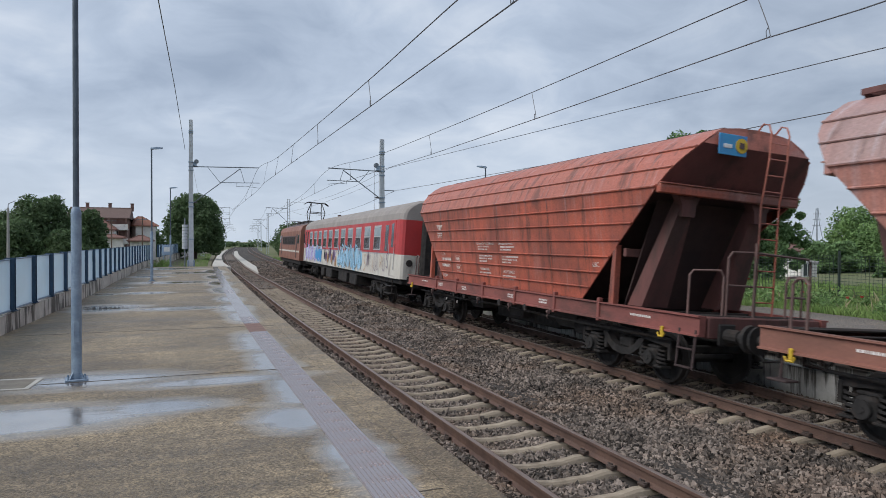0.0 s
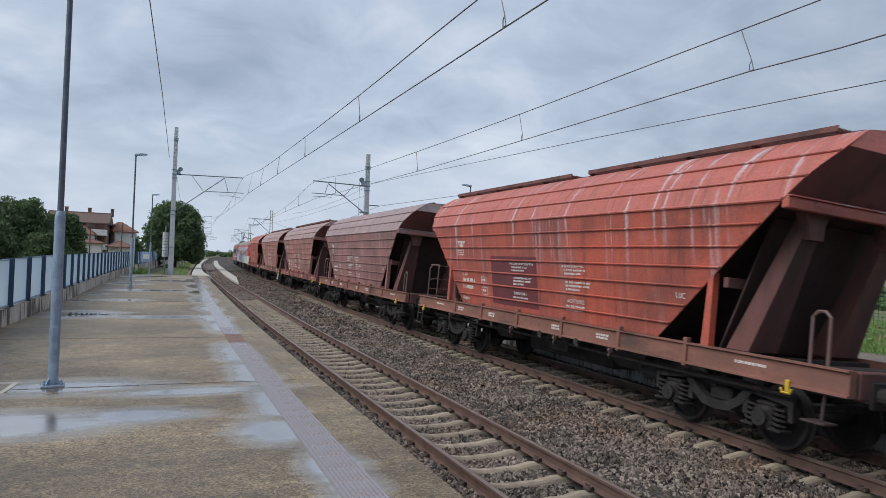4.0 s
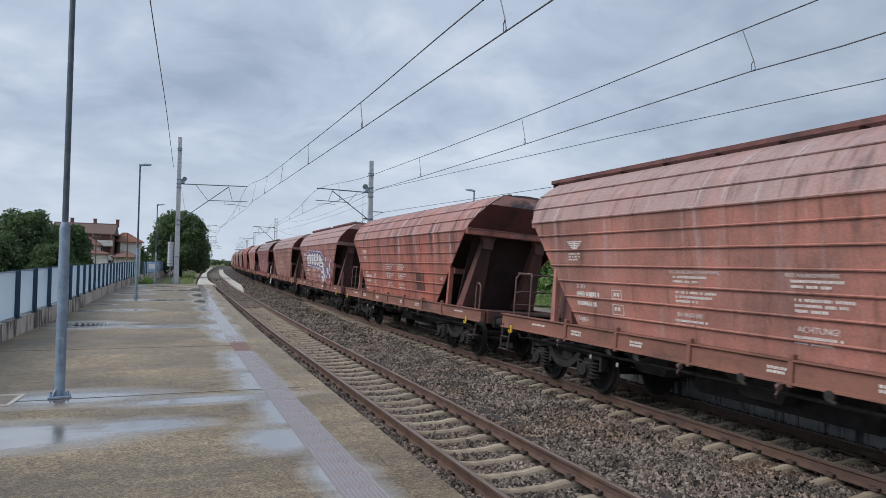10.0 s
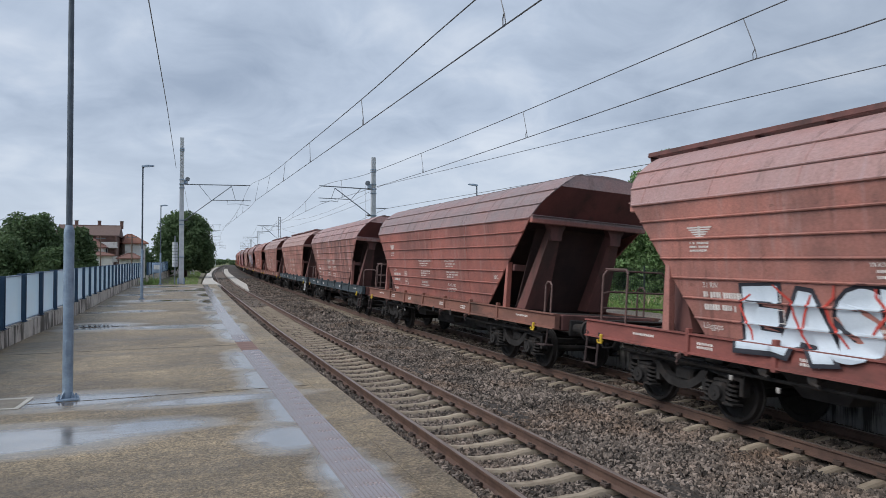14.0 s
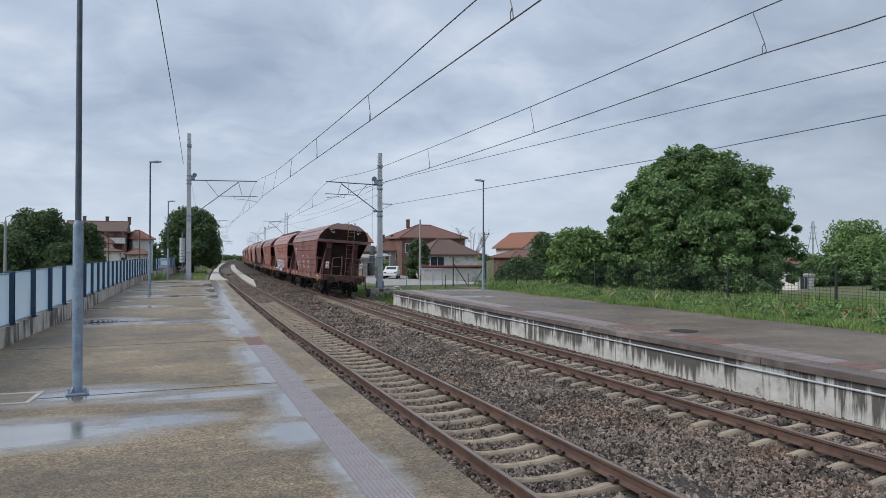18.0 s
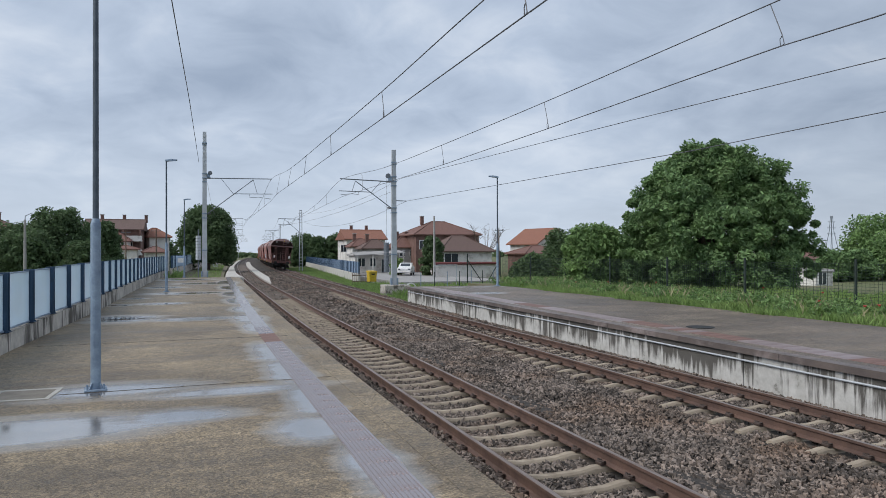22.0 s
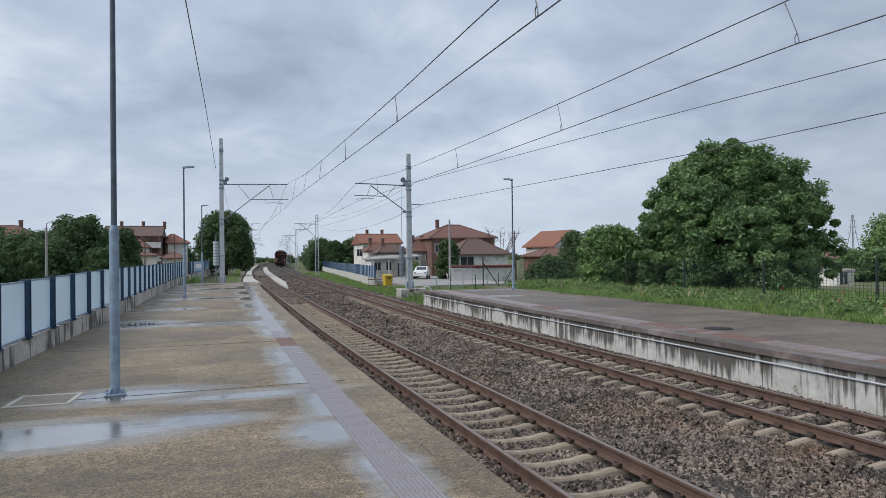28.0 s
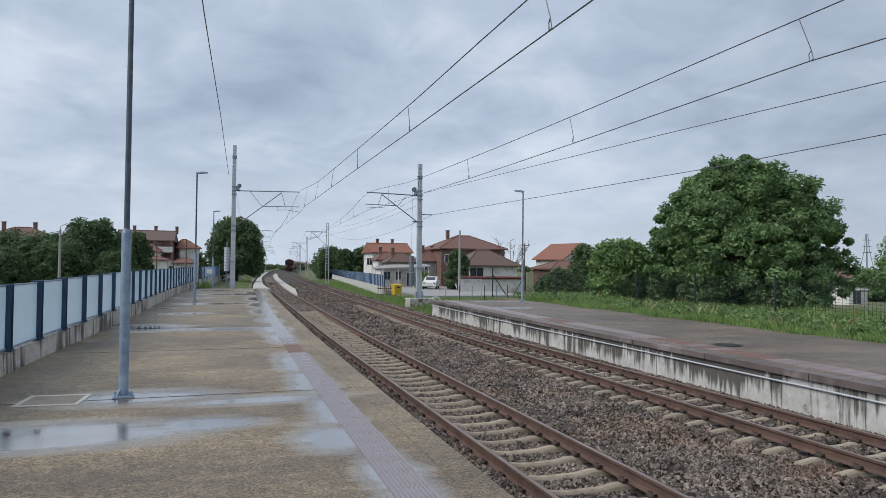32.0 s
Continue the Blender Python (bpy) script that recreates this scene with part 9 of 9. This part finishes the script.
def bare_tree(x, y, z, h, seed):
    rnd = random.Random(seed)
    t = thing("tree", "pale leafless tree with fine twigs behind the house", "tree", m=pose(x, y, z))
    part("trunk", M().tube([(0, 0, 0), (0.1, 0, h * 0.3), (0, 0.1, h * 0.55)], [0.2, 0.15, 0.09], 7), m_bark, t)
    for k in range(9):
        a = k * 2.4
        r = h * rnd.uniform(0.25, 0.45)
        top = (r * math.cos(a), r * math.sin(a), h * rnd.uniform(0.75, 1.0))
        mid = (top[0] * 0.5, top[1] * 0.5, h * 0.6)
        g = M().tube([(0, 0, h * 0.35), mid, top], [0.08, 0.05, 0.015], 5)
        for q in range(14):
            u = rnd.uniform(0.3, 1.0)
            b = Vector(mid).lerp(Vector(top), u)
            g.tube([b, b + Vector((rnd.uniform(-0.9, 0.9), rnd.uniform(-0.9, 0.9), rnd.uniform(0.1, 0.9)))], [0.018, 0.008], 3)
        part("limb", g, m_bark, t)


bare_tree(38.4, 86, -0.7, 6.9, 6)
for k in range(7):
    f = thing("fence_post", "short dark post at the platform end", "post", "thin posts", m=pose(17.4 + 1.5 * k, 52 + 0.9 * k, -0.55))
    part("upright", M().cyl((0, 0, 0), (0, 0, 1.5), 0.035, 7), m_dkgreen if k % 2 else m_galv, f)
# signal board and blue box past the platform
bx = thing("notice_board", "pale blue board with a white notice at the platform end", "notice board", m=pose(-1.2, 66, -0.2))
part("body", M().box((0, 0, 2.05), (0.85, 0.3, 0.9), 0.03), m_panelblue, bx)
part("notice", M().box((0, -0.16, 2.1), (0.55, 0.02, 0.4), 0.01), m_whitep, bx)
for s in (-0.3, 0.3):
    part("leg", M().cyl((s, 0, 0), (s, 0, 1.65), 0.04, 8), m_galv, bx)
# transmission pylon far away
py_ = thing("lattice_pylon", "distant steel lattice pylon", "pylon", m=pose(500, 410, -1))
for sx in (-1, 1):
    for sy in (-1, 1):
        part("leg", M().tube([(sx * 4, sy * 4, 0), (sx * 1.2, sy * 1.2, 20), (sx * 0.5, sy * 0.5, 33)], 0.22, 4), m_arm, py_)
for z, w in ((18, 5), (23, 4.5), (28, 4)):
    part("crossarm", M().box((0, 0, z), (w * 2, 0.4, 0.5)), m_arm, py_)
# tile heap by the wall
hp = thing("tile_heap", "heap of old red roof tiles under the trees", "rubble heap", m=pose(31.5, 46, -0.35))
rnd = random.Random(3)
for k in range(60):
    a = rnd.uniform(0, 6.28)
    q = rnd.random() ** 0.6
    part("tile", shared("tile", lambda: M().box((0, 0, 0), (0.42, 0.26, 0.05), 0.01).data("tile", m_tile_orange)), m_tile_orange, hp, at=pose(2.3 * q * math.cos(a), 1.0 * q * math.sin(a), 0.9 * (1 - q) + 0.1, rnd.uniform(-35, 35), rnd.uniform(-35, 35), rnd.uniform(0, 180)))
for k in range(40):
    x, y = random.Random(k).uniform(19, 26), random.Random(k + 99).uniform(12, 34)
    if k < 12:
        pp = thing("poppy", "red poppy in the long grass", "flower", "poppies", m=pose(x, y, 0.35))
        part("stem", M().cyl((0, 0, 0), (0.02, 0, 0.5), 0.006, 4), m_grass, pp)
        part("petals", M().cyl((0.02, 0, 0.5), (0.02, 0, 0.56), 0.03, 7, r1=0.06), SPRAY[8], pp)



# ---- what moves: the train runs off along its track ----
def on_track(a, b):
    """Pose of a vehicle whose pivots stand at a (rear) and b (front) along the track."""
    pa, pb = Vector((track_2(a), a, 0)), Vector((track_2(b), b, 0))
    mid = (pa + pb) / 2
    turn = -math.degrees(math.atan2(pb.x - pa.x, pb.y - pa.y))
    # the curve is canted: vehicles lean to its inner side
    return pose(mid.x - 0.1, mid.y, 0.0, 0, 0, turn) @ pose(0, 0, 0, 0, 3.9, 0)


def motions():
    times = [k * 0.5 for k in range(65)]
    for ob, n in TRAIN:
        if n > 0:
            mid = [(t, rear_at(n, t) + HALF) for t in times]
            half = 5.0
        else:
            mid = [(t, rear_at(1, t) + LEAD[n]) for t in times]
            half = 8.0 if n == 0 else 4.2
        walk(ob, [(t, on_track(c - half, c + half)) for t, c in mid])
    # wheels roll: a row for each thirtieth of a second on the stretch before the platform
    for n, pair in WHEELS:
        off = HALF if n > 0 else LEAD[n]
        first = max(0, math.ceil(30 * (-14 - off - rear_at(max(n, 1), 0)) / TRAIN_V))
        last = min(960, math.floor(30 * (75 - off - rear_at(max(n, 1), 0)) / TRAIN_V))
        keys = sorted({0, 960} | set(range(first, last + 1)))
        for w in pair:
            y = w.matrix_basis.translation.y
            walk(w, [(k / 30, pose(0, y, 0.46, -math.degrees(TRAIN_V * (min(max(k, first), last) - first) / 30 / 0.46))) for k in keys])


motions()
